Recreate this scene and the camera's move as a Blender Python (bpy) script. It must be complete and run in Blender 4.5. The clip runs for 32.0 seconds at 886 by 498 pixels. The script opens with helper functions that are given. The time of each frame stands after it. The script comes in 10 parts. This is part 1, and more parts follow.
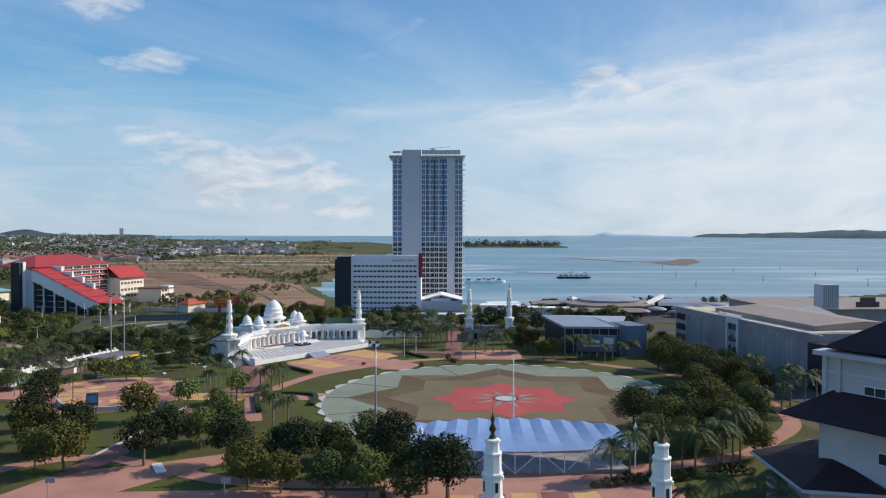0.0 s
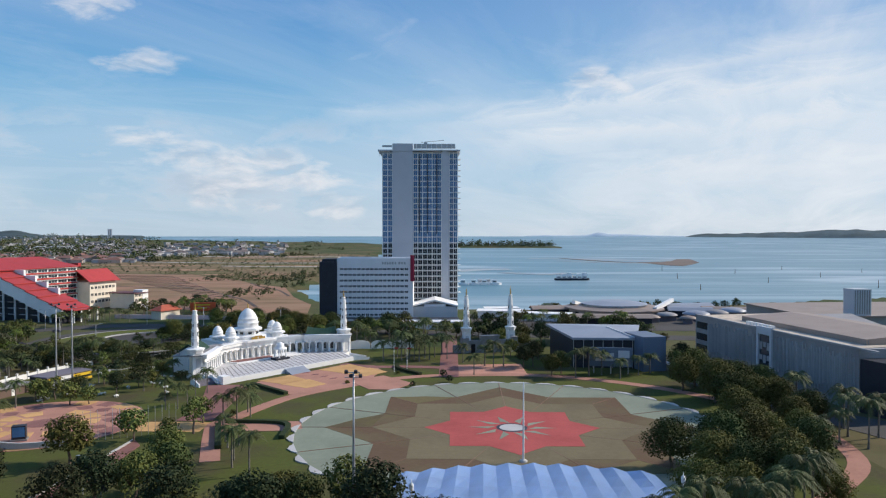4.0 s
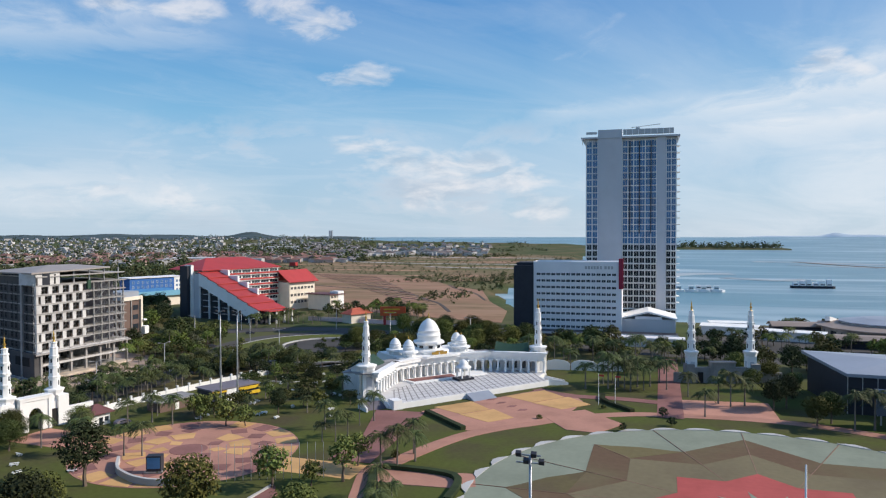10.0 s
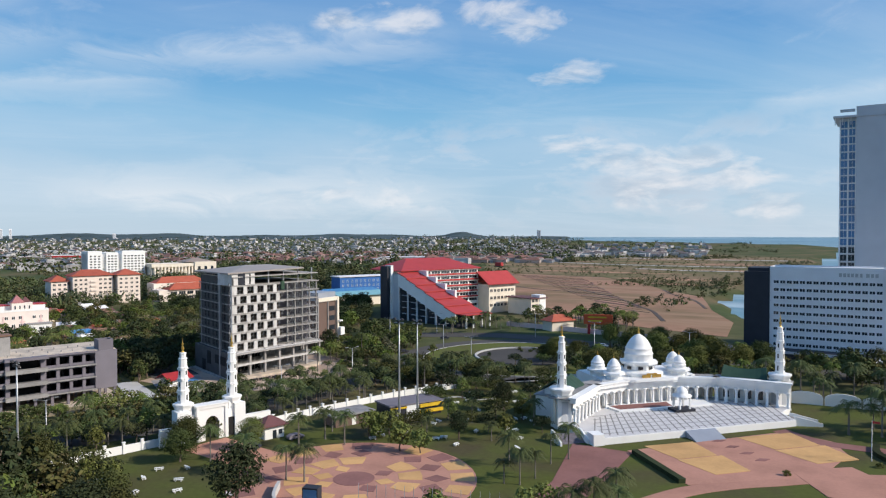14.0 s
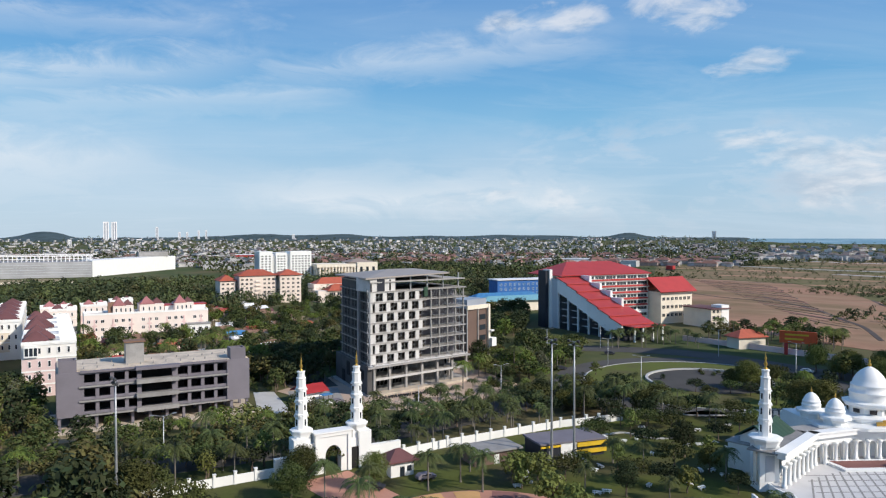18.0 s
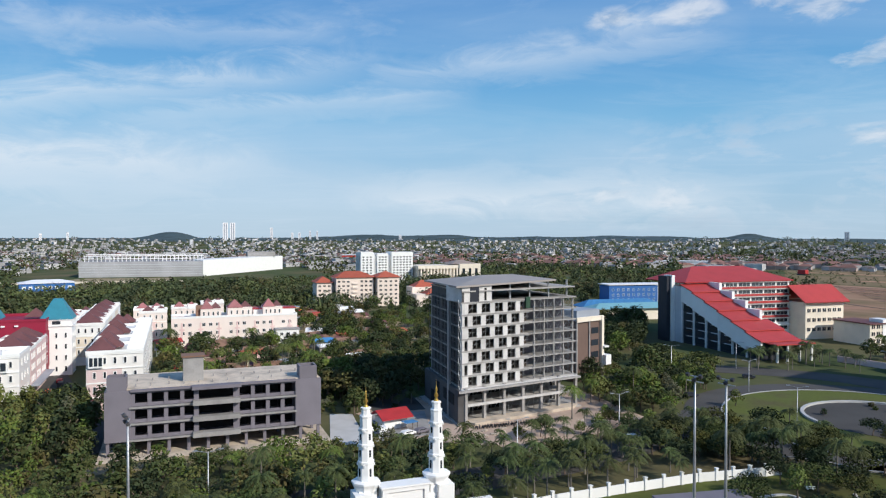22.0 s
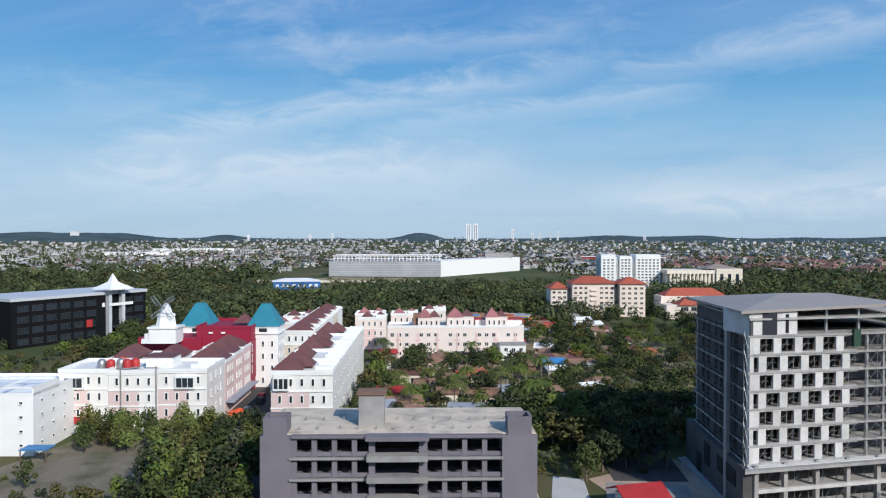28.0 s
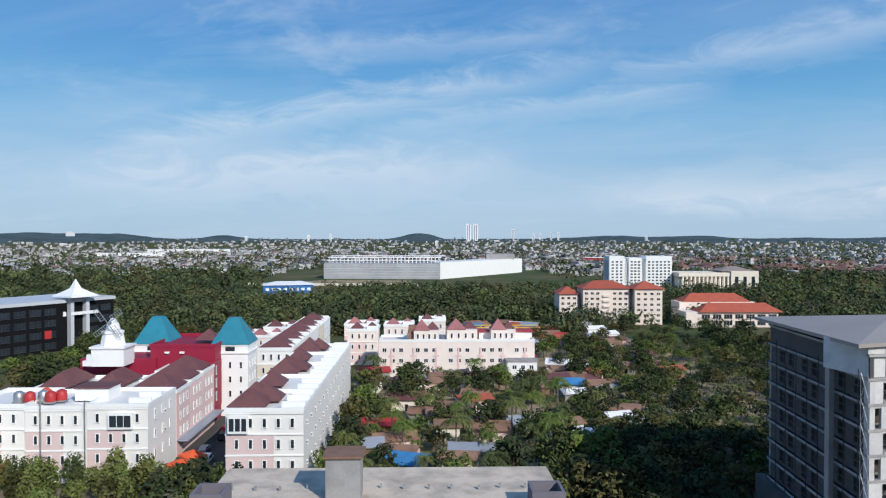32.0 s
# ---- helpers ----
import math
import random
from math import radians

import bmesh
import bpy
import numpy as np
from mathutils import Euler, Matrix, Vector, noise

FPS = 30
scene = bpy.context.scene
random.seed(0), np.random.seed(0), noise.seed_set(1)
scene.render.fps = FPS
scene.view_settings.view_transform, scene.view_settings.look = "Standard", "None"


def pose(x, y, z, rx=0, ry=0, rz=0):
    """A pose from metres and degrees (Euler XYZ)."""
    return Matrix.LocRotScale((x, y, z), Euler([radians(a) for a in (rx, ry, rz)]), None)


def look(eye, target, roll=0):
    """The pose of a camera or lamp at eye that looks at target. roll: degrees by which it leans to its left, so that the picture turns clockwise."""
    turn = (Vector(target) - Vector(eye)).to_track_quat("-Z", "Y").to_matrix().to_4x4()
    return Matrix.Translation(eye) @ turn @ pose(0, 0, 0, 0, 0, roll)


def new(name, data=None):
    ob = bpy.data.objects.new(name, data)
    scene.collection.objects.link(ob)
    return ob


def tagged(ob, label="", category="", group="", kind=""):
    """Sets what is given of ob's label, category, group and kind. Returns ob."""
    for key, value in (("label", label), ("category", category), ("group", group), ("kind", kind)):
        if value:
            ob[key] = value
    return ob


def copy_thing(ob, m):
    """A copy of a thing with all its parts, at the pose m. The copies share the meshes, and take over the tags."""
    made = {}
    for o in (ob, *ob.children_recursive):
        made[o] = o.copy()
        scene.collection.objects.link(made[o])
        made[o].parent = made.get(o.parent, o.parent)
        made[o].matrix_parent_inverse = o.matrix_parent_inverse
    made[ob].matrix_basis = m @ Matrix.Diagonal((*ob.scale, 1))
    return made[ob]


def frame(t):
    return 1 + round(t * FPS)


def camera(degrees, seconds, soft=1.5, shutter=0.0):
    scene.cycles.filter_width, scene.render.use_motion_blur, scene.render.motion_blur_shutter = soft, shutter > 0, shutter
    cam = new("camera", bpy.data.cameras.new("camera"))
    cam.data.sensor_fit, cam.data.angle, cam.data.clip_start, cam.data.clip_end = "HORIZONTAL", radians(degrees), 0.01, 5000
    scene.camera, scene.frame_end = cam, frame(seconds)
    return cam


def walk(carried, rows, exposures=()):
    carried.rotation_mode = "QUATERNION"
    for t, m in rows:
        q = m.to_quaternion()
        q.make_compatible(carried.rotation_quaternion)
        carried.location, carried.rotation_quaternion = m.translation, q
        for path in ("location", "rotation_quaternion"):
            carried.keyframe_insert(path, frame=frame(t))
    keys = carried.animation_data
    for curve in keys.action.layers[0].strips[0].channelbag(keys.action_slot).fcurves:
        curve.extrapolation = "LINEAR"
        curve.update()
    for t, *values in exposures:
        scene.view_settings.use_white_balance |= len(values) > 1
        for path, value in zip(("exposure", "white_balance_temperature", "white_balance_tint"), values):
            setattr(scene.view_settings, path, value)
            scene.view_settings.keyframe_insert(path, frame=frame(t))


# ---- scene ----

# ---------------------------------------------------------------- camera
cam = camera(63.96, 32.0, soft=1.2)
PATH = [
    (0.0, pose(0.00, 0.00, 50.00, 88.742, -0.107, -0.000)),
    (0.5, pose(-0.07, 4.03, 49.99, 88.773, -0.049, -0.042)),
    (1.0, pose(-0.12, 8.05, 49.99, 88.790, -0.010, -0.102)),
    (1.5, pose(-0.15, 12.07, 49.98, 88.790, 0.007, -0.147)),
    (2.0, pose(-0.17, 16.08, 49.97, 88.773, 0.008, -0.174)),
    (2.5, pose(-0.20, 20.10, 49.97, 88.751, 0.001, -0.206)),
    (3.0, pose(-0.28, 24.15, 49.96, 88.748, -0.003, -0.239)),
    (3.5, pose(-0.39, 28.22, 49.96, 88.755, -0.006, -0.342)),
    (4.0, pose(-0.53, 32.28, 49.96, 88.767, -0.009, -0.585)),
    (4.5, pose(-0.67, 36.32, 49.95, 88.775, -0.015, -1.038)),
    (5.0, pose(-0.80, 40.33, 49.94, 88.772, -0.025, -1.769)),
    (5.5, pose(-0.95, 44.30, 49.92, 88.762, -0.032, -1.983)),
    (6.0, pose(-1.10, 48.20, 49.89, 88.755, -0.030, -1.519)),
    (6.5, pose(-1.24, 52.03, 49.85, 88.764, -0.021, 0.379)),
    (7.0, pose(-1.34, 55.80, 49.81, 88.781, -0.007, 2.610)),
    (7.5, pose(-1.43, 59.54, 49.76, 88.804, 0.012, 4.862)),
    (8.0, pose(-1.56, 63.27, 49.71, 88.824, 0.036, 7.084)),
    (8.5, pose(-1.80, 67.02, 49.67, 88.842, 0.061, 9.287)),
    (9.0, pose(-2.15, 70.80, 49.62, 88.852, 0.083, 11.487)),
    (9.5, pose(-2.59, 74.63, 49.58, 88.850, 0.085, 13.642)),
    (10.0, pose(-3.10, 78.48, 49.54, 88.847, 0.078, 15.820)),
    (10.5, pose(-3.71, 82.32, 49.51, 88.850, 0.070, 17.939)),
    (11.0, pose(-4.43, 86.13, 49.48, 88.856, 0.062, 20.022)),
    (11.5, pose(-5.26, 89.82, 49.45, 88.858, 0.045, 22.154)),
    (12.0, pose(-6.21, 93.43, 49.43, 88.857, 0.031, 24.277)),
    (12.5, pose(-7.30, 97.02, 49.44, 88.856, 0.026, 26.409)),
    (13.0, pose(-8.55, 100.63, 49.47, 88.850, 0.034, 28.565)),
    (13.5, pose(-9.97, 104.34, 49.54, 88.852, 0.058, 30.666)),
    (14.0, pose(-11.52, 108.05, 49.64, 88.854, 0.085, 32.577)),
    (14.5, pose(-13.17, 111.70, 49.73, 88.863, 0.106, 34.243)),
    (15.0, pose(-14.92, 115.20, 49.79, 88.880, 0.112, 35.897)),
    (15.5, pose(-16.79, 118.60, 49.83, 88.899, 0.115, 37.541)),
    (16.0, pose(-18.79, 121.93, 49.85, 88.915, 0.117, 39.177)),
    (16.5, pose(-20.96, 125.22, 49.86, 88.923, 0.117, 40.805)),
    (17.0, pose(-23.31, 128.50, 49.86, 88.919, 0.104, 42.427)),
    (17.5, pose(-25.78, 131.76, 49.85, 88.924, 0.080, 44.089)),
    (18.0, pose(-28.33, 135.00, 49.85, 88.939, 0.042, 45.737)),
    (18.5, pose(-30.98, 138.22, 49.85, 88.952, 0.000, 47.424)),
    (19.0, pose(-33.75, 141.39, 49.86, 88.961, -0.035, 49.121)),
    (19.5, pose(-36.68, 144.47, 49.88, 88.961, -0.050, 49.944)),
    (20.0, pose(-39.73, 147.48, 49.89, 88.964, -0.053, 49.993)),
    (20.5, pose(-42.86, 150.45, 49.90, 88.970, -0.054, 49.985)),
    (21.0, pose(-46.06, 153.36, 49.90, 88.978, -0.055, 50.713)),
    (21.5, pose(-49.28, 156.23, 49.88, 88.985, -0.058, 52.336)),
    (22.0, pose(-52.56, 159.03, 49.84, 88.991, -0.064, 54.297)),
    (22.5, pose(-55.93, 161.74, 49.80, 88.993, -0.068, 56.277)),
    (23.0, pose(-59.37, 164.37, 49.76, 88.993, -0.065, 58.213)),
    (23.5, pose(-62.88, 166.95, 49.74, 88.993, -0.053, 60.191)),
    (24.0, pose(-66.47, 169.42, 49.73, 88.994, -0.035, 62.111)),
    (24.5, pose(-70.14, 171.78, 49.72, 88.997, -0.020, 64.069)),
    (25.0, pose(-73.87, 174.03, 49.71, 89.006, -0.013, 66.057)),
    (25.5, pose(-77.65, 176.20, 49.70, 89.016, -0.017, 67.895)),
    (26.0, pose(-81.49, 178.25, 49.69, 89.026, -0.027, 69.804)),
    (26.5, pose(-85.41, 180.17, 49.68, 89.033, -0.038, 71.755)),
    (27.0, pose(-89.38, 182.00, 49.68, 89.035, -0.050, 72.898)),
    (27.5, pose(-93.39, 183.72, 49.68, 89.036, -0.068, 73.439)),
    (28.0, pose(-97.44, 185.34, 49.70, 89.036, -0.091, 73.585)),
    (28.5, pose(-101.52, 186.86, 49.73, 89.039, -0.116, 73.543)),
    (29.0, pose(-105.63, 188.28, 49.78, 89.046, -0.132, 73.519)),
    (29.5, pose(-109.77, 189.61, 49.85, 89.055, -0.144, 73.510)),
    (30.0, pose(-113.98, 190.88, 49.92, 89.062, -0.146, 73.565)),
    (30.5, pose(-118.27, 192.08, 49.98, 89.063, -0.126, 73.544)),
    (31.0, pose(-122.62, 193.25, 50.04, 89.062, -0.099, 73.525)),
    (31.5, pose(-127.01, 194.38, 50.10, 89.060, -0.074, 73.509)),
    (32.0, pose(-131.42, 195.50, 50.16, 89.059, -0.052, 73.563)),
]
walk(cam, PATH, [(0.0, -0.13, 6700, 13), (10.0, -0.07, 6700, 13), (19.0, -0.09, 6500, 11), (26.0, -0.20, 6150, 10), (32.0, -0.26, 6050, 10)])

# ---------------------------------------------------------------- world and sun
SUN_ELEV, SUN_AZ = radians(32), radians(18)      # azimuth from +x towards +y
world = bpy.data.worlds.new("sky")
scene.world = world
world.use_nodes = True
wt = world.node_tree
wt.nodes.clear()


def wnode(kind, **kw):
    n = wt.nodes.new(kind)
    for k, v in kw.items():
        n.inputs[k.replace("_", " ")].default_value = v
    return n


def wmath(op, a, b=None, clamp=False):
    n = wt.nodes.new("ShaderNodeMath")
    n.operation, n.use_clamp = op, clamp
    for i, v in enumerate((a, b)):
        if v is None:
            continue
        if isinstance(v, (int, float)):
            n.inputs[i].default_value = v
        else:
            wt.links.new(v, n.inputs[i])
    return n.outputs[0]


def wramp(fac, stops):
    n = wt.nodes.new("ShaderNodeValToRGB")
    el = n.color_ramp.elements
    while len(el) < len(stops):
        el.new(0.5)
    for e, (p, c) in zip(el, stops):
        e.position, e.color = p, (*c, 1) if not isinstance(c, (int, float)) else (c, c, c, 1)
    wt.links.new(fac, n.inputs[0])
    return n.outputs[0]


def wmix(fac, a, b):
    n = wt.nodes.new("ShaderNodeMix")
    n.data_type = "RGBA"
    for i, v in ((0, fac), (6, a), (7, b)):
        if isinstance(v, (int, float)):
            n.inputs[i].default_value = v
        elif isinstance(v, tuple):
            n.inputs[i].default_value = (*v, 1)
        else:
            wt.links.new(v, n.inputs[i])
    return n.outputs[2]


sky = wt.nodes.new("ShaderNodeTexSky")
sky.sky_type, sky.sun_disc = "NISHITA", False
sky.sun_elevation, sky.sun_rotation = SUN_ELEV, radians(90) - SUN_AZ
sky.air_density, sky.dust_density, sky.ozone_density = 1.0, 0.6, 2.0
coord = wt.nodes.new("ShaderNodeTexCoord")
sep = wt.nodes.new("ShaderNodeSeparateXYZ")
wt.links.new(coord.outputs["Generated"], sep.inputs[0])
sx, sy, sz = sep.outputs
up = wmath("ADD", wmath("MAXIMUM", sz, 0.0), 0.09)


def sky_plane(turn, ax, ay, dx=0.0, dy=0.0):
    """A flat cloud layer seen from below: direction over height, turned and stretched."""
    px, py = wmath("DIVIDE", sx, up), wmath("DIVIDE", sy, up)
    c, s = math.cos(radians(turn)), math.sin(radians(turn))
    u = wmath("ADD", wmath("MULTIPLY", px, c), wmath("MULTIPLY", py, s))
    v = wmath("ADD", wmath("MULTIPLY", px, -s), wmath("MULTIPLY", py, c))
    comb = wt.nodes.new("ShaderNodeCombineXYZ")
    wt.links.new(wmath("ADD", wmath("MULTIPLY", u, ax), dx), comb.inputs[0])
    wt.links.new(wmath("ADD", wmath("MULTIPLY", v, ay), dy), comb.inputs[1])
    return comb.outputs[0]


def wnoise(vec, scale, detail, rough, distort=0.0):
    n = wnode("ShaderNodeTexNoise", Scale=scale, Detail=detail, Roughness=rough, Distortion=distort)
    wt.links.new(vec, n.inputs["Vector"])
    return n.outputs["Fac"]


# clear sky: the sky model, deepened towards blue, paler at the horizon
SKY = 0.11
base = wt.nodes.new("ShaderNodeVectorMath")
base.operation = "SCALE"
base.inputs["Scale"].default_value = SKY
wt.links.new(sky.outputs[0], base.inputs[0])
blue = wramp(sz, [(0.0, (0.46, 0.64, 0.80)), (0.07, (0.36, 0.59, 0.80)), (0.16, (0.185, 0.49, 0.78)), (0.26, (0.12, 0.37, 0.72)), (0.36, (0.075, 0.275, 0.65)), (1.0, (0.05, 0.19, 0.50))])
col = wmix(0.85, base.outputs[0], blue)
# cloud: long streaks, a thin veil, heaps low in the north, a bright sheet in the east
streak = wramp(wnoise(sky_plane(62, 0.30, 1.0, 3.1, 0.4), 0.62, 8, 0.60, 0.7), [(0.47, 0.0), (0.74, 1.0)])
wisp = wramp(wnoise(sky_plane(35, 0.5, 1.0, 9.3, 5.2), 1.5, 9, 0.66, 0.9), [(0.52, 0.0), (0.78, 1.0)])
direct = wt.nodes.new("ShaderNodeMapping")
direct.inputs["Scale"].default_value = (1, 1, 2.6)
wt.links.new(coord.outputs["Generated"], direct.inputs["Vector"])
heap = wnoise(direct.outputs[0], 6.0, 9, 0.6, 0.3)
north = wramp(wmath("ADD", wmath("MULTIPLY", sy, 0.93), wmath("MULTIPLY", sx, -0.36)), [(0.86, 0.0), (0.97, 1.0)])
belt = wramp(sz, [(0.0, 0.2), (0.03, 0.9), (0.08, 1.0), (0.13, 0.9), (0.17, 0.1), (0.20, 0.0)])
puff = wramp(heap, [(0.50, 0.0), (0.62, 1.0)])
belt2 = wramp(sz, [(0.17, 0.0), (0.22, 1.0), (0.40, 0.8), (0.6, 0.3)])
small = wramp(wnoise(direct.outputs[0], 4.1, 8, 0.62, 0.4), [(0.60, 0.0), (0.70, 1.0)])
bands = wramp(wnoise(direct.outputs[0], 2.0, 5, 0.5, 0.3), [(0.38, 0.0), (0.62, 1.0)])
band_belt = wramp(sz, [(0.0, 0.25), (0.04, 0.35), (0.10, 0.42), (0.15, 0.2), (0.20, 0.0)])
east = wramp(wmath("ADD", wmath("MULTIPLY", sx, 0.86), wmath("MULTIPLY", sy, 0.5)), [(0.35, 0.0), (0.85, 1.0)])
sheet = wramp(wnoise(sky_plane(70, 0.35, 1.1, 1.0, 8.0), 0.9, 8, 0.6, 0.6), [(0.34, 0.25), (0.66, 1.0)])
col = wmix(wmath("MULTIPLY", band_belt, bands, True), col, (0.66, 0.76, 0.86))
col = wmix(wmath("MULTIPLY", streak, 0.30, True), col, (0.62, 0.76, 0.89))
col = wmix(wmath("MULTIPLY", wisp, 0.20, True), col, (0.72, 0.82, 0.92))
col = wmix(wmath("MULTIPLY", wmath("MULTIPLY", small, belt2), 0.22, True), col, (0.78, 0.84, 0.90))
col = wmix(wmath("MULTIPLY", wmath("MULTIPLY", east, sheet), 0.74, True), col, (0.84, 0.90, 0.96))
shade = wramp(heap, [(0.52, (0.80, 0.84, 0.90)), (0.66, (0.55, 0.62, 0.72))])
col = wmix(wmath("MULTIPLY", wmath("MULTIPLY", puff, belt), wmath("MULTIPLY", north, 0.45), True), col, shade)
# single heaps: bearing (left of north), height, reach across, in degrees
HEAPS = ((22.0, 12.6, 2.3), (23.6, 12.2, 1.7), (25.4, 16.4, 3.2), (28.0, 17.4, 3.0), (35.8, 17.0, 2.8), (40.4, 16.4, 2.0), (22.0, 7.0, 2.4), (19.2, 5.8, 3.0), (16.4, 5.4, 3.4), (13.5, 5.4, 3.2), (10.6, 4.6, 3.2), (17.6, 3.4, 3.0), (14.6, 3.2, 3.2), (8.4, 2.2, 2.6), (-12.4, 12.1, 1.8), (-14.6, 11.4, 1.6), (41.4, 3.4, 2.4), (36.0, 2.9, 2.6))
lump = None
for bear, high, reach in HEAPS:
    bearing, el = radians(bear), radians(high)
    vd = wt.nodes.new("ShaderNodeVectorMath")
    vd.operation = "DISTANCE"
    wt.links.new(direct.outputs[0], vd.inputs[0])
    vd.inputs[1].default_value = (-math.sin(bearing) * math.cos(el), math.cos(bearing) * math.cos(el), math.sin(el) * 2.6)
    one = wmath("SUBTRACT", 1.0, wmath("DIVIDE", vd.outputs["Value"], radians(reach) * 1.5), True)
    lump = one if lump is None else wmath("MAXIMUM", lump, one)
ragged = wnoise(direct.outputs[0], 13.0, 10, 0.58, 0.35)
lifted = wt.nodes.new("ShaderNodeMapping")
lifted.inputs["Location"].default_value = (0.012, 0, 0.035)
wt.links.new(direct.outputs[0], lifted.inputs["Vector"])
above = wnoise(lifted.outputs[0], 13.0, 6, 0.56, 0.35)
thick = wmath("ADD", wmath("MULTIPLY", lump, 0.42), wmath("MULTIPLY", wmath("SUBTRACT", ragged, 0.5), 1.45))
body = wramp(thick, [(0.10, 0.0), (0.24, 0.5), (0.46, 1.0)])
tone = wramp(wmath("ADD", wmath("MULTIPLY", wmath("SUBTRACT", above, ragged), 2.2), 0.5), [(0.26, (0.86, 0.875, 0.90)), (0.50, (0.72, 0.77, 0.83)), (0.76, (0.50, 0.58, 0.68))])
col = wmix(wmath("MULTIPLY", wmath("MULTIPLY", body, wramp(lump, [(0.0, 0.0), (0.35, 1.0)])), 0.64, True), col, tone)
# drawn-out streaks between two directions (bearing, height), half width in degrees, strength
fray = wnoise(direct.outputs[0], 8.0, 9, 0.64, 1.0)
STREAKS = ((32.0, 3.2, 60.0, 3.5, 1.7, 0.62), (36.0, 2.2, 52.0, 2.3, 0.8, 0.4), (99.7, 5.9, 62.0, 13.4, 1.5, 0.52), (88.0, 14.2, 64.0, 15.6, 1.1, 0.34), (50.0, 13.2, 36.0, 16.0, 1.2, 0.40), (60.0, 12.4, 34.0, 14.8, 1.4, 0.42), (101.0, 3.8, 70.0, 5.6, 2.2, 0.6), (79.0, 8.9, 54.0, 11.2, 1.3, 0.45), (-2.0, 9.0, -34.0, 10.8, 1.5, 0.75), (-5.0, 7.2, -34.0, 8.4, 1.6, 0.7), (-9.0, 10.4, -33.0, 14.0, 1.0, 0.55), (-12.0, 4.6, -34.0, 5.0, 1.8, 0.5), (8.0, 9.4, -4.0, 10.4, 0.7, 0.4))


def heading(bear, high):
    return Vector((-math.sin(radians(bear)) * math.cos(radians(high)), math.cos(radians(bear)) * math.cos(radians(high)), math.sin(radians(high))))


def wdot(v):
    n = wt.nodes.new("ShaderNodeVectorMath")
    n.operation = "DOT_PRODUCT"
    wt.links.new(coord.outputs["Generated"], n.inputs[0])
    n.inputs[1].default_value = v
    return n.outputs["Value"]


veil = None
for b0, h0, b1, h1, half, power in STREAKS:
    p, q = heading(b0, h0), heading(b1, h1)
    off = wmath("ABSOLUTE", wmath("ADD", wdot(p.cross(q).normalized()), wmath("MULTIPLY", wmath("SUBTRACT", fray, 0.5), radians(half) * 3.2)))
    across = wmath("SUBTRACT", 1.0, wmath("DIVIDE", off, radians(half) * 1.3), True)
    mid = (p + q).normalized()
    lim = math.cos(p.angle(q) * 0.62)
    along = wmath("DIVIDE", wmath("SUBTRACT", wdot(mid), lim), (1 - lim) * 0.7, True)
    one = wmath("MULTIPLY", wmath("MULTIPLY", across, along), power)
    veil = one if veil is None else wmath("MAXIMUM", veil, one)
col = wmix(wmath("MULTIPLY", veil, wramp(fray, [(0.30, 0.35), (0.62, 1.0)]), True), col, (0.82, 0.88, 0.93))
bg = wt.nodes.new("ShaderNodeBackground")
bg.inputs["Strength"].default_value = 1.05
wt.links.new(col, bg.inputs["Color"])
wo = wt.nodes.new("ShaderNodeOutputWorld")
wt.links.new(bg.outputs[0], wo.inputs["Surface"])

sun = new("sun", bpy.data.lights.new("sun", "SUN"))
sun.data.energy, sun.data.angle, sun.data.color = 4.7, radians(0.53), (1.0, 0.93, 0.82)
sun.matrix_world = look((400 * math.cos(SUN_AZ), 400 * math.sin(SUN_AZ), 400 * math.tan(SUN_ELEV)), (0, 0, 0))

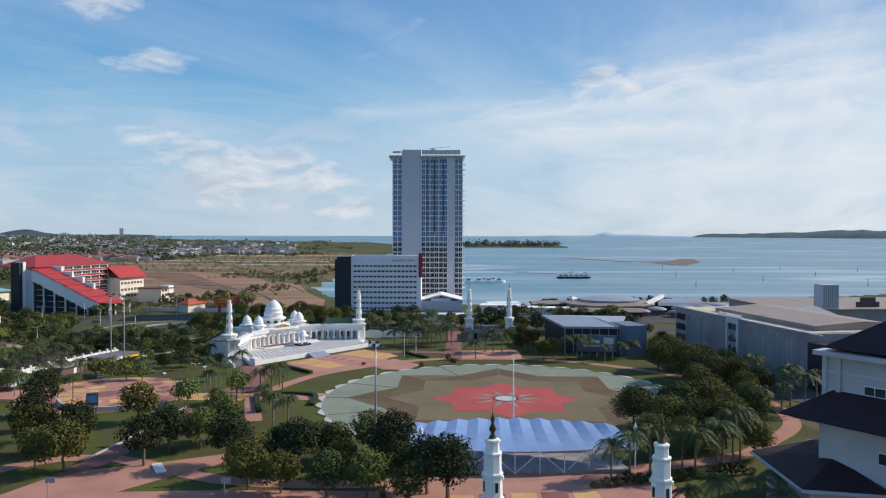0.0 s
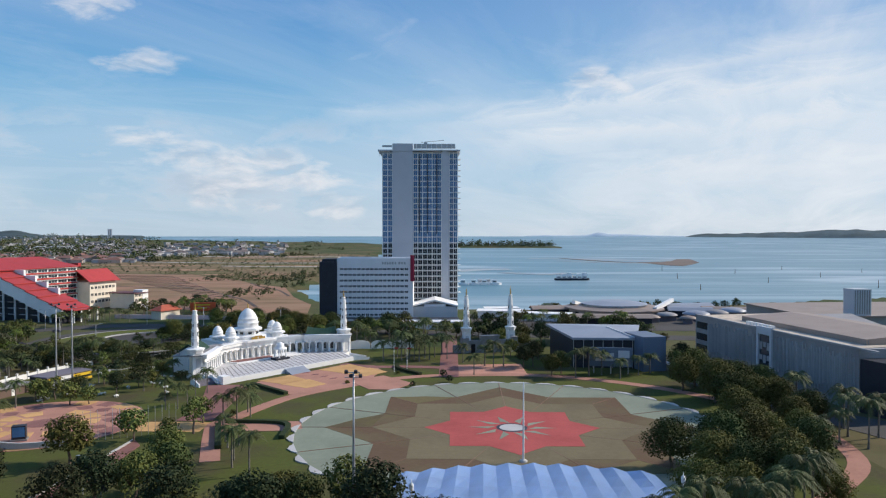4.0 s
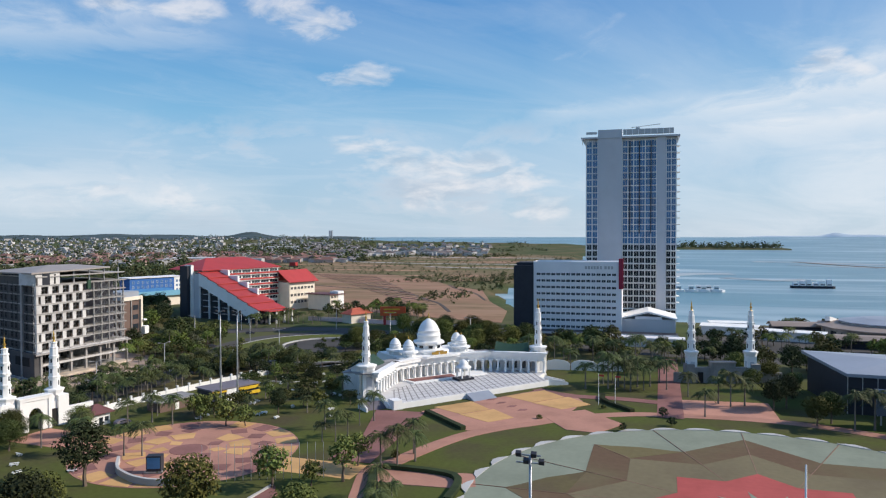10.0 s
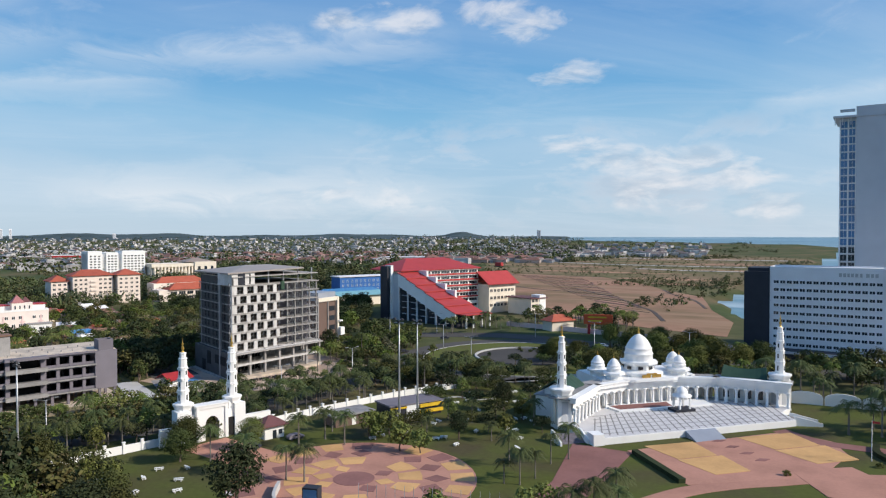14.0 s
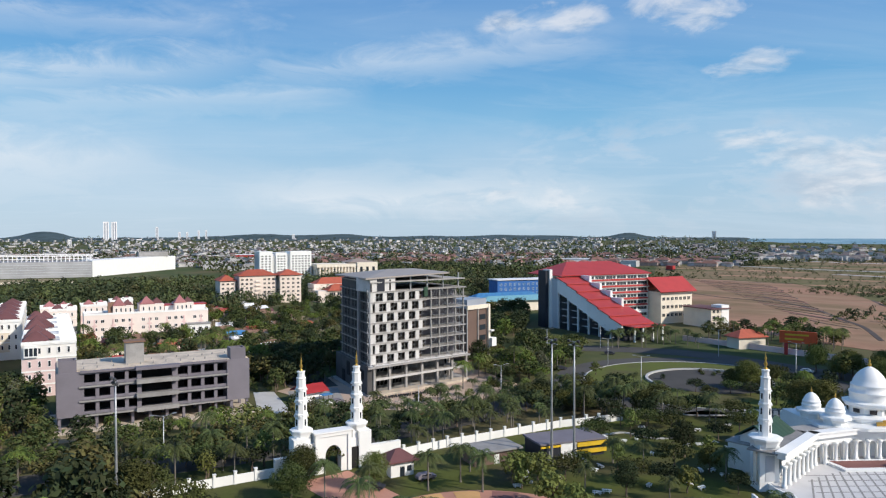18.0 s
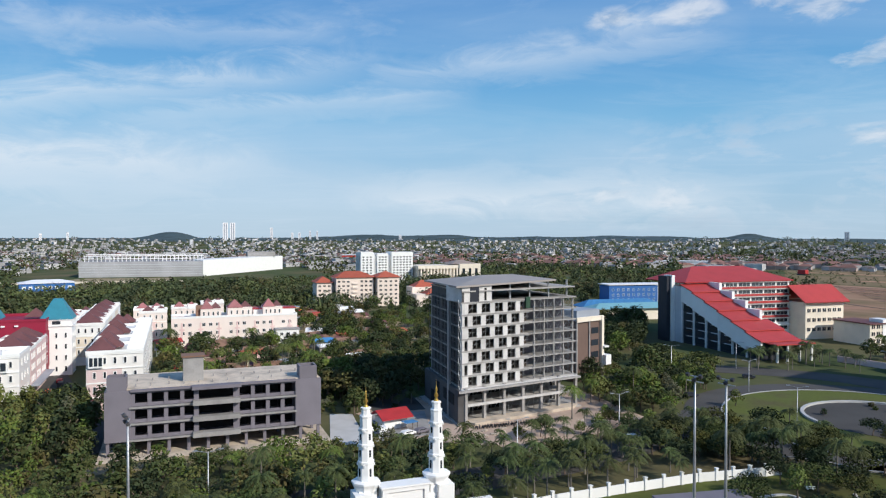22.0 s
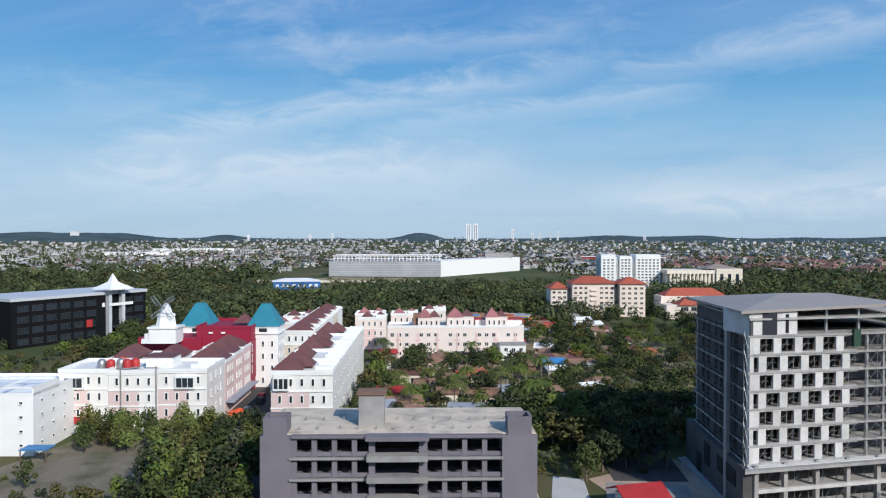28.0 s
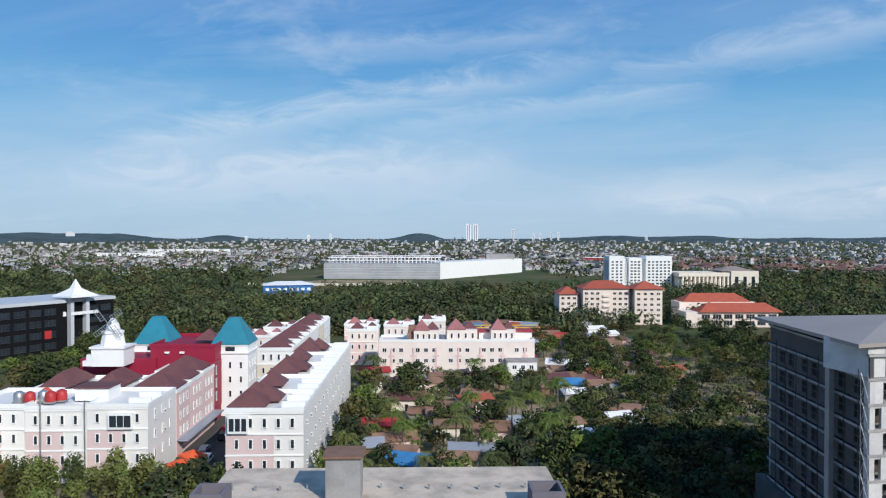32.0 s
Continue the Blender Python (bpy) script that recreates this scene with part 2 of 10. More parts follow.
# ---------------------------------------------------------------- materials
def mat(name, color, rough=0.7, metal=0.0, vary=0.12, scale=0.5, fine=6.0, bump=0.15, dirt=None, per="object", gloss=0.4, alpha=1.0, hue=0.0):
    """A node material: base colour with stains (scale, 1/m), grain (fine, 1/m), small bump, and a change from piece to piece."""
    m = bpy.data.materials.new(name)
    m.use_nodes = True
    nt = m.node_tree
    b = nt.nodes["Principled BSDF"]
    b.inputs["Roughness"].default_value, b.inputs["Metallic"].default_value = rough, metal
    b.inputs["Specular IOR Level"].default_value = gloss
    co = nt.nodes.new("ShaderNodeNewGeometry")
    big, small = nt.nodes.new("ShaderNodeTexNoise"), nt.nodes.new("ShaderNodeTexNoise")
    for n, s, d in ((big, scale, 5), (small, fine, 3)):
        n.inputs["Scale"].default_value, n.inputs["Detail"].default_value = s, d
        nt.links.new(co.outputs["Position"], n.inputs["Vector"])
    hsv = nt.nodes.new("ShaderNodeHueSaturation")
    mixc = nt.nodes.new("ShaderNodeMix")
    mixc.data_type = "RGBA"
    mixc.inputs[6].default_value = (*color, 1)
    mixc.inputs[7].default_value = (*(dirt or tuple(c * 0.62 for c in color)), 1)
    rg = nt.nodes.new("ShaderNodeMapRange")
    rg.inputs["From Min"].default_value, rg.inputs["From Max"].default_value = 0.42, 0.72
    rg.inputs["To Max"].default_value = min(1.0, vary * 4)
    nt.links.new(big.outputs["Fac"], rg.inputs["Value"])
    nt.links.new(rg.outputs[0], mixc.inputs[0])
    nt.links.new(mixc.outputs[2], hsv.inputs["Color"])
    val = nt.nodes.new("ShaderNodeMath")
    val.operation = "MULTIPLY_ADD"
    val.inputs[1].default_value, val.inputs[2].default_value = vary * 1.6, 1 - vary * 0.8
    nt.links.new(small.outputs["Fac"], val.inputs[0])
    out = val.outputs[0]
    if per:
        if per == "object":
            oi = nt.nodes.new("ShaderNodeObjectInfo").outputs["Random"]
        else:
            oi = co.outputs["Random Per Island"]
        v2 = nt.nodes.new("ShaderNodeMath")
        v2.operation = "MULTIPLY_ADD"
        v2.inputs[1].default_value, v2.inputs[2].default_value = vary * 1.4, 1 - vary * 0.7
        nt.links.new(oi, v2.inputs[0])
        v3 = nt.nodes.new("ShaderNodeMath")
        v3.operation = "MULTIPLY"
        nt.links.new(out, v3.inputs[0])
        nt.links.new(v2.outputs[0], v3.inputs[1])
        out = v3.outputs[0]
        if hue:
            h = nt.nodes.new("ShaderNodeMath")
            h.operation = "MULTIPLY_ADD"
            h.inputs[1].default_value, h.inputs[2].default_value = hue, 0.5 - hue / 2
            nt.links.new(oi, h.inputs[0])
            nt.links.new(h.outputs[0], hsv.inputs["Hue"])
    nt.links.new(out, hsv.inputs["Value"])
    nt.links.new(hsv.outputs[0], b.inputs["Base Color"])
    if bump:
        bp = nt.nodes.new("ShaderNodeBump")
        bp.inputs["Strength"].default_value, bp.inputs["Distance"].default_value = bump, 0.05
        nt.links.new(small.outputs["Fac"], bp.inputs["Height"])
        nt.links.new(bp.outputs[0], b.inputs["Normal"])
    return m


def glass(name, color, rough=0.08):
    m = mat(name, color, rough, 0.0, 0.18, 0.15, 0.8, 0.0, gloss=0.55)
    return m


M = {}
M["white"] = mat("white_paint", (0.83, 0.83, 0.81), 0.55, vary=0.04, scale=0.25, dirt=(0.60, 0.58, 0.53))
M["cream"] = mat("cream_paint", (0.77, 0.69, 0.57), 0.65, vary=0.07, scale=0.2)
M["pink"] = mat("pink_paint", (0.76, 0.56, 0.53), 0.65, vary=0.07, scale=0.2)
M["palegrey"] = mat("pale_grey_cladding", (0.54, 0.56, 0.59), 0.5, vary=0.05, scale=0.15)
M["hotelwhite"] = mat("hotel_plaster", (0.82, 0.81, 0.82), 0.55, vary=0.05, scale=0.15)
M["darkclad"] = mat("dark_cladding", (0.036, 0.039, 0.05), 0.55, vary=0.1, scale=0.3, gloss=0.2)
M["greypaint"] = mat("grey_violet_paint", (0.19, 0.175, 0.20), 0.7, vary=0.08, scale=0.25, gloss=0.15)
M["concrete"] = mat("raw_concrete", (0.31, 0.30, 0.29), 0.85, vary=0.16, scale=0.35, fine=3, gloss=0.08)
M["roofconc"] = mat("weathered_roof_concrete", (0.64, 0.54, 0.43), 0.9, vary=0.2, scale=0.3, fine=2.5, dirt=(0.33, 0.285, 0.24), gloss=0.08)
M["redroof"] = mat("red_metal_roof", (0.43, 0.050, 0.045), 0.55, vary=0.08, scale=0.2, fine=2)
M["maroonroof"] = mat("maroon_roof_tiles", (0.15, 0.062, 0.062), 0.7, vary=0.12, scale=0.4, fine=4)
M["orangeroof"] = mat("orange_roof_tiles", (0.42, 0.10, 0.055), 0.7, vary=0.12, scale=0.4, fine=4)
M["maroon"] = mat("maroon_paint", (0.30, 0.015, 0.045), 0.6, vary=0.08, scale=0.2)
M["teal"] = mat("teal_roof", (0.03, 0.22, 0.30), 0.5, vary=0.1, scale=0.4)
M["greenroof"] = mat("green_roof", (0.024, 0.062, 0.036), 0.55, vary=0.1, scale=0.4)
M["tan"] = mat("tan_metal_roof", (0.31, 0.245, 0.205), 0.6, vary=0.1, scale=0.1, fine=1)
M["steelroof"] = mat("blue_grey_metal_roof", (0.30, 0.33, 0.38), 0.45, vary=0.08, scale=0.1, fine=1)
M["bluewall"] = mat("blue_paint", (0.03, 0.14, 0.42), 0.6, vary=0.08, scale=0.2)
M["brownwall"] = mat("brown_cladding", (0.16, 0.105, 0.085), 0.7, vary=0.08, scale=0.2)
M["tent"] = mat("blue_tent_fabric", (0.43, 0.61, 0.88), 0.6, vary=0.07, scale=0.3)
M["glass"] = glass("dark_window_glass", (0.028, 0.036, 0.046))
M["blueglass"] = glass("blue_window_glass", (0.06, 0.18, 0.36), 0.12)
# near-black colour that stands for the shade inside openings
M["hole_shade"] = mat("painted_interior_shade", (0.016, 0.015, 0.015), 0.9, vary=0.2, scale=0.5)
M["steel"] = mat("galvanised_steel", (0.45, 0.46, 0.47), 0.45, 0.7, vary=0.08)
M["darksteel"] = mat("dark_steel", (0.07, 0.07, 0.075), 0.5, 0.4, vary=0.1)
M["gold"] = mat("gilded_metal", (0.62, 0.38, 0.09), 0.35, 0.8, vary=0.1)
M["bronze"] = mat("dark_bronze", (0.10, 0.075, 0.045), 0.45, 0.6, vary=0.12)
M["asphalt"] = mat("asphalt", (0.092, 0.088, 0.084), 0.9, vary=0.14, scale=0.08, fine=1.5, gloss=0.08)
M["grass"] = mat("lawn", (0.094, 0.110, 0.030), 0.95, vary=0.27, scale=0.07, fine=0.9, dirt=(0.088, 0.074, 0.042), gloss=0.08)
M["scrub"] = mat("scrub_ground", (0.060, 0.080, 0.032), 0.95, vary=0.27, scale=0.012, fine=0.12, dirt=(0.155, 0.118, 0.066), gloss=0.08)
M["earth"] = mat("bare_red_earth", (0.41, 0.235, 0.16), 0.95, vary=0.24, scale=0.010, fine=0.10, dirt=(0.15, 0.135, 0.065), gloss=0.08)
M["paving"] = mat("red_paving", (0.49, 0.255, 0.19), 0.85, vary=0.14, scale=0.12, fine=1.6, gloss=0.08)
M["paveyellow"] = mat("ochre_paving", (0.62, 0.37, 0.165), 0.85, vary=0.12, scale=0.15, fine=1.6, gloss=0.08)
M["paverose"] = mat("rose_paving", (0.27, 0.135, 0.12), 0.85, vary=0.14, scale=0.15, fine=1.6, gloss=0.08)
M["fieldgrey"] = mat("grey_green_court_paint", (0.265, 0.295, 0.225), 0.8, vary=0.13, scale=0.07, fine=0.8, gloss=0.08)
M["fieldbrown"] = mat("olive_brown_court_paint", (0.145, 0.095, 0.060), 0.8, vary=0.16, scale=0.06, fine=0.8, dirt=(0.16, 0.15, 0.08), gloss=0.08)
M["fieldred"] = mat("red_court_paint", (0.43, 0.10, 0.09), 0.8, vary=0.13, scale=0.08, fine=0.8, gloss=0.08)
M["bark"] = mat("bark", (0.16, 0.12, 0.09), 0.9, vary=0.15, scale=1.5)
M["palmbark"] = mat("palm_trunk", (0.19, 0.17, 0.145), 0.9, vary=0.15, scale=1.5)
M["leaf"] = mat("broad_leaves", (0.070, 0.083, 0.028), 0.75, vary=0.35, scale=0.25, fine=1.5, bump=0, hue=0.07, gloss=0.08)
M["leaf_light"] = mat("light_leaves", (0.150, 0.168, 0.048), 0.75, vary=0.3, scale=0.25, fine=1.5, bump=0, hue=0.06, gloss=0.08)
M["leaf_dark"] = mat("dark_leaves", (0.040, 0.052, 0.024), 0.75, vary=0.3, scale=0.25, fine=1.5, bump=0, hue=0.05, gloss=0.08)
M["leaf_mid"] = mat("green_leaves", (0.118, 0.126, 0.036), 0.75, vary=0.33, scale=0.25, fine=1.5, bump=0, hue=0.06, gloss=0.08)
M["leaf_olive"] = mat("olive_leaves", (0.140, 0.138, 0.040), 0.75, vary=0.3, scale=0.25, fine=1.5, bump=0, hue=0.05, gloss=0.08)
M["frond"] = mat("palm_fronds", (0.080, 0.098, 0.034), 0.65, vary=0.3, scale=0.5, fine=2, bump=0, hue=0.05, gloss=0.15)
# bluish distance haze is put into the colour of hills and island
M["hill"] = mat("wooded_hills_in_haze", (0.095, 0.132, 0.142), 0.95, vary=0.3, scale=0.01, fine=0.06, dirt=(0.06, 0.085, 0.085), gloss=0.08)
M["yellow"] = mat("yellow_paint", (0.75, 0.48, 0.03), 0.6)
M["orange"] = mat("orange_red_paint", (0.75, 0.11, 0.03), 0.5)
M["red"] = mat("red_paint", (0.42, 0.035, 0.035), 0.5)
M["blue"] = mat("blue_sheet", (0.06, 0.22, 0.45), 0.55, vary=0.15)
M["rust"] = mat("rusty_sheet", (0.26, 0.15, 0.10), 0.8, vary=0.2)
M["city"] = mat("distant_house_walls", (0.50, 0.49, 0.49), 0.8, vary=0.42, scale=0.02, fine=0.1, bump=0, per="island")
M["cityroof"] = mat("distant_roofs", (0.20, 0.165, 0.155), 0.8, vary=0.5, scale=0.02, fine=0.1, bump=0, per="island", hue=0.08)
M["sand"] = mat("wet_sand", (0.17, 0.125, 0.095), 0.8, vary=0.15, scale=0.02)
M["stone"] = mat("light_paving_slabs", (0.50, 0.49, 0.47), 0.7, vary=0.1, scale=0.2)
M["terrace"] = mat("terrace_pale_tiles", (0.60, 0.585, 0.575), 0.6, vary=0.08, scale=0.3)

water = mat("sea_water", (0.10, 0.215, 0.27), 0.35, vary=0.18, scale=0.004, fine=0.02, bump=0, dirt=(0.13, 0.25, 0.29), gloss=0.16)
_nt = water.node_tree
_n = _nt.nodes.new("ShaderNodeTexNoise")
_n.inputs["Scale"].default_value, _n.inputs["Detail"].default_value = 0.25, 4
_g = _nt.nodes.new("ShaderNodeNewGeometry")
_nt.links.new(_g.outputs["Position"], _n.inputs["Vector"])
_b = _nt.nodes.new("ShaderNodeBump")
_b.inputs["Strength"].default_value, _b.inputs["Distance"].default_value = 0.3, 0.5
_nt.links.new(_n.outputs["Fac"], _b.inputs["Height"])
_nt.links.new(_b.outputs[0], _nt.nodes["Principled BSDF"].inputs["Normal"])
M["water"] = water

for _k, _c in (("leaf", (0.072, 0.090, 0.032)), ("leaf_light", (0.142, 0.158, 0.050)), ("leaf_dark", (0.046, 0.060, 0.028)), ("frond", (0.090, 0.110, 0.040))):
    M[_k + "_j"] = mat(_k + "_of_groves", _c, 0.75, vary=0.2, scale=0.12, fine=0.9, bump=0, per="island", hue=0.06, gloss=0.08, dirt=tuple(c * 0.5 for c in _c))
for _k, _c in (("leaf_olive_j", (0.115, 0.105, 0.040)), ("leaf_fresh_j", (0.120, 0.160, 0.038)), ("leaf_grey_j", (0.125, 0.128, 0.075)), ("wood_dark", (0.060, 0.077, 0.039)), ("wood_light", (0.112, 0.132, 0.050)), ("wood_olive", (0.105, 0.100, 0.046))):
    M[_k] = mat(_k + "_foliage", _c, 0.8, vary=0.22, scale=0.1, fine=0.8, bump=0, per="island", hue=0.05, gloss=0.08, dirt=tuple(c * 0.55 for c in _c))
M["wood"] = mat("far_foliage", (0.096, 0.118, 0.050), 0.85, dirt=(0.034, 0.046, 0.028), vary=0.25, scale=0.05, fine=0.4, bump=0, per="island", hue=0.05, gloss=0.08)
# shell concrete darkened so its colour carries the left wall's shade
M["shadewall"] = mat("shaded_shell_concrete", (0.095, 0.09, 0.088), 0.9, vary=0.16, scale=0.3, fine=2)
M["slate"] = mat("slate_blue_panels", (0.13, 0.17, 0.235), 0.5, vary=0.08, scale=0.2)
# haze over the far peaks is put into this pale blue
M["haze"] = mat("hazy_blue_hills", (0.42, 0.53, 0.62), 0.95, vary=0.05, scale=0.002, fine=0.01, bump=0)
# long pale wind streaks on the sea
_mp = _nt.nodes.new("ShaderNodeMapping")
_mp.inputs["Scale"].default_value = (0.0016, 0.011, 1)
_mp.inputs["Rotation"].default_value = (0, 0, radians(12))
_nt.links.new(_g.outputs["Position"], _mp.inputs["Vector"])
_s = _nt.nodes.new("ShaderNodeTexNoise")
_s.inputs["Scale"].default_value, _s.inputs["Detail"].default_value, _s.inputs["Distortion"].default_value = 1.0, 6, 1.2
_nt.links.new(_mp.outputs[0], _s.inputs["Vector"])
_r = _nt.nodes.new("ShaderNodeValToRGB")
_r.color_ramp.elements[0].position, _r.color_ramp.elements[1].position = 0.50, 0.66
_nt.links.new(_s.outputs["Fac"], _r.inputs[0])
_x = _nt.nodes.new("ShaderNodeMix")
_x.data_type = "RGBA"
_nt.links.new(_r.outputs[0], _x.inputs[0])
_bs = _nt.nodes["Principled BSDF"]
_nt.links.new(_bs.inputs["Base Color"].links[0].from_socket, _x.inputs[6])
_x.inputs[7].default_value = (0.38, 0.48, 0.52, 1)
_nt.links.new(_x.outputs[2], _bs.inputs["Base Color"])

M["blackclad"] = mat("black_panels", (0.010, 0.010, 0.012), 0.6, vary=0.1, scale=0.3, gloss=0.1)
M["mallgrey"] = mat("ribbed_grey_sheet", (0.29, 0.285, 0.285), 0.65, vary=0.14, scale=0.12, fine=1.5)
# white paint lowered so the office walls' shade sits in the colour
M["officewhite"] = mat("shade_toned_white_paint", (0.47, 0.48, 0.50), 0.7, vary=0.1, scale=0.2, dirt=(0.33, 0.34, 0.35))
M["panelgrey"] = mat("pale_cement_panel", (0.58, 0.565, 0.545), 0.8, vary=0.14, scale=0.4, fine=2)
M["darktile"] = mat("dark_plum_roof_tiles", (0.040, 0.020, 0.024), 0.7, vary=0.12, scale=0.4, fine=4, gloss=0.25)
M["dirt"] = mat("dry_yellow_dirt", (0.33, 0.26, 0.17), 0.95, vary=0.25, scale=0.12, fine=1.2, dirt=(0.12, 0.12, 0.05), gloss=0.08)
# long graded streaks across the cleared land
_m = M["earth"].node_tree
_g2 = _m.nodes.new("ShaderNodeNewGeometry")
_p2 = _m.nodes.new("ShaderNodeMapping")
_p2.inputs["Rotation"].default_value = (0, 0, radians(-20))
_p2.inputs["Scale"].default_value = (0.006, 0.05, 1)
_m.links.new(_g2.outputs["Position"], _p2.inputs["Vector"])
_n2 = _m.nodes.new("ShaderNodeTexNoise")
_n2.inputs["Scale"].default_value, _n2.inputs["Detail"].default_value = 1.0, 6
_m.links.new(_p2.outputs[0], _n2.inputs["Vector"])
_r2 = _m.nodes.new("ShaderNodeValToRGB")
_r2.color_ramp.elements[0].position, _r2.color_ramp.elements[1].position = 0.50, 0.66
_m.links.new(_n2.outputs["Fac"], _r2.inputs[0])
_x2 = _m.nodes.new("ShaderNodeMix")
_x2.data_type = "RGBA"
_m.links.new(_r2.outputs[0], _x2.inputs[0])
_b2 = _m.nodes["Principled BSDF"]
_m.links.new(_b2.inputs["Base Color"].links[0].from_socket, _x2.inputs[6])
_x2.inputs[7].default_value = (0.33, 0.215, 0.14, 1)
_m.links.new(_x2.outputs[2], _b2.inputs["Base Color"])

M["shell"] = mat("cement_grey_shell", (0.36, 0.345, 0.33), 0.85, vary=0.16, scale=0.35, fine=3, gloss=0.08)
M["rowcream"] = mat("warm_pink_cream_plaster", (0.80, 0.70, 0.635), 0.65, vary=0.06, scale=0.2)
M["pinkroof"] = mat("dusty_rose_roof", (0.36, 0.145, 0.145), 0.7, vary=0.12, scale=0.4, fine=4)
M["brickrow"] = mat("rust_brown_house_walls", (0.42, 0.33, 0.29), 0.8, vary=0.3, scale=0.02, fine=0.1, bump=0, per="island")
M["brickroof"] = mat("orange_brown_house_roofs", (0.24, 0.125, 0.10), 0.8, vary=0.35, scale=0.02, fine=0.1, bump=0, per="island")
M["range"] = mat("rough_olive_pasture", (0.125, 0.118, 0.055), 0.95, vary=0.25, scale=0.006, fine=0.05, dirt=(0.27, 0.175, 0.115), gloss=0.08)
# wet ditch colour, also used as painted shade in the shell's rooms
M["ditch_and_room_shade"] = mat("wet_ditch_and_room_shade", (0.085, 0.062, 0.05), 0.8, vary=0.2, scale=0.05)
M["shallow"] = mat("pale_sandy_shallows", (0.40, 0.44, 0.45), 0.6, vary=0.2, scale=0.01, fine=0.06, bump=0, dirt=(0.24, 0.32, 0.36))
M["sitegrey"] = mat("louvred_grey_front", (0.40, 0.40, 0.41), 0.7, vary=0.15, scale=0.05, fine=0.6)
M["aptcream"] = mat("pinkish_cream_plaster", (0.78, 0.67, 0.585), 0.65, vary=0.06, scale=0.2)
M["shopwhite"] = mat("warm_white_plaster", (0.80, 0.775, 0.735), 0.6, vary=0.05, scale=0.2, dirt=(0.62, 0.58, 0.53))
M["shoppink"] = mat("dusty_pink_plaster", (0.70, 0.54, 0.52), 0.65, vary=0.06, scale=0.2)

# ---------------------------------------------------------------- mesh helpers
def mesh_of(name, bm, *mats):
    me = bpy.data.meshes.new(name)
    bm.to_mesh(me)
    bm.free()
    for m in mats:
        me.materials.append(M[m] if isinstance(m, str) else m)
    return me


def thing(name, m=None, label="", category="", group="", kind=""):
    ob = new(name)
    ob.empty_display_size = 0.5
    if m is not None:
        ob.matrix_world = m
    return tagged(ob, label, category, group, kind)


def part(name, bm, material, parent, label="", m=None):
    """Links a bmesh (or a shared mesh) as one mesh object under a thing or a part."""
    me = bm if isinstance(bm, bpy.types.Mesh) else mesh_of(name, bm, *(material if isinstance(material, (list, tuple)) else [material]))
    ob = new(name, me)
    ob.parent = parent
    if m is not None:
        ob.matrix_basis = m
    return tagged(ob, label)


def solo(name, bm, material, label="", category="", group="", kind="", m=None):
    ob = new(name, mesh_of(name, bm, *(material if isinstance(material, (list, tuple)) else [material])))
    if m is not None:
        ob.matrix_world = m
    return tagged(ob, label, category, group, kind)


def box(bm, x0, x1, y0, y1, z0, z1, mi=0, m=None):
    vs = [bm.verts.new((x, y, z)) for z in (z0, z1) for x, y in ((x0, y0), (x1, y0), (x1, y1), (x0, y1))]
    fs = [bm.faces.new([vs[i] for i in q]) for q in ((3, 2, 1, 0), (4, 5, 6, 7), (0, 1, 5, 4), (1, 2, 6, 5), (2, 3, 7, 6), (3, 0, 4, 7))]
    for fc in fs:
        fc.material_index = mi
    if m is not None:
        bmesh.ops.transform(bm, matrix=m, verts=vs)
    return vs


def boxes(*rows):
    bm = bmesh.new()
    for r in rows:
        box(bm, *r)
    return bm


def prism(bm, pts, z0, z1, mi=0):
    a = [bm.verts.new((x, y, z0)) for x, y in pts]
    b = [bm.verts.new((x, y, z1)) for x, y in pts]
    n = len(pts)
    fs = [bm.faces.new(b), bm.faces.new(a[::-1])] + [bm.faces.new((a[i], a[(i + 1) % n], b[(i + 1) % n], b[i])) for i in range(n)]
    for fc in fs:
        fc.material_index = mi
    return bm


def slab(pts, z0, z1):
    """A flat plate of any outline, top face split into triangles."""
    bm = prism(bmesh.new(), pts, z0, z1)
    bmesh.ops.recalc_face_normals(bm, faces=bm.faces)
    bmesh.ops.triangulate(bm, faces=[fc for fc in bm.faces if len(fc.verts) > 4])
    return bm


def lathe(bm, prof, n=12, x=0, y=0, mi=0, smooth=True):
    """A turned solid from (radius, z) pairs."""
    rings = []
    for r, z in prof:
        if r < 1e-4:
            rings.append([bm.verts.new((x, y, z))])
        else:
            rings.append([bm.verts.new((x + r * math.cos(2 * math.pi * i / n), y + r * math.sin(2 * math.pi * i / n), z)) for i in range(n)])
    for a, b in zip(rings, rings[1:]):
        for i in range(n):
            j = (i + 1) % n
            if len(a) == 1 and len(b) == 1:
                continue
            if len(a) == 1:
                fc = bm.faces.new((a[0], b[j], b[i]))
            elif len(b) == 1:
                fc = bm.faces.new((a[i], a[j], b[0]))
            else:
                fc = bm.faces.new((a[i], a[j], b[j], b[i]))
            fc.smooth, fc.material_index = smooth, mi
    return bm


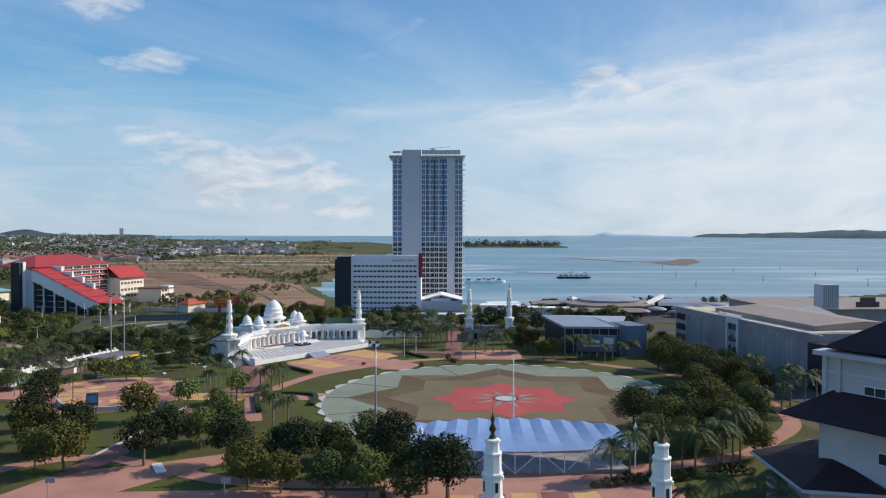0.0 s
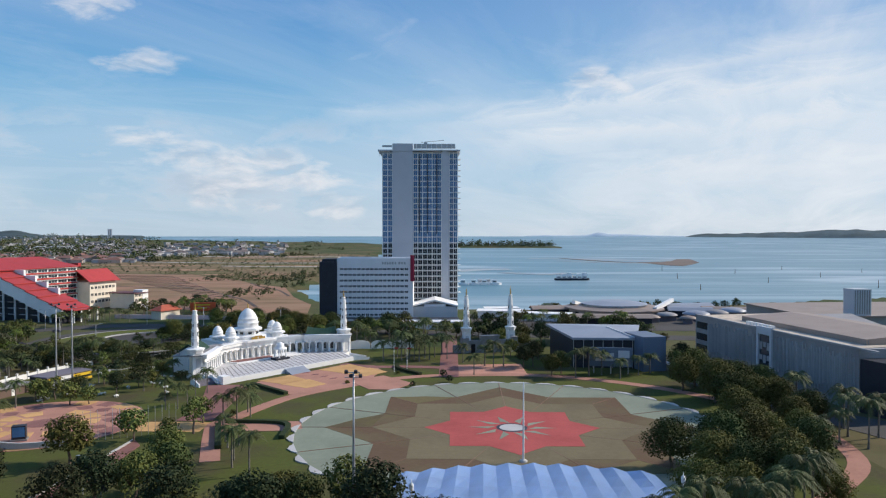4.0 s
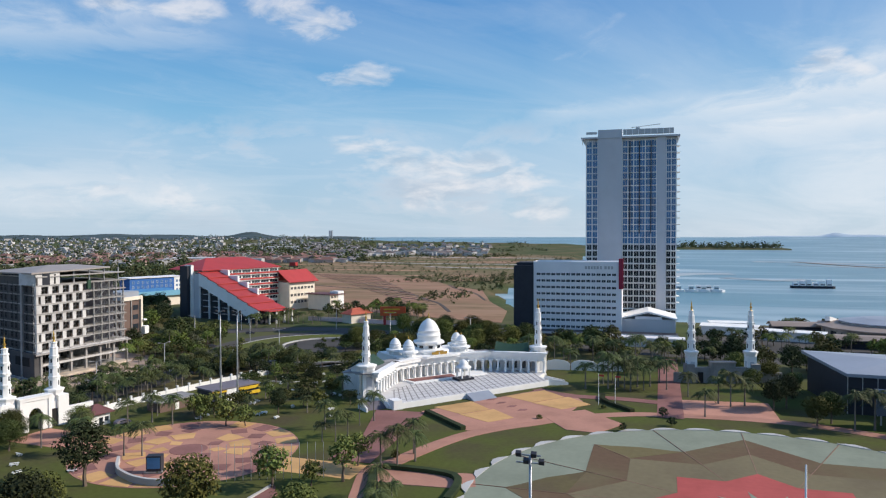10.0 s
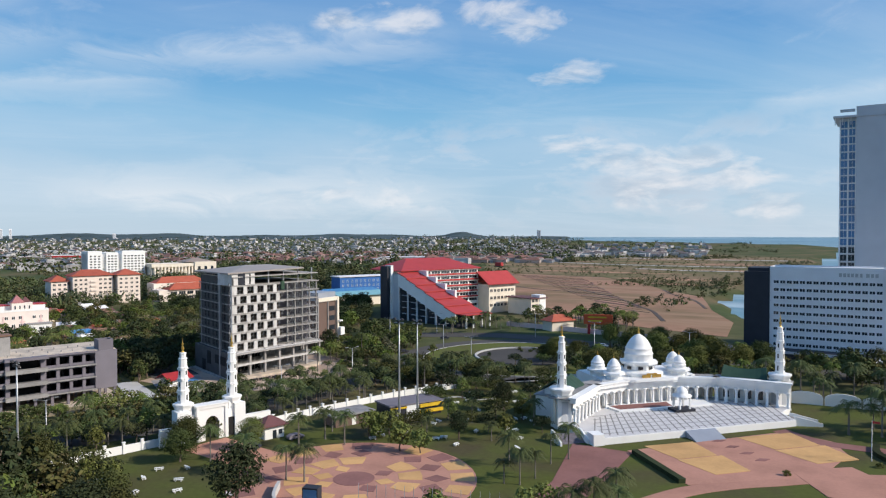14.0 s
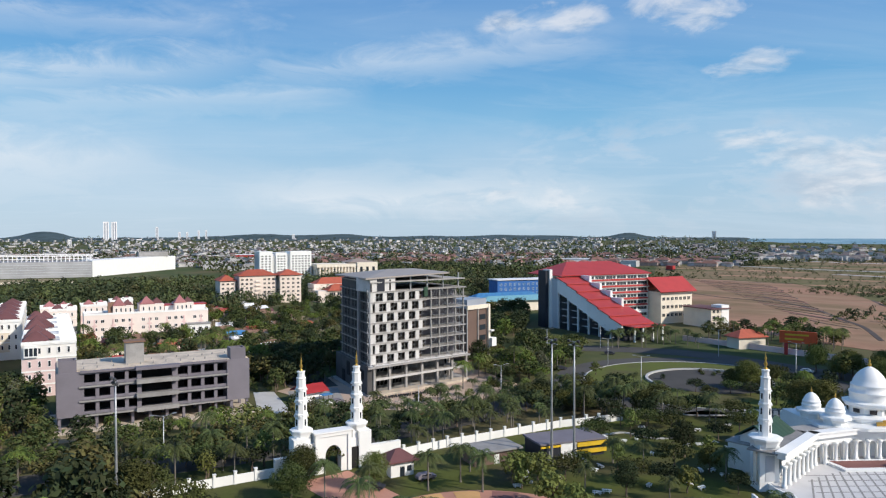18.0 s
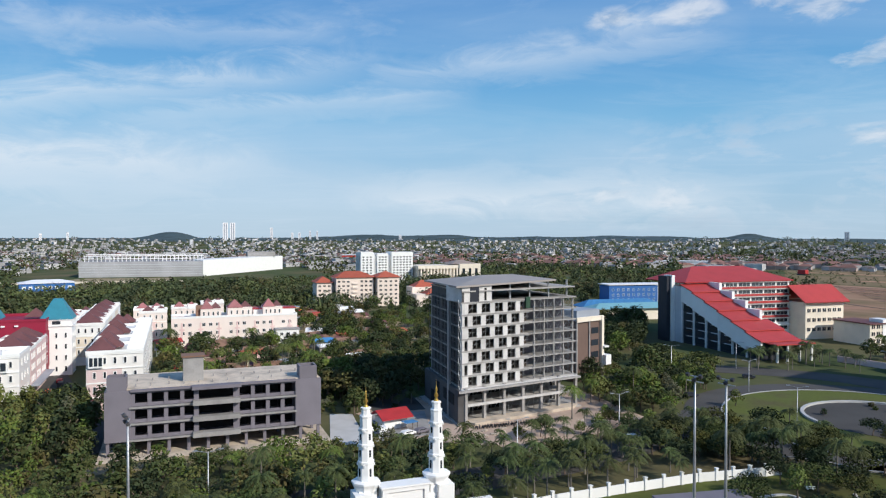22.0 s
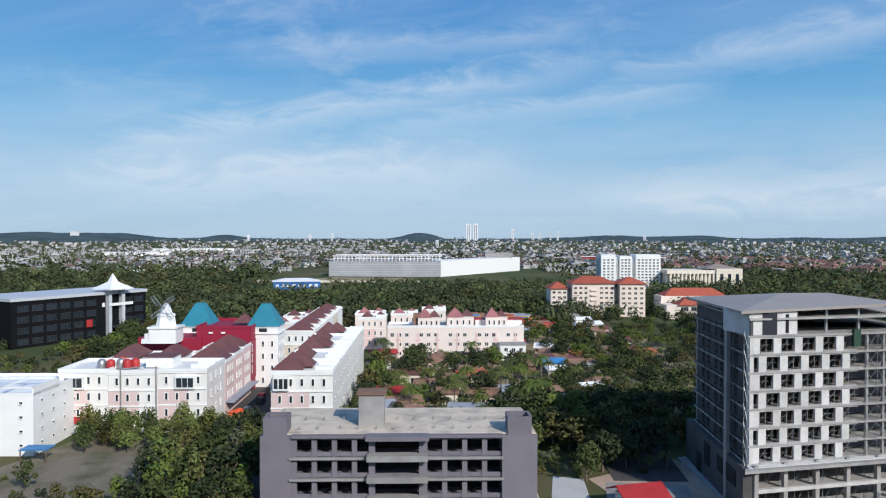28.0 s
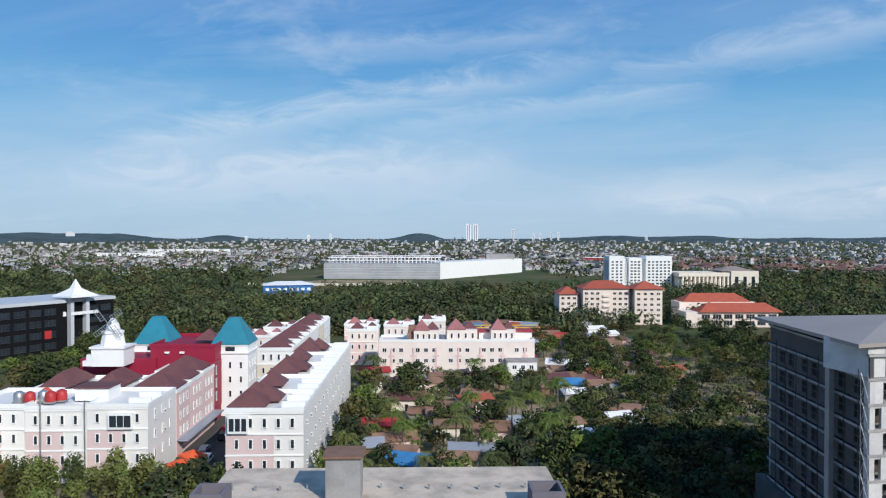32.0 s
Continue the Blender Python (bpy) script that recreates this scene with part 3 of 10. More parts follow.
def beam(bm, a, b, w, n=4, mi=0):
    """A bar from a to b."""
    a, b = Vector(a), Vector(b)
    q = (b - a).to_track_quat("Z", "Y").to_matrix()
    ra = [bm.verts.new(a + q @ Vector((w * math.cos(2 * math.pi * (i + .5) / n), w * math.sin(2 * math.pi * (i + .5) / n), 0))) for i in range(n)]
    rb = [bm.verts.new(b + q @ Vector((w * math.cos(2 * math.pi * (i + .5) / n), w * math.sin(2 * math.pi * (i + .5) / n), 0))) for i in range(n)]
    for i in range(n):
        bm.faces.new((ra[i], ra[(i + 1) % n], rb[(i + 1) % n], rb[i])).material_index = mi
    bm.faces.new(rb).material_index = mi
    bm.faces.new(ra[::-1]).material_index = mi


def hip(bm, x0, x1, y0, y1, z0, z1, mi=0, eave=0.25):
    """A hipped roof with a thin eave."""
    w, d = x1 - x0, y1 - y0
    box(bm, x0, x1, y0, y1, z0 - eave, z0, mi)
    k = min(w, d) / 2
    if w >= d:
        a, b = (x0 + k, (y0 + y1) / 2, z1), (x1 - k, (y0 + y1) / 2, z1)
    else:
        a, b = ((x0 + x1) / 2, y0 + k, z1), ((x0 + x1) / 2, y1 - k, z1)
    c = [bm.verts.new(p) for p in ((x0, y0, z0), (x1, y0, z0), (x1, y1, z0), (x0, y1, z0))]
    va = bm.verts.new(a)
    vb = va if (Vector(a) - Vector(b)).length < 1e-3 else bm.verts.new(b)
    if va is vb:
        fs = [(c[i], c[(i + 1) % 4], va) for i in range(4)]
    elif w >= d:
        fs = [(c[0], c[1], vb, va), (c[1], c[2], vb), (c[2], c[3], va, vb), (c[3], c[0], va)]
    else:
        fs = [(c[0], c[1], va), (c[1], c[2], vb, va), (c[2], c[3], vb), (c[3], c[0], va, vb)]
    for q in fs:
        bm.faces.new(q).material_index = mi


def rise(r):
    """How far the far ground lifts, so that it meets the horizon."""
    t = min(1.0, max(0.0, (r - 2400) / 2200))
    return 36 * t * t * (3 - 2 * t)

# ---------------------------------------------------------------- ground and water
SHORE = [(-900, -1500), (2500, -1500), (2500, 500), (900, 640), (420, 620), (303, 572), (191, 528), (120, 515), (47, 506), (-30, 505), (-78, 545),
         (-108, 610), (-128, 690), (-128, 860), (-134, 1180), (-120, 1500), (-134, 1750), (-165, 2480), (60, 2640), (440, 2640), (480, 2740),
         (330, 2880), (-160, 2900), (-330, 3200), (-900, 3330), (-1500, 3480), (-1900, 3900), (-2300, 4700), (-4800, 4700), (-4800, -1500)]


def inside(x, y, poly=SHORE):
    odd = False
    for (ax, ay), (bx, by) in zip(poly, poly[1:] + poly[:1]):
        if (ay > y) != (by > y) and x < (bx - ax) * (y - ay) / (by - ay) + ax:
            odd = not odd
    return odd


def polar(radii, steps, height):
    bm = bmesh.new()
    rings = [[bm.verts.new((r * math.cos(2 * math.pi * i / steps), r * math.sin(2 * math.pi * i / steps), 0)) for i in range(steps)] for r in radii]
    mid = bm.verts.new((0, 0, 0))
    for i in range(steps):
        bm.faces.new((mid, rings[0][i], rings[0][(i + 1) % steps]))
        for a, b in zip(rings, rings[1:]):
            bm.faces.new((a[i], b[i], b[(i + 1) % steps], a[(i + 1) % steps]))
    for v in bm.verts:
        v.co.z = height(v.co.x, v.co.y)
    for fc in bm.faces:
        fc.smooth = True
    return bm


radii = [60, 200, 350, 420] + [430 + 14 * i for i in range(30)] + [860 * 1.035 ** i for i in range(50)]
radii = [r for r in radii if r < 4650] + [4650]
solo("ground", polar(radii, 420, lambda x, y: (0.0 if inside(x, y) else -5.0) + rise(math.hypot(x, y))), "scrub",
     "scrubby green and brown land along the bay", "ground", kind="structure")
solo("water", polar([300, 600, 1000, 1600, 2400] + [2500 + 200 * i for i in range(11)] + [4650], 160, lambda x, y: -3.0 + rise(math.hypot(x, y)) - 0.4), "water",
     "calm blue-grey sea of the bay", "water", kind="structure")


def flat(name, pts, z, material, label, category, kind="structure", thick=None):
    return solo(name, slab(pts, z - (thick or z + 0.3), z), material, label, category, kind=kind)


def disc(cx, cy, r, n=72, wob=0.0, k=0):
    return [(cx + (r + wob * math.cos(k * 2 * math.pi * i / n)) * math.cos(2 * math.pi * i / n), cy + (r + wob * math.cos(k * 2 * math.pi * i / n)) * math.sin(2 * math.pi * i / n)) for i in range(n)]


def strip(line, w):
    """The outline of a band of width w along a line."""
    left, right = [], []
    for i, p in enumerate(line):
        a, b = Vector(line[max(0, i - 1)]), Vector(line[min(len(line) - 1, i + 1)])
        d = (b - a).normalized()
        n = Vector((-d.y, d.x)) * w / 2
        left.append((p[0] + n.x, p[1] + n.y))
        right.append((p[0] - n.x, p[1] - n.y))
    return left + right[::-1]


def curve(line, n=6):
    """A smooth line through the given points."""
    out = []
    for i in range(len(line) - 1):
        p0, p1, p2, p3 = (Vector(line[min(len(line) - 1, max(0, j))]) for j in (i - 1, i, i + 1, i + 2))
        for k in range(n):
            t = k / n
            out.append(tuple(0.5 * ((2 * p1) + (p2 - p0) * t + (2 * p0 - 5 * p1 + 4 * p2 - p3) * t * t + (3 * p1 - p0 - 3 * p2 + p3) * t ** 3)))
    return out + [tuple(line[-1])]


FX, FY = 19, 213
flat("lawn", [(-160, 40), (-166, 120), (-163, 189), (-148, 236), (-141, 284), (-120, 330), (-20, 346), (95, 335), (95, 40)], 0.06, "grass", "mown green lawn of the city park", "lawn")
flat("road_west", strip(curve([(-235, 20), (-205, 110), (-186, 180), (-168, 240), (-163, 290), (-172, 340)]), 13), 0.05, "asphalt", "grey asphalt road outside the park fence", "road")
flat("road_ring", disc(-139, 365, 49), 0.06, "asphalt", "grey asphalt ring road of the roundabout", "road")
flat("road_north", strip(curve([(-215, 395), (-172, 418), (-116, 412), (-40, 395), (60, 378), (200, 360)]), 15), 0.07, "asphalt", "grey asphalt road in front of the hotel", "road")
flat("roundabout_lawn", disc(-139, 365, 38.5), 0.22, "grass", "round green lawn island of the roundabout", "lawn")
flat("roundabout_plaza", disc(-138, 368.5, 20), 0.27, "asphalt", "dark paved disc on the roundabout", "pavement")
flat("bare_field", [(-80, 470), (-150, 492), (-222, 528), (-290, 620), (-420, 820), (-470, 930), (-300, 905), (-215, 800), (-187, 748), (-140, 690), (-112, 590), (-88, 530)], 0.14, "earth", "bare red-brown earth cleared for building", "ground")
flat("pasture", [(-475, 935), (-640, 1240), (-900, 1900), (-420, 1960), (-160, 1700), (-128, 1500), (-146, 1180), (-140, 900), (-140, 700), (-190, 752), (-217, 804), (-300, 910)], 0.12, "range", "rough olive and brown land beyond the cleared earth", "ground")
for px_, py_, pw, pd in ((-330, 1010, 110, 20), (-230, 900, 60, 22), (-470, 1150, 120, 22), (-240, 1130, 80, 30), (-560, 1340, 120, 30), (-300, 1330, 140, 34), (-380, 1560, 170, 50), (-190, 830, 34, 16)):
    flat("bare_patch", [(px_ - pw, py_ - pd * 0.3), (px_ - pw * 0.3, py_ - pd), (px_ + pw * 0.7, py_ - pd * 0.6), (px_ + pw, py_ + pd * 0.2), (px_ + pw * 0.2, py_ + pd), (px_ - pw * 0.6, py_ + pd * 0.7)], 0.2, "earth", "patch of bare red earth among rough grass", "ground")
for line_, w_ in (([(-260, 724), (-225, 682), (-192, 643), (-164, 597), (-144, 566), (-123, 516)], 2.6), ([(-225, 682), (-290, 700), (-360, 752)], 2.2), ([(-187, 748), (-165, 700), (-140, 660), (-118, 600)], 2.0), ([(-300, 905), (-390, 890), (-470, 925)], 3.0)):
    flat("ditch", strip(curve(line_), w_), 0.27, "ditch_and_room_shade", "dark wet ditch across the cleared land", "ditch")
for k in range(26):       # low spoil rows left by the graders
    y_ = 560 + 12.0 * k
    x_ = -165 - 0.52 * (y_ - 560)
    flat("spoil_row", strip(curve([(x_ - 16 - 2.4 * k, y_ + 26), (x_ + (k % 3) * 4, y_ + 9), (x_ + 22 - k * 0.2, y_ - 4)]), 0.9 + 0.25 * (k % 4)), 0.34, ("ditch_and_room_shade", "paverose", "sand", "earth")[k * 7 % 4], "low graded row of earth across the cleared land", "ground")
for line_, w_ in (([(-330, 1130), (-250, 1105), (-160, 1110)], 12), ([(-520, 1290), (-380, 1245), (-200, 1240)], 14), ([(-640, 1650), (-420, 1560), (-180, 1560)], 20)):
    flat("haul_road", strip(curve(line_), w_), 0.3, "stone", "pale sandy haul road over the rough land", "road")
flat("building_site", [(-228, 255), (-196, 255), (-172, 275), (-178, 318), (-215, 330), (-240, 300)], 0.1, mat("pale_site_dust", (0.47, 0.355, 0.28), 0.95, vary=0.2, scale=0.08, fine=0.8, gloss=0.08), "pale dusty yard of the building site", "ground")
flat("yard", [(-240, 138), (-244, 166), (-262, 178), (-284, 182), (-290, 150), (-262, 132)], 0.1, mat("weedy_old_concrete", (0.205, 0.175, 0.135), 0.95, vary=0.25, scale=0.15, fine=1.0, dirt=(0.10, 0.10, 0.055), gloss=0.08), "old brown concrete yard with weeds", "pavement")
flat("street", strip([(-230, 188), (-262, 190), (-300, 190), (-420, 196)], 12), 0.08, "asphalt", "narrow asphalt street between the shop blocks", "road")

flat("mall_forecourt", [(84, 268), (100, 262), (112, 228), (122, 216), (130, 200), (112, 196), (100, 222), (90, 240)], 0.12, "asphalt", "dark asphalt drive below the mall", "road")
flat("car_park", [(76, 330), (104, 320), (104, 296), (96, 276), (84, 290)], 0.13, "asphalt", "grey asphalt car park between hall and mall", "pavement")
flat("terminal_yard", [(20, 400), (180, 392), (190, 480), (60, 490), (20, 470)], 0.10, "asphalt", "grey waterfront yard round the ferry terminal", "pavement")
# the round parade ground
flat("parade_ground", disc(FX, FY, 55.5, 160, 0.5, 40), 0.16, "fieldgrey", "round parade ground in worn grey-green paint with scalloped edge", "pavement")


def at(ox, oy, rz):
    """From a local plan to the world: origin and turn."""
    c, s = math.cos(radians(rz)), math.sin(radians(rz))
    return lambda pts: [(ox + x * c - y * s, oy + x * s + y * c) for x, y in pts]


def star(cx, cy, n, r0, r1, turn=0.0):
    return [(cx + (r0 if i % 2 == 0 else r1) * math.cos(math.pi * i / n + turn), cy + (r0 if i % 2 == 0 else r1) * math.sin(math.pi * i / n + turn)) for i in range(2 * n)]


FT = radians(-6)
for i in range(40):       # pale scallops round the rim
    a0, a1 = 2 * math.pi * (i - 0.42) / 40, 2 * math.pi * (i + 0.42) / 40
    pts = [(FX + r * math.cos(a), FY + r * math.sin(a)) for r, a in ((54.9, a0), (56.0, a0 + 0.03), (56.6, (a0 + a1) / 2), (56.0, a1 - 0.03), (54.9, a1))]
    solo("rim_stone", slab(pts, -0.1, 0.3), "stone", "pale scalloped kerb stone round the parade ground", "kerb", "rim stones")
FS = radians(-1.4)
flat("painted_star", star(FX, FY, 8, 48.2, 36.8, FS), 0.20, "fieldbrown", "large brown painted star, faded", "pavement")
flat("painted_band", star(FX, FY, 8, 36, 27.6, FS), 0.235, mat("olive_court_paint", (0.175, 0.148, 0.088), 0.8, vary=0.18, scale=0.06, fine=0.8, dirt=(0.13, 0.105, 0.068), gloss=0.08), "olive painted star ring, worn", "pavement")
olive = mat("patched_olive_paint", (0.15, 0.125, 0.062), 0.8, vary=0.2, scale=0.08, fine=0.8, dirt=(0.12, 0.09, 0.06), gloss=0.08)
for i in (3, 4, 7, 0):       # repainted points of the brown star
    a = math.pi * i / 4 + FS
    pts = [(FX + r * math.cos(a + d), FY + r * math.sin(a + d)) for r, d in ((36.3, 0.0), (36.0, -0.28), (36.5, -math.pi / 8), (42.0, -0.19), (47.6, 0.0))]
    solo("painted_patch", slab(pts, 0.0, 0.218), olive, "olive repainted point of the painted star", "pavement", "star patches", kind="structure")
flat("painted_red_star", star(FX, FY, 8, 22.5, 17.2, FS), 0.27, "fieldred", "red eight-pointed painted star", "pavement")
for i in range(10):
    a = 2 * math.pi * i / 10 + FT
    pts = [(FX + r * math.cos(a + d), FY + r * math.sin(a + d)) for r, d in ((4.4, -0.20), (11.4, 0.04), (6.2, 0.20))]
    solo("painted_ray", slab(pts, 0.0, 0.30), "fieldgrey", "pale grey painted ray of the court emblem", "pavement", "emblem rays", kind="structure")
for i in range(16):
    a = 2 * math.pi * i / 16 + FS
    ra, rb = (22.6, 54.5) if i % 4 == 0 else (36.2, 48.0) if i % 2 == 0 else (17.4, 54.5)
    solo("paint_joint", slab(strip([(FX + ra * math.cos(a), FY + ra * math.sin(a)), (FX + rb * math.cos(a), FY + rb * math.sin(a))], 0.16), 0.0, 0.262), "rust", "dark expansion joint across the painted court", "pavement", "court joints", kind="structure")
flat("emblem_ring", disc(FX, FY, 4.0, 40), 0.295, "darksteel", "grey painted ring in the emblem", "pavement")
flat("emblem_disc", disc(FX, FY, 3.2, 40), 0.32, "stone", "pale round centre of the emblem", "pavement")

# paths of the park
flat("path_arc", strip(curve([(-50, 187), (-55, 204), (-58, 217), (-55.3, 223), (-52.2, 232), (-49, 240), (-44.7, 248.5), (-38.2, 256.4), (-31.6, 262.3), (-25.5, 267.8), (-12, 277), (3, 281), (35, 281), (62, 268), (82, 248), (96, 220), (93, 188), (78, 169), (64, 157), (31, 147), (0, 142), (-25, 140), (-46, 143), (-74, 156), (-92, 150), (-110, 120)]), 4.4), 0.13, "paving", "curved red brick path round the parade ground", "pavement")
flat("path_spur", [(-58.8, 218.6), (-36.5, 220.2), (-34.6, 212.9), (-38.1, 211.2), (-56.4, 210.0)], 0.17, "paving", "short red brick path to the parade ground", "pavement")
flat("path_entry", [(-30, 272), (-19, 281), (-8, 268), (-14, 258), (-22, 259)], 0.17, "paving", "red brick path joining the parade ground", "pavement")
flat("path_east", strip([(4, 278), (5.3, 336), (6, 372)], 7), 0.15, "paverose", "dark rose brick path to the east gate", "pavement")
flat("plaza_east", [(7.6, 301), (32, 303), (32, 281), (7.6, 283)], 0.12, "paving", "ochre and red paved court by the east gate", "pavement")
flat("path_broad", [(-75.7, 265.5), (-61.6, 266.2), (-60.5, 246), (-60.1, 231.7), (-60, 221), (-70, 221), (-69, 230), (-69.3, 239)], 0.15, "paverose", "broad dark rose brick path", "pavement")
flat("path_court", [(-63, 267), (-35, 303), (-24, 300), (-20, 290), (-24, 271), (-45.7, 251.5)], 0.14, "paving", "red paved court in front of the mosque", "pavement")
flat("path_tent", [(-10, 128), (46, 132), (46, 149), (-12, 143)], 0.12, "paving", "red paved walk beside the tent", "pavement")
for i in range(5):
    flat("paved_panel", [(1 + 6 * i, 112 + i), (6 + 6 * i, 112 + i), (6 + 6 * i, 134 + i * 0.6), (1 + 6 * i, 134 + i * 0.6)], 0.18, ("paveyellow", "paverose")[i % 2], "coloured paving panel between the gate towers", "pavement")
court = at(-62.4, 303.5, 48)
for k, (x0, x1) in enumerate(((-22, -9), (3.5, 19))):
    for j in range(2):
        y0 = -22 - 11 * j
        solo("paved_panel", slab(court([(x0 + j * 1.5, y0), (x1, y0), (x1 - 1, y0 - 10.6), (x0 + 2 + j * 1.5, y0 - 10.6)]), -0.1, 0.19), "paveyellow", "ochre stone panel in the paved court", "pavement", "ochre panels", kind="structure")
for j in range(4):
    solo("paved_emblem", slab(court([(-4.5, -23 - 5 * j), (-2.5, -22 - 5 * j), (-0.5, -23 - 5 * j), (-2.5, -24 - 5 * j)]), -0.1, 0.185), "paverose", "dark diamond set in the paved court", "pavement", "paved diamonds", kind="structure")

# the round patterned plaza by the west gate
flat("round_plaza", disc(-104, 219, 25, 64) , 0.12, "paving", "round plaza paved in red, ochre and rose pieces", "pavement")
flat("plaza_walk", strip([(-150, 219), (-126, 217), (-104, 218)], 12), 0.10, "paving", "red paved walk from the west gate", "pavement")
flat("plaza_link", strip([(-84, 216), (-70, 215.5), (-60, 215)], 9), 0.09, "paveyellow", "sandy paved link path", "pavement")
rp = random.Random(5)
for ring, (ra, rb, n) in enumerate(((4.5, 9, 8), (9.3, 14, 12), (14.3, 19.5, 16), (19.8, 24.6, 20))):
    for i in range(n):
        if rp.random() < 0.15:
            continue
        a0, a1 = 2 * math.pi * (i + 0.03) / n + ring, 2 * math.pi * (i + 0.9 - 0.25 * rp.random()) / n + ring
        am = (a0 + a1) / 2
        pts = [(-104 + r * math.cos(a), 219 + r * math.sin(a)) for r, a in ((ra, am), ((ra + rb) / 2, a0), (rb, am), ((ra + rb) / 2, a1))] if ring % 2 == 0 else \
              [(-104 + r * math.cos(a), 219 + r * math.sin(a)) for r, a in ((ra, a0), (rb, a0), (rb, am), (rb, a1), (ra, a1))]
        solo("paving_piece", slab(pts, -0.05, 0.165), ("paveyellow", "paveyellow", "paverose", "paveyellow")[ring] if rp.random() < 0.8 else "paverose", "coloured paving piece of the round plaza", "pavement", "plaza pieces", kind="structure")
flat("plaza_disc", disc(-104, 219, 4.2, 32), 0.17, "paverose", "rose disc at the middle of the plaza", "pavement")


def low_wall(name, line, w, h, material, label, category="wall"):
    return solo(name, slab(strip(line, w), 0.0, h), material, label, category, kind="structure")


low_wall("planter_wall", curve([(-113, 207), (-107, 200), (-97, 196.5), (-86, 200)]), 0.6, 1.5, "stone", "curved pale wall at the edge of the round plaza")
for line in ([(-61, 266), (-47, 252)], [(-15, 300), (-14, 292), (-6, 282)], [(-56, 219), (-40, 217), (-38, 204)], [(-57, 216), (-51, 196)]):
    low_wall("hedge", curve(line, 5), 1.5, 1.0, "leaf_dark", "clipped dark green hedge along the path", "hedge")

flat("ball_court", [(-86, 120), (-84, 134), (-80.5, 142.6), (-76.8, 147.2), (-61.2, 153.2), (-49.3, 159.0), (-47.5, 153.2), (-57.8, 141.9), (-62.9, 135.5), (-41.8, 136.6), (-12, 136.2), (-12, 118)], 0.15, "paving", "wide red paved court and walk with ball hoops", "pavement")
flat("path_dark", [(-80.5, 142.6), (-78.2, 154.2), (-76.1, 166.7), (-74.8, 180.8), (-73.1, 203.3), (-70.1, 199.0), (-70.3, 176.2), (-70.9, 165.7), (-72.2, 152.0), (-76, 146)], 0.17, "paverose", "dark rose path beside the scoreboard", "pavement")
low_wall("path_kerb", [(-78.6, 154.2), (-76.5, 166.7), (-75.2, 180.8), (-73.5, 203.3)], 0.5, 0.4, "stone", "pale kerb along the dark path", "kerb")
low_wall("plaza_ring_wall", [(-138 + 20.4 * math.cos(radians(a)), 368.5 + 20.4 * math.sin(radians(a))) for a in range(10, 251, 10)], 0.9, 0.8, "stone", "low pale ring wall round the roundabout plaza")
low_wall("island_kerb", [(-139 + 38.8 * math.cos(radians(a)), 365 + 38.8 * math.sin(radians(a))) for a in range(0, 361, 8)], 0.5, 0.35, "stone", "pale kerb of the roundabout island", "kerb")
low_wall("park_line", curve([(-126.5, 286), (-124, 292), (-117, 292), (-113, 298), (-116.7, 303)]), 0.5, 0.35, "stone", "low pale kerb winding across the park lawn", "kerb")
low_wall("park_line", curve([(-139.8, 312.6), (-131, 318), (-121, 320), (-112, 329)]), 0.5, 0.35, "stone", "low pale kerb winding across the park lawn", "kerb")
low_wall("park_line", curve([(-103, 337), (-98, 330), (-92, 322)]), 0.5, 0.35, "stone", "low pale kerb winding across the park lawn", "kerb")
for k in range(7):       # plain white bars of a garden sign
    solo("sign_bar", boxes((-0.55, 0.55, -0.2, 0.2, 0, 1.5)), "white", "plain white upright bar of the garden sign", "sign", "garden sign bars", m=pose(-110 + 1.25 * k, 330.5 + 1.2 * k, 0.05, 0, 0, 44))
for x, y, rz in ((-73.7, 132.2, 0), (-40.7, 132.2, 0)):
    hoop = thing("ball_hoop", pose(x, y, 0.1, 0, 0, rz), "ball hoop with a pale blue backboard on a steel post", "hoop", "ball hoops")
    bm = bmesh.new()
    beam(bm, (0, -0.9, 0), (0, -0.9, 3.2), 0.1, 6)
    beam(bm, (0, -0.9, 3.1), (0, 0, 3.3), 0.06)
    part("post", bm, "steel", hoop)
    part("backboard", boxes((-0.95, 0.95, 0, 0.06, 2.9, 4.0)), "steelroof", hoop, "pale blue backboard")
    part("target", boxes((-0.3, 0.3, 0.06, 0.075, 3.1, 3.5)), "white", hoop)
    part("ring", lathe(bmesh.new(), [(0.22, 2.98), (0.25, 3.0), (0.22, 3.02), (0.2, 3.0), (0.22, 2.98)], 12, 0, 0.32), "orange", hoop)

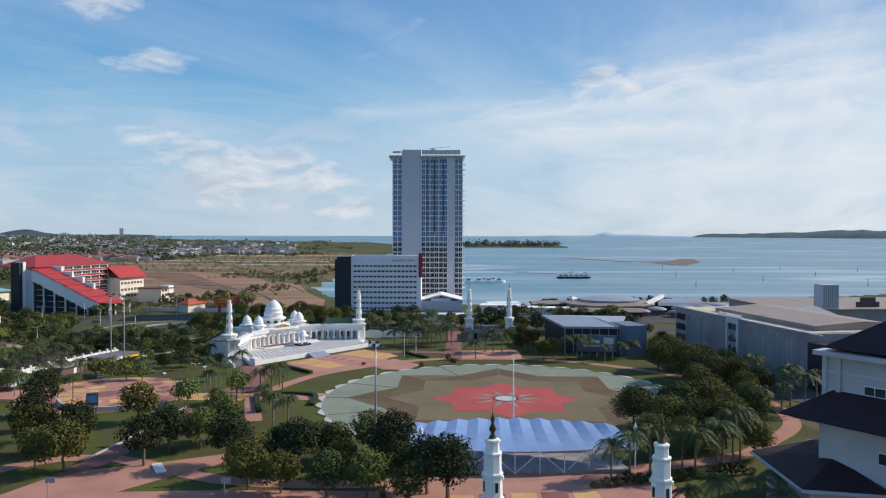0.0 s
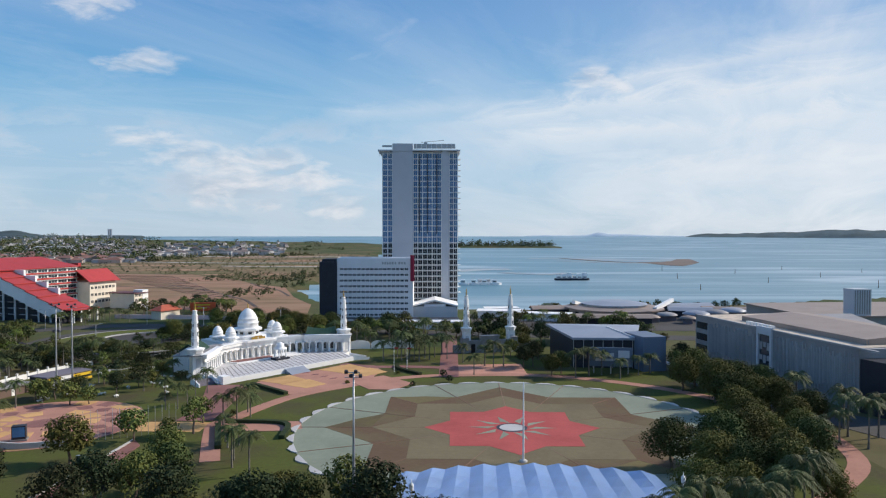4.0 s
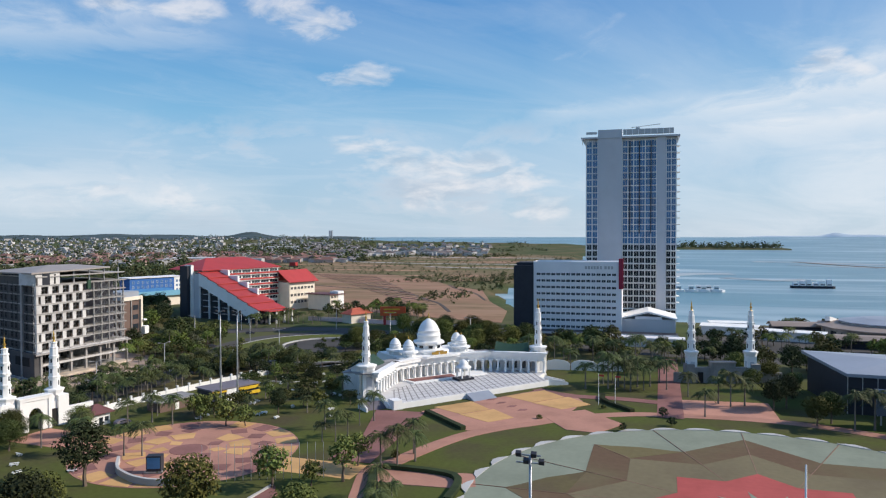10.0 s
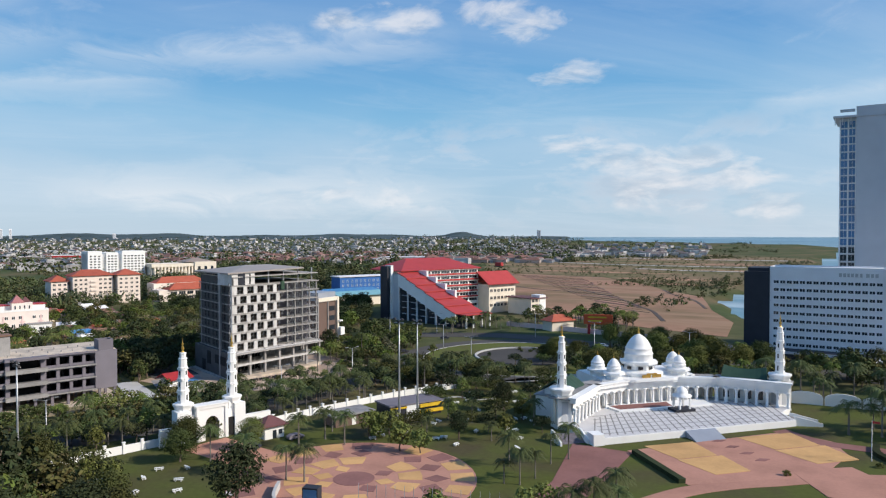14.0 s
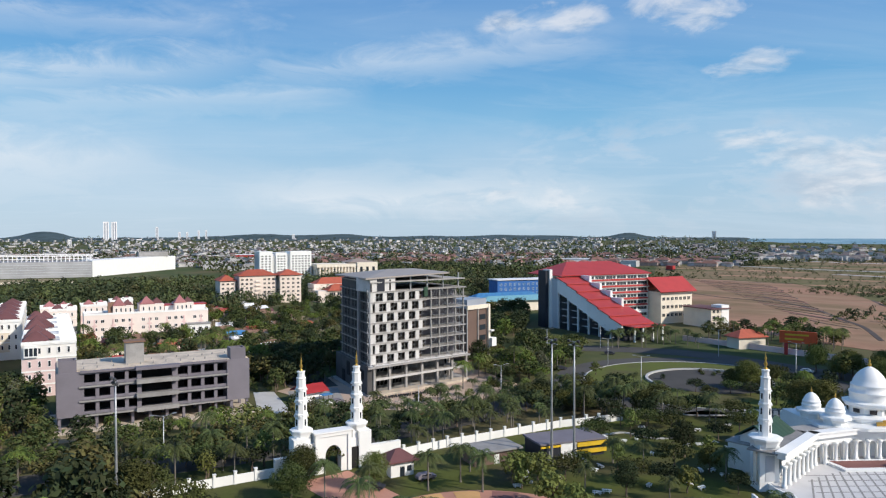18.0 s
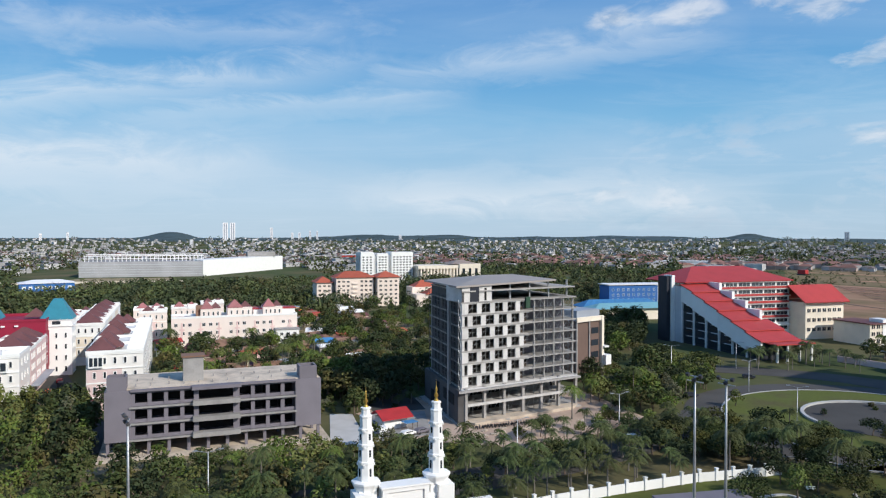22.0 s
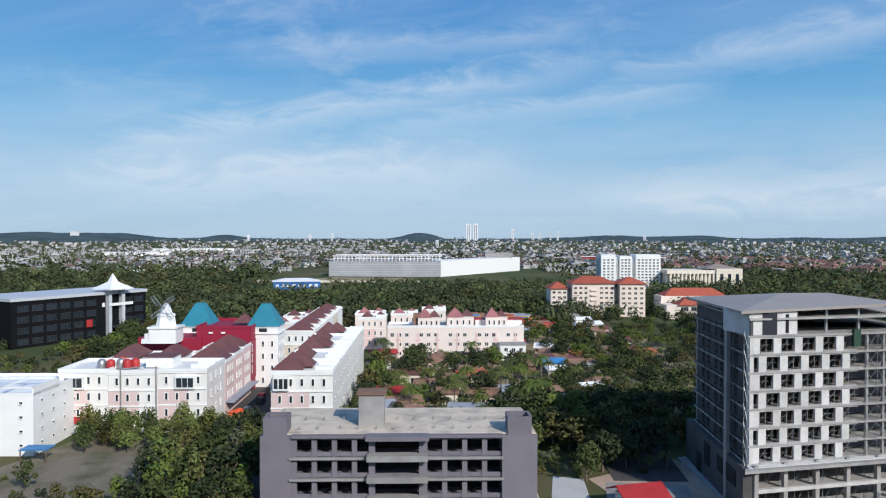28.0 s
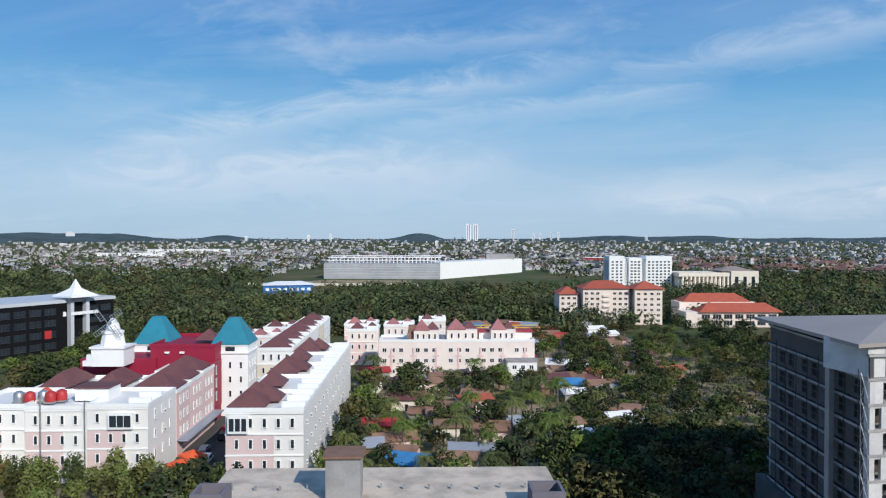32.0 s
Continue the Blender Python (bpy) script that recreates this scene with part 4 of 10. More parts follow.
# ---------------------------------------------------------------- the mosque-like pavilion and its terrace
def minaret_parts(t, h, base, r, metal="gold"):
    """Square tower, flared corbel, four-tiered octagonal shaft with brackets and gilt finial of a slim white minaret."""
    part("plinth", boxes((-base, base, -base, base, 0, h * 0.355), (-base * 1.06, base * 1.06, -base * 1.06, base * 1.06, 0, h * 0.03)), "white", t)
    for k in range(4):
        part("blind_arch", boxes((-base * 0.45, base * 0.45, -base - 0.06, -base, h * 0.08, h * 0.28)), "palegrey", t, m=pose(0, 0, 0, 0, 0, 90 * k))
    part("corbel", lathe(bmesh.new(), [(base * 1.25, h * 0.345), (base * 1.42, h * 0.375), (base * 1.62, h * 0.40), (base * 1.62, h * 0.412), (base * 1.2, h * 0.42), (0, h * 0.42)], 8, smooth=False), "white", t, m=pose(0, 0, 0, 0, 0, 22.5))
    prof, z = [], 0.415
    for w, dz in ((1.20, 0.145), (1.10, 0.125), (1.00, 0.11), (0.90, 0.09)):
        prof += [(r * w * 1.06, h * z), (r * w * 1.03, h * (z + dz * 0.80)), (r * w * 1.07, h * (z + dz * 0.86)), (r * w * 1.12, h * (z + dz * 0.90)), (r * w * 1.12, h * (z + dz * 0.965)), (r * w * 1.05, h * (z + dz))]
        z += dz
    prof += [(r * 0.74, h * z), (r * 0.70, h * 0.925), (r * 0.82, h * 0.93), (r * 0.82, h * 0.94), (0, h * 0.95)]
    part("shaft", lathe(bmesh.new(), prof, 8, smooth=False), "white", t)
    z = 0.415
    for w, dz in ((1.20, 0.145), (1.10, 0.125), (1.00, 0.11)):
        for k in range(4):
            part("slit_window", boxes((-r * 0.17, r * 0.17, -0.05, 0.05, 0, h * dz * 0.40)), "glass", t, m=pose(0, 0, h * (z + dz * 0.25), 0, 0, 22.5 + 90 * k) @ pose(0, -r * w * 0.97, 0))
            part("bracket", boxes((-r * 0.16, r * 0.16, -r * 0.22, 0.1, 0, h * dz * 0.12)), "white", t, m=pose(0, 0, h * (z + dz * 0.76), 0, 0, 67.5 + 90 * k) @ pose(0, -r * w * 0.97, 0))
        z += dz
    part("finial", lathe(bmesh.new(), [(r * 0.45, h * 0.945), (r * 0.16, h * 0.965), (r * 0.40, h * 0.985), (r * 0.12, h * 1.01), (r * 0.24, h * 1.03), (r * 0.06, h * 1.05), (0, h * 1.11)], 8), metal, t, "gilt onion finial" if metal == "gold" else "dark bronze onion finial")


def minaret(x, y, h, base, r, rz=0, label="slim white minaret with ringed shaft and gilt finial", metal="gold"):
    t = thing("minaret", pose(x, y, 0, 0, 0, rz), label, "minaret", "minarets")
    minaret_parts(t, h, base, r, metal)
    return t


MQ = pose(-62.4, 303.5, 0, 0, 0, 48)
mosque = thing("mosque", MQ, "white domed open mosque with a crescent colonnade on a tiled terrace", "mosque")
front = [(-31, -18.5), (25, -17.2), (27, -10), (33, -6), (33, 12), (-33, 12), (-34, -6), (-33, -10)]
part("terrace", slab(front, -0.2, 1.7), "white", mosque, "white terrace wall")
part("terrace_floor", slab([(x * 0.985, y * 0.985) for x, y in front], 1.6, 1.75), "terrace", mosque, "grey tiled terrace floor")
for i in range(30):       # thin dark joints slanting over the pale tiles
    x = -30 + 2.05 * i
    if x > 26:
        continue
    part("tile_joint", slab([(x + 5.5, 7 - 0.010 * x * x), (x + 5.9, 7 - 0.010 * x * x), (x - 2.0, -17.0), (x - 2.4, -17.0)], 1.7, 1.772), "concrete", mosque)
for j in range(6):
    y = -15.4 + 3.1 * j
    part("tile_joint", boxes((-29.5 + j, 26 - 0.4 * j, y, y + 0.3, 1.7, 1.768)), "concrete", mosque)
part("apron", slab([(-16, 8.5), (-15, 2), (14, 2), (15, 8.5)], 1.7, 2.2), "white", mosque, "raised white prayer apron")
part("apron_floor", slab([(-15, 7.6), (-14, 3.2), (2, 3.2), (3, 7.6)], 2.1, 2.24), "paverose", mosque, "dark tiled floor of the apron")
ramp = bmesh.new()
prism(ramp, [(0, 0), (0, 1.7), (-4.6, 0.05), (-4.6, 0)], -4.2, 4.2)
bmesh.ops.rotate(ramp, verts=ramp.verts, matrix=Matrix(((0, 0, 1), (1, 0, 0), (0, 1, 0))))
part("ramp", ramp, "steelroof", mosque, "grey stone ramp up to the terrace", m=pose(-4, -17.9, 0))
for sx0, sgn in ((-40.5, 1),):
    for k in range(9):
        part("stair_step", boxes((0, 6.6, 0.38 * k, 3.6, 0.185 * k, 0.185 * (k + 1))), "greypaint", mosque, m=pose(sx0, -15.5 if sx0 < 0 else -11.5, 0))
    for dx in (-0.4, 6.7):
        w = bmesh.new()
        prism(w, [(0, 0), (5.5, 0), (5.5, 2.6), (4, 2.6), (0, 1.0)], 0, 0.45)
        bmesh.ops.rotate(w, verts=w.verts, matrix=Matrix(((0, 0, 1), (1, 0, 0), (0, 1, 0))))
        part("stair_wall", w, "white", mosque, m=pose(sx0 + dx, (-16.8 if sx0 < 0 else -12.8), 0))
SIDE = pose(25.0, -16.4, 0, 0, 0, -25)
for k in range(9):        # side stair down from the east end of the terrace
    part("stair_step", boxes((0, 0.62 * (k + 1), 0, 3.4, 0.185 * (8 - k), 0.185 * (9 - k))), "concrete", mosque, m=SIDE)
for dy in (-0.4, 3.4):
    w = bmesh.new()
    prism(w, [(0, 0), (7, 0), (7, 0.9), (0, 2.6)], 0, 0.4)
    bmesh.ops.rotate(w, verts=w.verts, matrix=Matrix(((1, 0, 0), (0, 0, -1), (0, 1, 0))))
    part("stair_wall", w, "white", mosque, m=SIDE @ pose(0, dy + 0.4, 0))
part("stair_pier", boxes((-33.4, -30.6, -18.9, -15.5, 0, 2.7)), "white", mosque)

ARC = [(-32.5, -6), (-19, 7), (-8, 10.3), (8, 10.3), (19, 7), (32.5, -6)]
colmesh = mesh_of("column", lathe(bmesh.new(), [(0.5, 0), (0.5, 0.5), (0.36, 0.6), (0.34, 3.5), (0.55, 3.9), (0.6, 4.2), (0, 4.2)], 10), "white")


def arch_panel(w, h, o):
    """A wall bay with a pointed arch cut through, 0.5 thick."""
    bm = bmesh.new()
    n = 7
    arc = [(o * math.cos(math.pi - math.pi * i / (2 * n)), 2.6 + o * 1.25 * math.sin(math.pi * i / (2 * n))) for i in range(n + 1)]
    arc += [(o * math.cos(math.pi / 2 - math.pi * i / (2 * n)), 2.6 + o * 1.25 * math.cos(math.pi * i / (2 * n))) for i in range(1, n + 1)]
    outline = [(-o, 0)] + arc + [(o, 0)]
    for i in range(len(outline) - 1):
        (ax, az), (bx, bz) = outline[i], outline[i + 1]
        def top(x, z, k):
            return (-w / 2, z) if k == 0 else (w / 2, z) if k == 2 else (x, h)
        ka = 0 if i == 0 else 2 if i == len(outline) - 2 else 1
        if ka == 1:
            quad = [(ax, az), (bx, bz), (bx, h), (ax, h)]
        elif ka == 0:
            quad = [(-w / 2, 0), (-o, 0), (bx, bz), (bx, h), (-w / 2, h)]
        else:
            quad = [(ax, az), (o, 0), (w / 2, 0), (w / 2, h), (ax, h)]
        f1 = [bm.verts.new((x, 0, z)) for x, z in quad]
        f2 = [bm.verts.new((x, 0.5, z)) for x, z in quad]
        bm.faces.new(f1)
        bm.faces.new(f2[::-1])
        bm.faces.new((f1[0], f2[0], f2[1], f1[1]))
    bmesh.ops.remove_doubles(bm, verts=bm.verts, dist=0.001)
    return bm


archmesh = mesh_of("arch", arch_panel(2.7, 5.6, 1.0), "white")
for (ax, ay), (bx, by) in zip(ARC, ARC[1:]):
    L = math.hypot(bx - ax, by - ay)
    rz = math.degrees(math.atan2(by - ay, bx - ax))
    n = max(3, round(L / 2.75))
    s = L / n
    f = pose(ax, ay, 1.75, 0, 0, rz)
    for i in range(n):
        part("arch", archmesh, None, mosque, m=f @ Matrix.Translation(((i + 0.5) * s, 0, 0)) @ Matrix.Diagonal((s / 2.7, 1, 1, 1)))
    for i in range(n + 1):
        part("column", colmesh, None, mosque, m=f @ pose(i * s, -0.55, 0))
    part("cornice", boxes((-0.6, L + 0.6, -0.9, 0.7, 5.5, 6.5), (-0.9, L + 0.9, -1.2, 0.9, 6.5, 6.9)), "white", mosque, m=f)
    part("back_wall", boxes((-0.5, L + 0.5, 4.6, 5.1, 0, 6.2)), "cream", mosque, m=f)
    for i in range(n):
        part("inner_door", boxes(((i + 0.5) * s - 0.62, (i + 0.5) * s + 0.62, 4.5, 4.62, 0.1, 3.3)), "glass", mosque, m=f)
    part("roof_slab", boxes((-1, L + 1, 0.5, 6.2, 6.15, 6.45)), "concrete", mosque, "flat grey roof", m=f)
part("dome_base", boxes((-15, 15, 12, 28, 1.5, 8.0)), "white", mosque)
part("dome_terrace", slab([(-15, 11.5), (-6, 8.6), (6, 8.6), (15, 11.5), (15, 27), (-15, 27)], 8.0, 8.7), "white", mosque)
bowl = part("dome_bowl", lathe(bmesh.new(), [(6.8, 8.4), (7.2, 9.2), (7.2, 9.8), (5.2, 10.1), (0, 10.1)], 8, 0, 17.5, smooth=False), "white", mosque)
part("frieze", boxes((-3.0, -0.4, 10.2, 10.5, 8.8, 9.6), (0.2, 3.0, 10.2, 10.5, 8.8, 9.6), (-1.6, 1.6, 10.25, 10.45, 9.6, 10.0)), "gold", mosque, "gilt lettered frieze")
drum = part("drum", lathe(bmesh.new(), [(4.5, 10.0), (4.4, 11.5), (5.3, 11.7), (5.6, 12.0), (5.6, 12.6), (4.4, 12.8), (0, 12.8)], 8, 0, 17.5, smooth=False), "white", mosque)
for k in range(8):
    part("drum_window", boxes((-0.7, 0.7, -0.05, 0.15, 10.4, 11.3)), "glass", drum, m=pose(0, 17.5, 0, 0, 0, 22.5 + 45 * k) @ pose(0, -4.4, 0))


def dome_prof(r, z):
    """A pointed beehive dome with ring mouldings."""
    return [(r, z), (r * 1.0, z + r * 0.44), (r * 1.035, z + r * 0.46), (r * 1.035, z + r * 0.52), (r * 0.97, z + r * 0.54), (r * 0.93, z + r * 0.84), (r * 0.955, z + r * 0.86), (r * 0.955, z + r * 0.91), (r * 0.89, z + r * 0.93), (r * 0.79, z + r * 1.20), (r * 0.64, z + r * 1.44), (r * 0.46, z + r * 1.64), (r * 0.26, z + r * 1.79), (r * 0.09, z + r * 1.88), (0, z + r * 1.92)]


part("dome", lathe(bmesh.new(), dome_prof(4.05, 12.7), 24, 0, 17.5), "white", mosque, "white ribbed main dome")
part("dome_finial", lathe(bmesh.new(), [(0.25, 20.3), (0.45, 20.8), (0.12, 21.2), (0.28, 21.6), (0.05, 22.1), (0, 22.9)], 8, 0, 17.5), "gold", mosque, "gilt finial")
for dx, dy in ((-10.6, 13), (-12.5, 19), (10.6, 13), (12.5, 19)):
    d = part("small_drum", lathe(bmesh.new(), [(2.4, 8.5), (2.3, 9.6), (3.3, 9.9), (3.3, 10.5), (2.2, 10.7), (0, 10.7)], 8, smooth=False), "white", mosque, m=pose(dx, dy, 0))
    part("small_dome", lathe(bmesh.new(), dome_prof(2.0, 10.6), 16), "white", d)
    part("small_finial", lathe(bmesh.new(), [(0.12, 14.3), (0.25, 14.7), (0.06, 15.1), (0, 15.8)], 6), "gold", d)
for sgn in (-1, 1):
    wing = part("wing", boxes((-6.5, 6.5, -5, 5, 1.5, 6.9)), "white", mosque, m=pose(sgn * 29.0, 7.5, 0, 0, 0, -sgn * 42))
    part("wing_deck", boxes((-6.9, 6.9, -5.4, 5.4, 6.9, 7.2)), "concrete", wing, "flat grey wing roof")
    part("clerestory", boxes((-5.2, 5.2, -3.0, 3.0, 7.2, 8.2)), "shopwhite", wing, "cream clerestory wall")
    bm = bmesh.new()         # saddle roof with upswept ridge ends
    rows = []
    for q in range(9):
        x = -6.4 + 1.6 * q
        lift = 0.9 * (abs(x) / 6.4) ** 2
        rows.append([bm.verts.new((x * 0.96, -3.9, 8.0 + lift * 0.5)), bm.verts.new((x * 0.9, 0, 10.3 + lift)), bm.verts.new((x * 0.96, 3.9, 8.0 + lift * 0.5))])
    for ra, rb_ in zip(rows, rows[1:]):
        for j in range(2):
            bm.faces.new((ra[j], rb_[j], rb_[j + 1], ra[j + 1]))
    bm.normal_update()
    bmesh.ops.solidify(bm, geom=bm.faces[:], thickness=0.25)
    part("wing_roof", bm, "greenroof", wing, "dark green saddle roof with upswept ends")
    for x in (-5.2, 5.2):
        bm = prism(bmesh.new(), [(-3.3, 8.2), (3.3, 8.2), (0, 10.3)], x - 0.15, x + 0.15)
        bmesh.ops.rotate(bm, verts=bm.verts, matrix=Matrix(((0, 0, 1), (1, 0, 0), (0, 1, 0))))
        part("gable", bm, "shopwhite", wing)
    for k in range(4):
        part("wing_window", boxes((-5.4 + 3 * k, -3.9 + 3 * k, -5.06, -4.9, 2.6, 5.2)), "glass", wing)
for sgn in (-1, 1):
    h = thing("minaret", MQ @ pose(sgn * 33.5, -1.5, 0), "slim white minaret with ringed shaft at the mosque", "minaret", "minarets")
    minaret_parts(h, 25.0, 2.0, 1.0)
kiosk = thing("mihrab_kiosk", MQ @ pose(2.5, -0.5, 1.75), "small white domed kiosk on the terrace", "kiosk")
part("plinth", boxes((-3, 3, -2, 2, 0, 0.7)), "darkclad", kiosk)
for x in (-1.5, 1.5):
    for y in (-1.5, 1.5):
        part("post", boxes((x - 0.2, x + 0.2, y - 0.2, y + 0.2, 0.7, 4.0)), "white", kiosk)
part("roof", lathe(bmesh.new(), [(2.6, 3.9), (2.6, 4.3), (1.5, 4.5), (1.5, 5.2), (1.2, 5.9), (0.6, 6.4), (0, 6.7)], 12), "white", kiosk)

# ---------------------------------------------------------------- gates
def gate(x, y, rz, half, h, wall_h, label, paint="white"):
    f = pose(x, y, 0, 0, 0, rz)
    g = thing("gate", f, label, "gate")
    k = wall_h / 5.6
    part("portal", arch_panel(6.4 / k, 5.6, 1.75 / k), paint, g, "deep pointed arch", m=pose(0, -1.5, 0) @ Matrix.Diagonal((k, 4.4, k, 1)))
    part("portal_frame", boxes((-4.0, -3.2, -1.8, 0.9, 0, wall_h), (3.2, 4.0, -1.8, 0.9, 0, wall_h), (-4.0, 4.0, -1.8, 0.9, wall_h, wall_h + 0.7), (-4.3, 4.3, -2.0, 1.0, wall_h + 0.7, wall_h + 1.0)), paint, g)
    part("arch_wall", boxes((-half, -4.0, -1.0, 0.8, 0, wall_h * 0.84), (4.0, half, -1.0, 0.8, 0, wall_h * 0.84)), paint, g)
    for s in (-1, 1):
        # dark plate paints a niche's shade in front of the solid wall
        part("niche", boxes((s * half * 0.68 - 0.9, s * half * 0.68 + 0.9, -1.28, -1.15, 0.2, wall_h * 0.6)), "hole_shade", g)
        part("buttress", boxes((s * half - 1.4, s * half + 1.4, -1.7, 1.7, 0, wall_h * 1.02)), paint, g)
        part("side_wall", boxes((s * half, s * (half + 9), -0.5, 0.5, 0, wall_h * 0.55)), paint, g) if s > 0 else part("side_wall", boxes((s * (half + 5), s * half, -0.5, 0.5, 0, wall_h * 0.55)), paint, g)
    for s in (-1, 1):
        t = thing("minaret", f @ pose(s * (half - 1), 0.8, 0), "slim white gate minaret with ringed shaft and gilt tip", "minaret", "minarets")
        minaret_parts(t, h, 1.5, 1.08)


gate(-152.4, 222.6, 75, 7.2, 23.0, 7.8, "white arched west gate between two minarets")
gate(22, 331, 14, 10.8, 25.5, 6.2, "grey stone east gate wall between two minarets", "concrete")
for gx, gy in ((6.0, 84.5), (25.7, 82.7)):
    minaret(gx, gy, 27.0, 1.7, 1.15, label="slim white minaret of the south gate with bronze finial", metal="bronze")
guard = thing("guard_house", pose(-141, 231.5, 0, 0, 0, 75), "small white guard house with a dark red hipped roof", "house")
part("wall", boxes((-2.6, 2.6, -2.2, 2.2, 0, 3.2)), "white", guard)
bm = bmesh.new()
hip(bm, -3.5, 3.5, -3.1, 3.1, 3.4, 5.4)
part("roof", bm, "maroonroof", guard)
part("door", boxes((-0.5, 0.5, -2.28, -2.15, 0, 2.1)), "glass", guard)
part("window", boxes((1.1, 2.1, -2.28, -2.15, 1.0, 2.1)), "glass", guard)

# fence of white panels and posts along the west side
fence = thing("park_fence", None, "white panelled boundary fence with square posts", "fence", kind="structure")
line = [(-149.5, 236), (-147, 252), (-143, 268), (-138.5, 285), (-131, 303)]
line2 = [(-157, 212), (-160, 200), (-163.5, 186), (-168, 165), (-174, 140)]
for ln in (line, line2):
    for (ax, ay), (bx, by) in zip(ln, ln[1:]):
        L = math.hypot(bx - ax, by - ay)
        rz = math.degrees(math.atan2(by - ay, bx - ax))
        n = round(L / 4.2)
        for i in range(n):
            f = pose(ax + (bx - ax) * i / n, ay + (by - ay) * i / n, 0, 0, 0, rz)
            part("post", boxes((-0.28, 0.28, -0.28, 0.28, 0, 2.5), (-0.36, 0.36, -0.36, 0.36, 2.5, 2.65)), "white", fence, m=f)
            part("panel", boxes((0.28, L / n - 0.28, -0.09, 0.09, 0, 1.9)), "white", fence, m=f)

# pump house with yellow fascia, and a small shelter
pump = thing("pump_house", pose(-125, 268, 0, 0, 0, 66), "low dark service building with yellow bands and a flat roof", "building")
part("wall", boxes((-8, 8, -4, 4, 0, 3.6)), "darkclad", pump)
part("roof", boxes((-8.4, 8.4, -4.4, 4.4, 3.6, 4.0)), "greypaint", pump, "dark flat roof")
part("white_panel", boxes((-3.2, 0.8, -4.2, -4.0, 0, 3.6)), "white", pump)
for z in (0.9, 2.5):
    part("fascia", boxes((0.9, 8.4, -4.55, -4.05, z, z + 0.85)), "yellow", pump, "yellow fascia board")
part("edge_band", boxes((-8.2, -3.2, -4.3, -4.05, 2.9, 3.3)), "yellow", pump, "thin yellow band")
part("window", boxes((2, 7.5, -4.1, -3.95, 1.8, 2.4)), "glass", pump)
part("door", boxes((-6.2, -5.2, -4.1, -3.95, 0, 2.1)), "steel", pump)
shel = thing("shelter", pose(-133.5, 252, 0, 0, 0, 72), "low brick shelter with a flat grey roof", "building")
part("wall", boxes((-5.5, 5.5, -3, 3, 0, 2.8)), "brownwall", shel)
part("roof", boxes((-6.3, 6.3, -3.8, 3.8, 2.8, 3.2)), "concrete", shel)
part("door", boxes((-0.6, 0.6, -3.08, -2.95, 0, 2.1)), "white", shel)

# ---------------------------------------------------------------- tent, poles and small park furniture
tent = thing("tent", pose(15, 151.5, 0, 0, 0, 0), "long blue peaked fabric tent on white steel trusses", "tent")
NB = 10
for i in range(NB):
    a0, a1 = -0.5 + i / NB, -0.5 + (i + 1) / NB
    def pt(a, back):
        x = a * (52 if not back else 46)
        y = (9.5 - 22 * a * a) if back else (-5.6 + 16 * a * a)
        return x, y
    (x0f, y0f), (x1f, y1f), (x0b, y0b), (x1b, y1b) = pt(a0, False), pt(a1, False), pt(a0, True), pt(a1, True)
    xm, ym = (x0b + x1b) / 2, (y0b + y1b) / 2
    xn, yn = (x0f + x1f) / 2, (y0f + y1f) / 2
    bm = bmesh.new()
    rows = []
    for k in range(5):
        s = k / 4
        zr = 5.1 + 3.05 * s + 0.25 * math.sin(math.pi * s)
        zv = 5.0 + 2.6 * s
        rows.append([bm.verts.new((x0f + (x0b - x0f) * s, y0f + (y0b - y0f) * s, zv)), bm.verts.new((xn + (xm - xn) * s, yn + (ym - yn) * s, zv + (zr - zv) * s)), bm.verts.new((x1f + (x1b - x1f) * s, y1f + (y1b - y1f) * s, zv))])
    for ra, rb in zip(rows, rows[1:]):
        for j in range(2):
            bm.faces.new((ra[j], ra[j + 1], rb[j + 1], rb[j]))
    bmesh.ops.solidify(bm, geom=bm.faces[:], thickness=0.05)
    part("canopy", bm, "tent", tent, "blue stretched fabric bay")
    bm = bmesh.new()
    beam(bm, (x0f, y0f, 0), (x0f, y0f, 4.95), 0.12)
    part("post", bm, "white", tent)
    bm = bmesh.new()
    if i % 2:
        beam(bm, (x0f, y0f, 0.3), (x1f, y1f, 4.8), 0.09)
    else:
        beam(bm, (x1f, y1f, 0.3), (x0f, y0f, 4.8), 0.09)
    part("brace", bm, "white", tent)
    bm = bmesh.new()
    beam(bm, (x0f, y0f, 4.9), (x1f, y1f, 4.9), 0.11)
    beam(bm, (x0f, y0f, 4.9), (x0b, y0b, 7.4), 0.1)
    part("truss", bm, "white", tent)
    bm = bmesh.new()
    beam(bm, (x0b, y0b, 0), (x0b, y0b, 7.5), 0.14)
    part("rear_post", bm, "white", tent)
solo("stage_floor", slab([(-24, -4.5), (24, -4.5), (22, 9), (-22, 9)], 0, 1.0), "concrete", "dark concrete stage under the tent", "stage", m=pose(15, 151, 0))
solo("stage_wall", boxes((-19, 19, 8.2, 8.5, 1.0, 3.4)), "white", "white back wall of the stage", "wall", m=pose(15, 150.5, 0), kind="structure")
for x, y, h in ((-4.5, 147, 9.5), (41, 150, 9.5)):
    p = thing("lamp_pole", pose(x, y, 0), "slim white lantern pole by the tent", "lamp")
    part("pole", lathe(bmesh.new(), [(0.16, 0), (0.1, h - 1.2), (0, h - 1.2)], 8), "white", p)
    part("lantern", lathe(bmesh.new(), [(0.35, h - 1.3), (0.4, h - 0.4), (0.1, h), (0, h + 0.6)], 8), "white", p)
flagpole = thing("flagpole", pose(18.6, 186, 0), "tall white flagpole on a round foot", "flagpole")
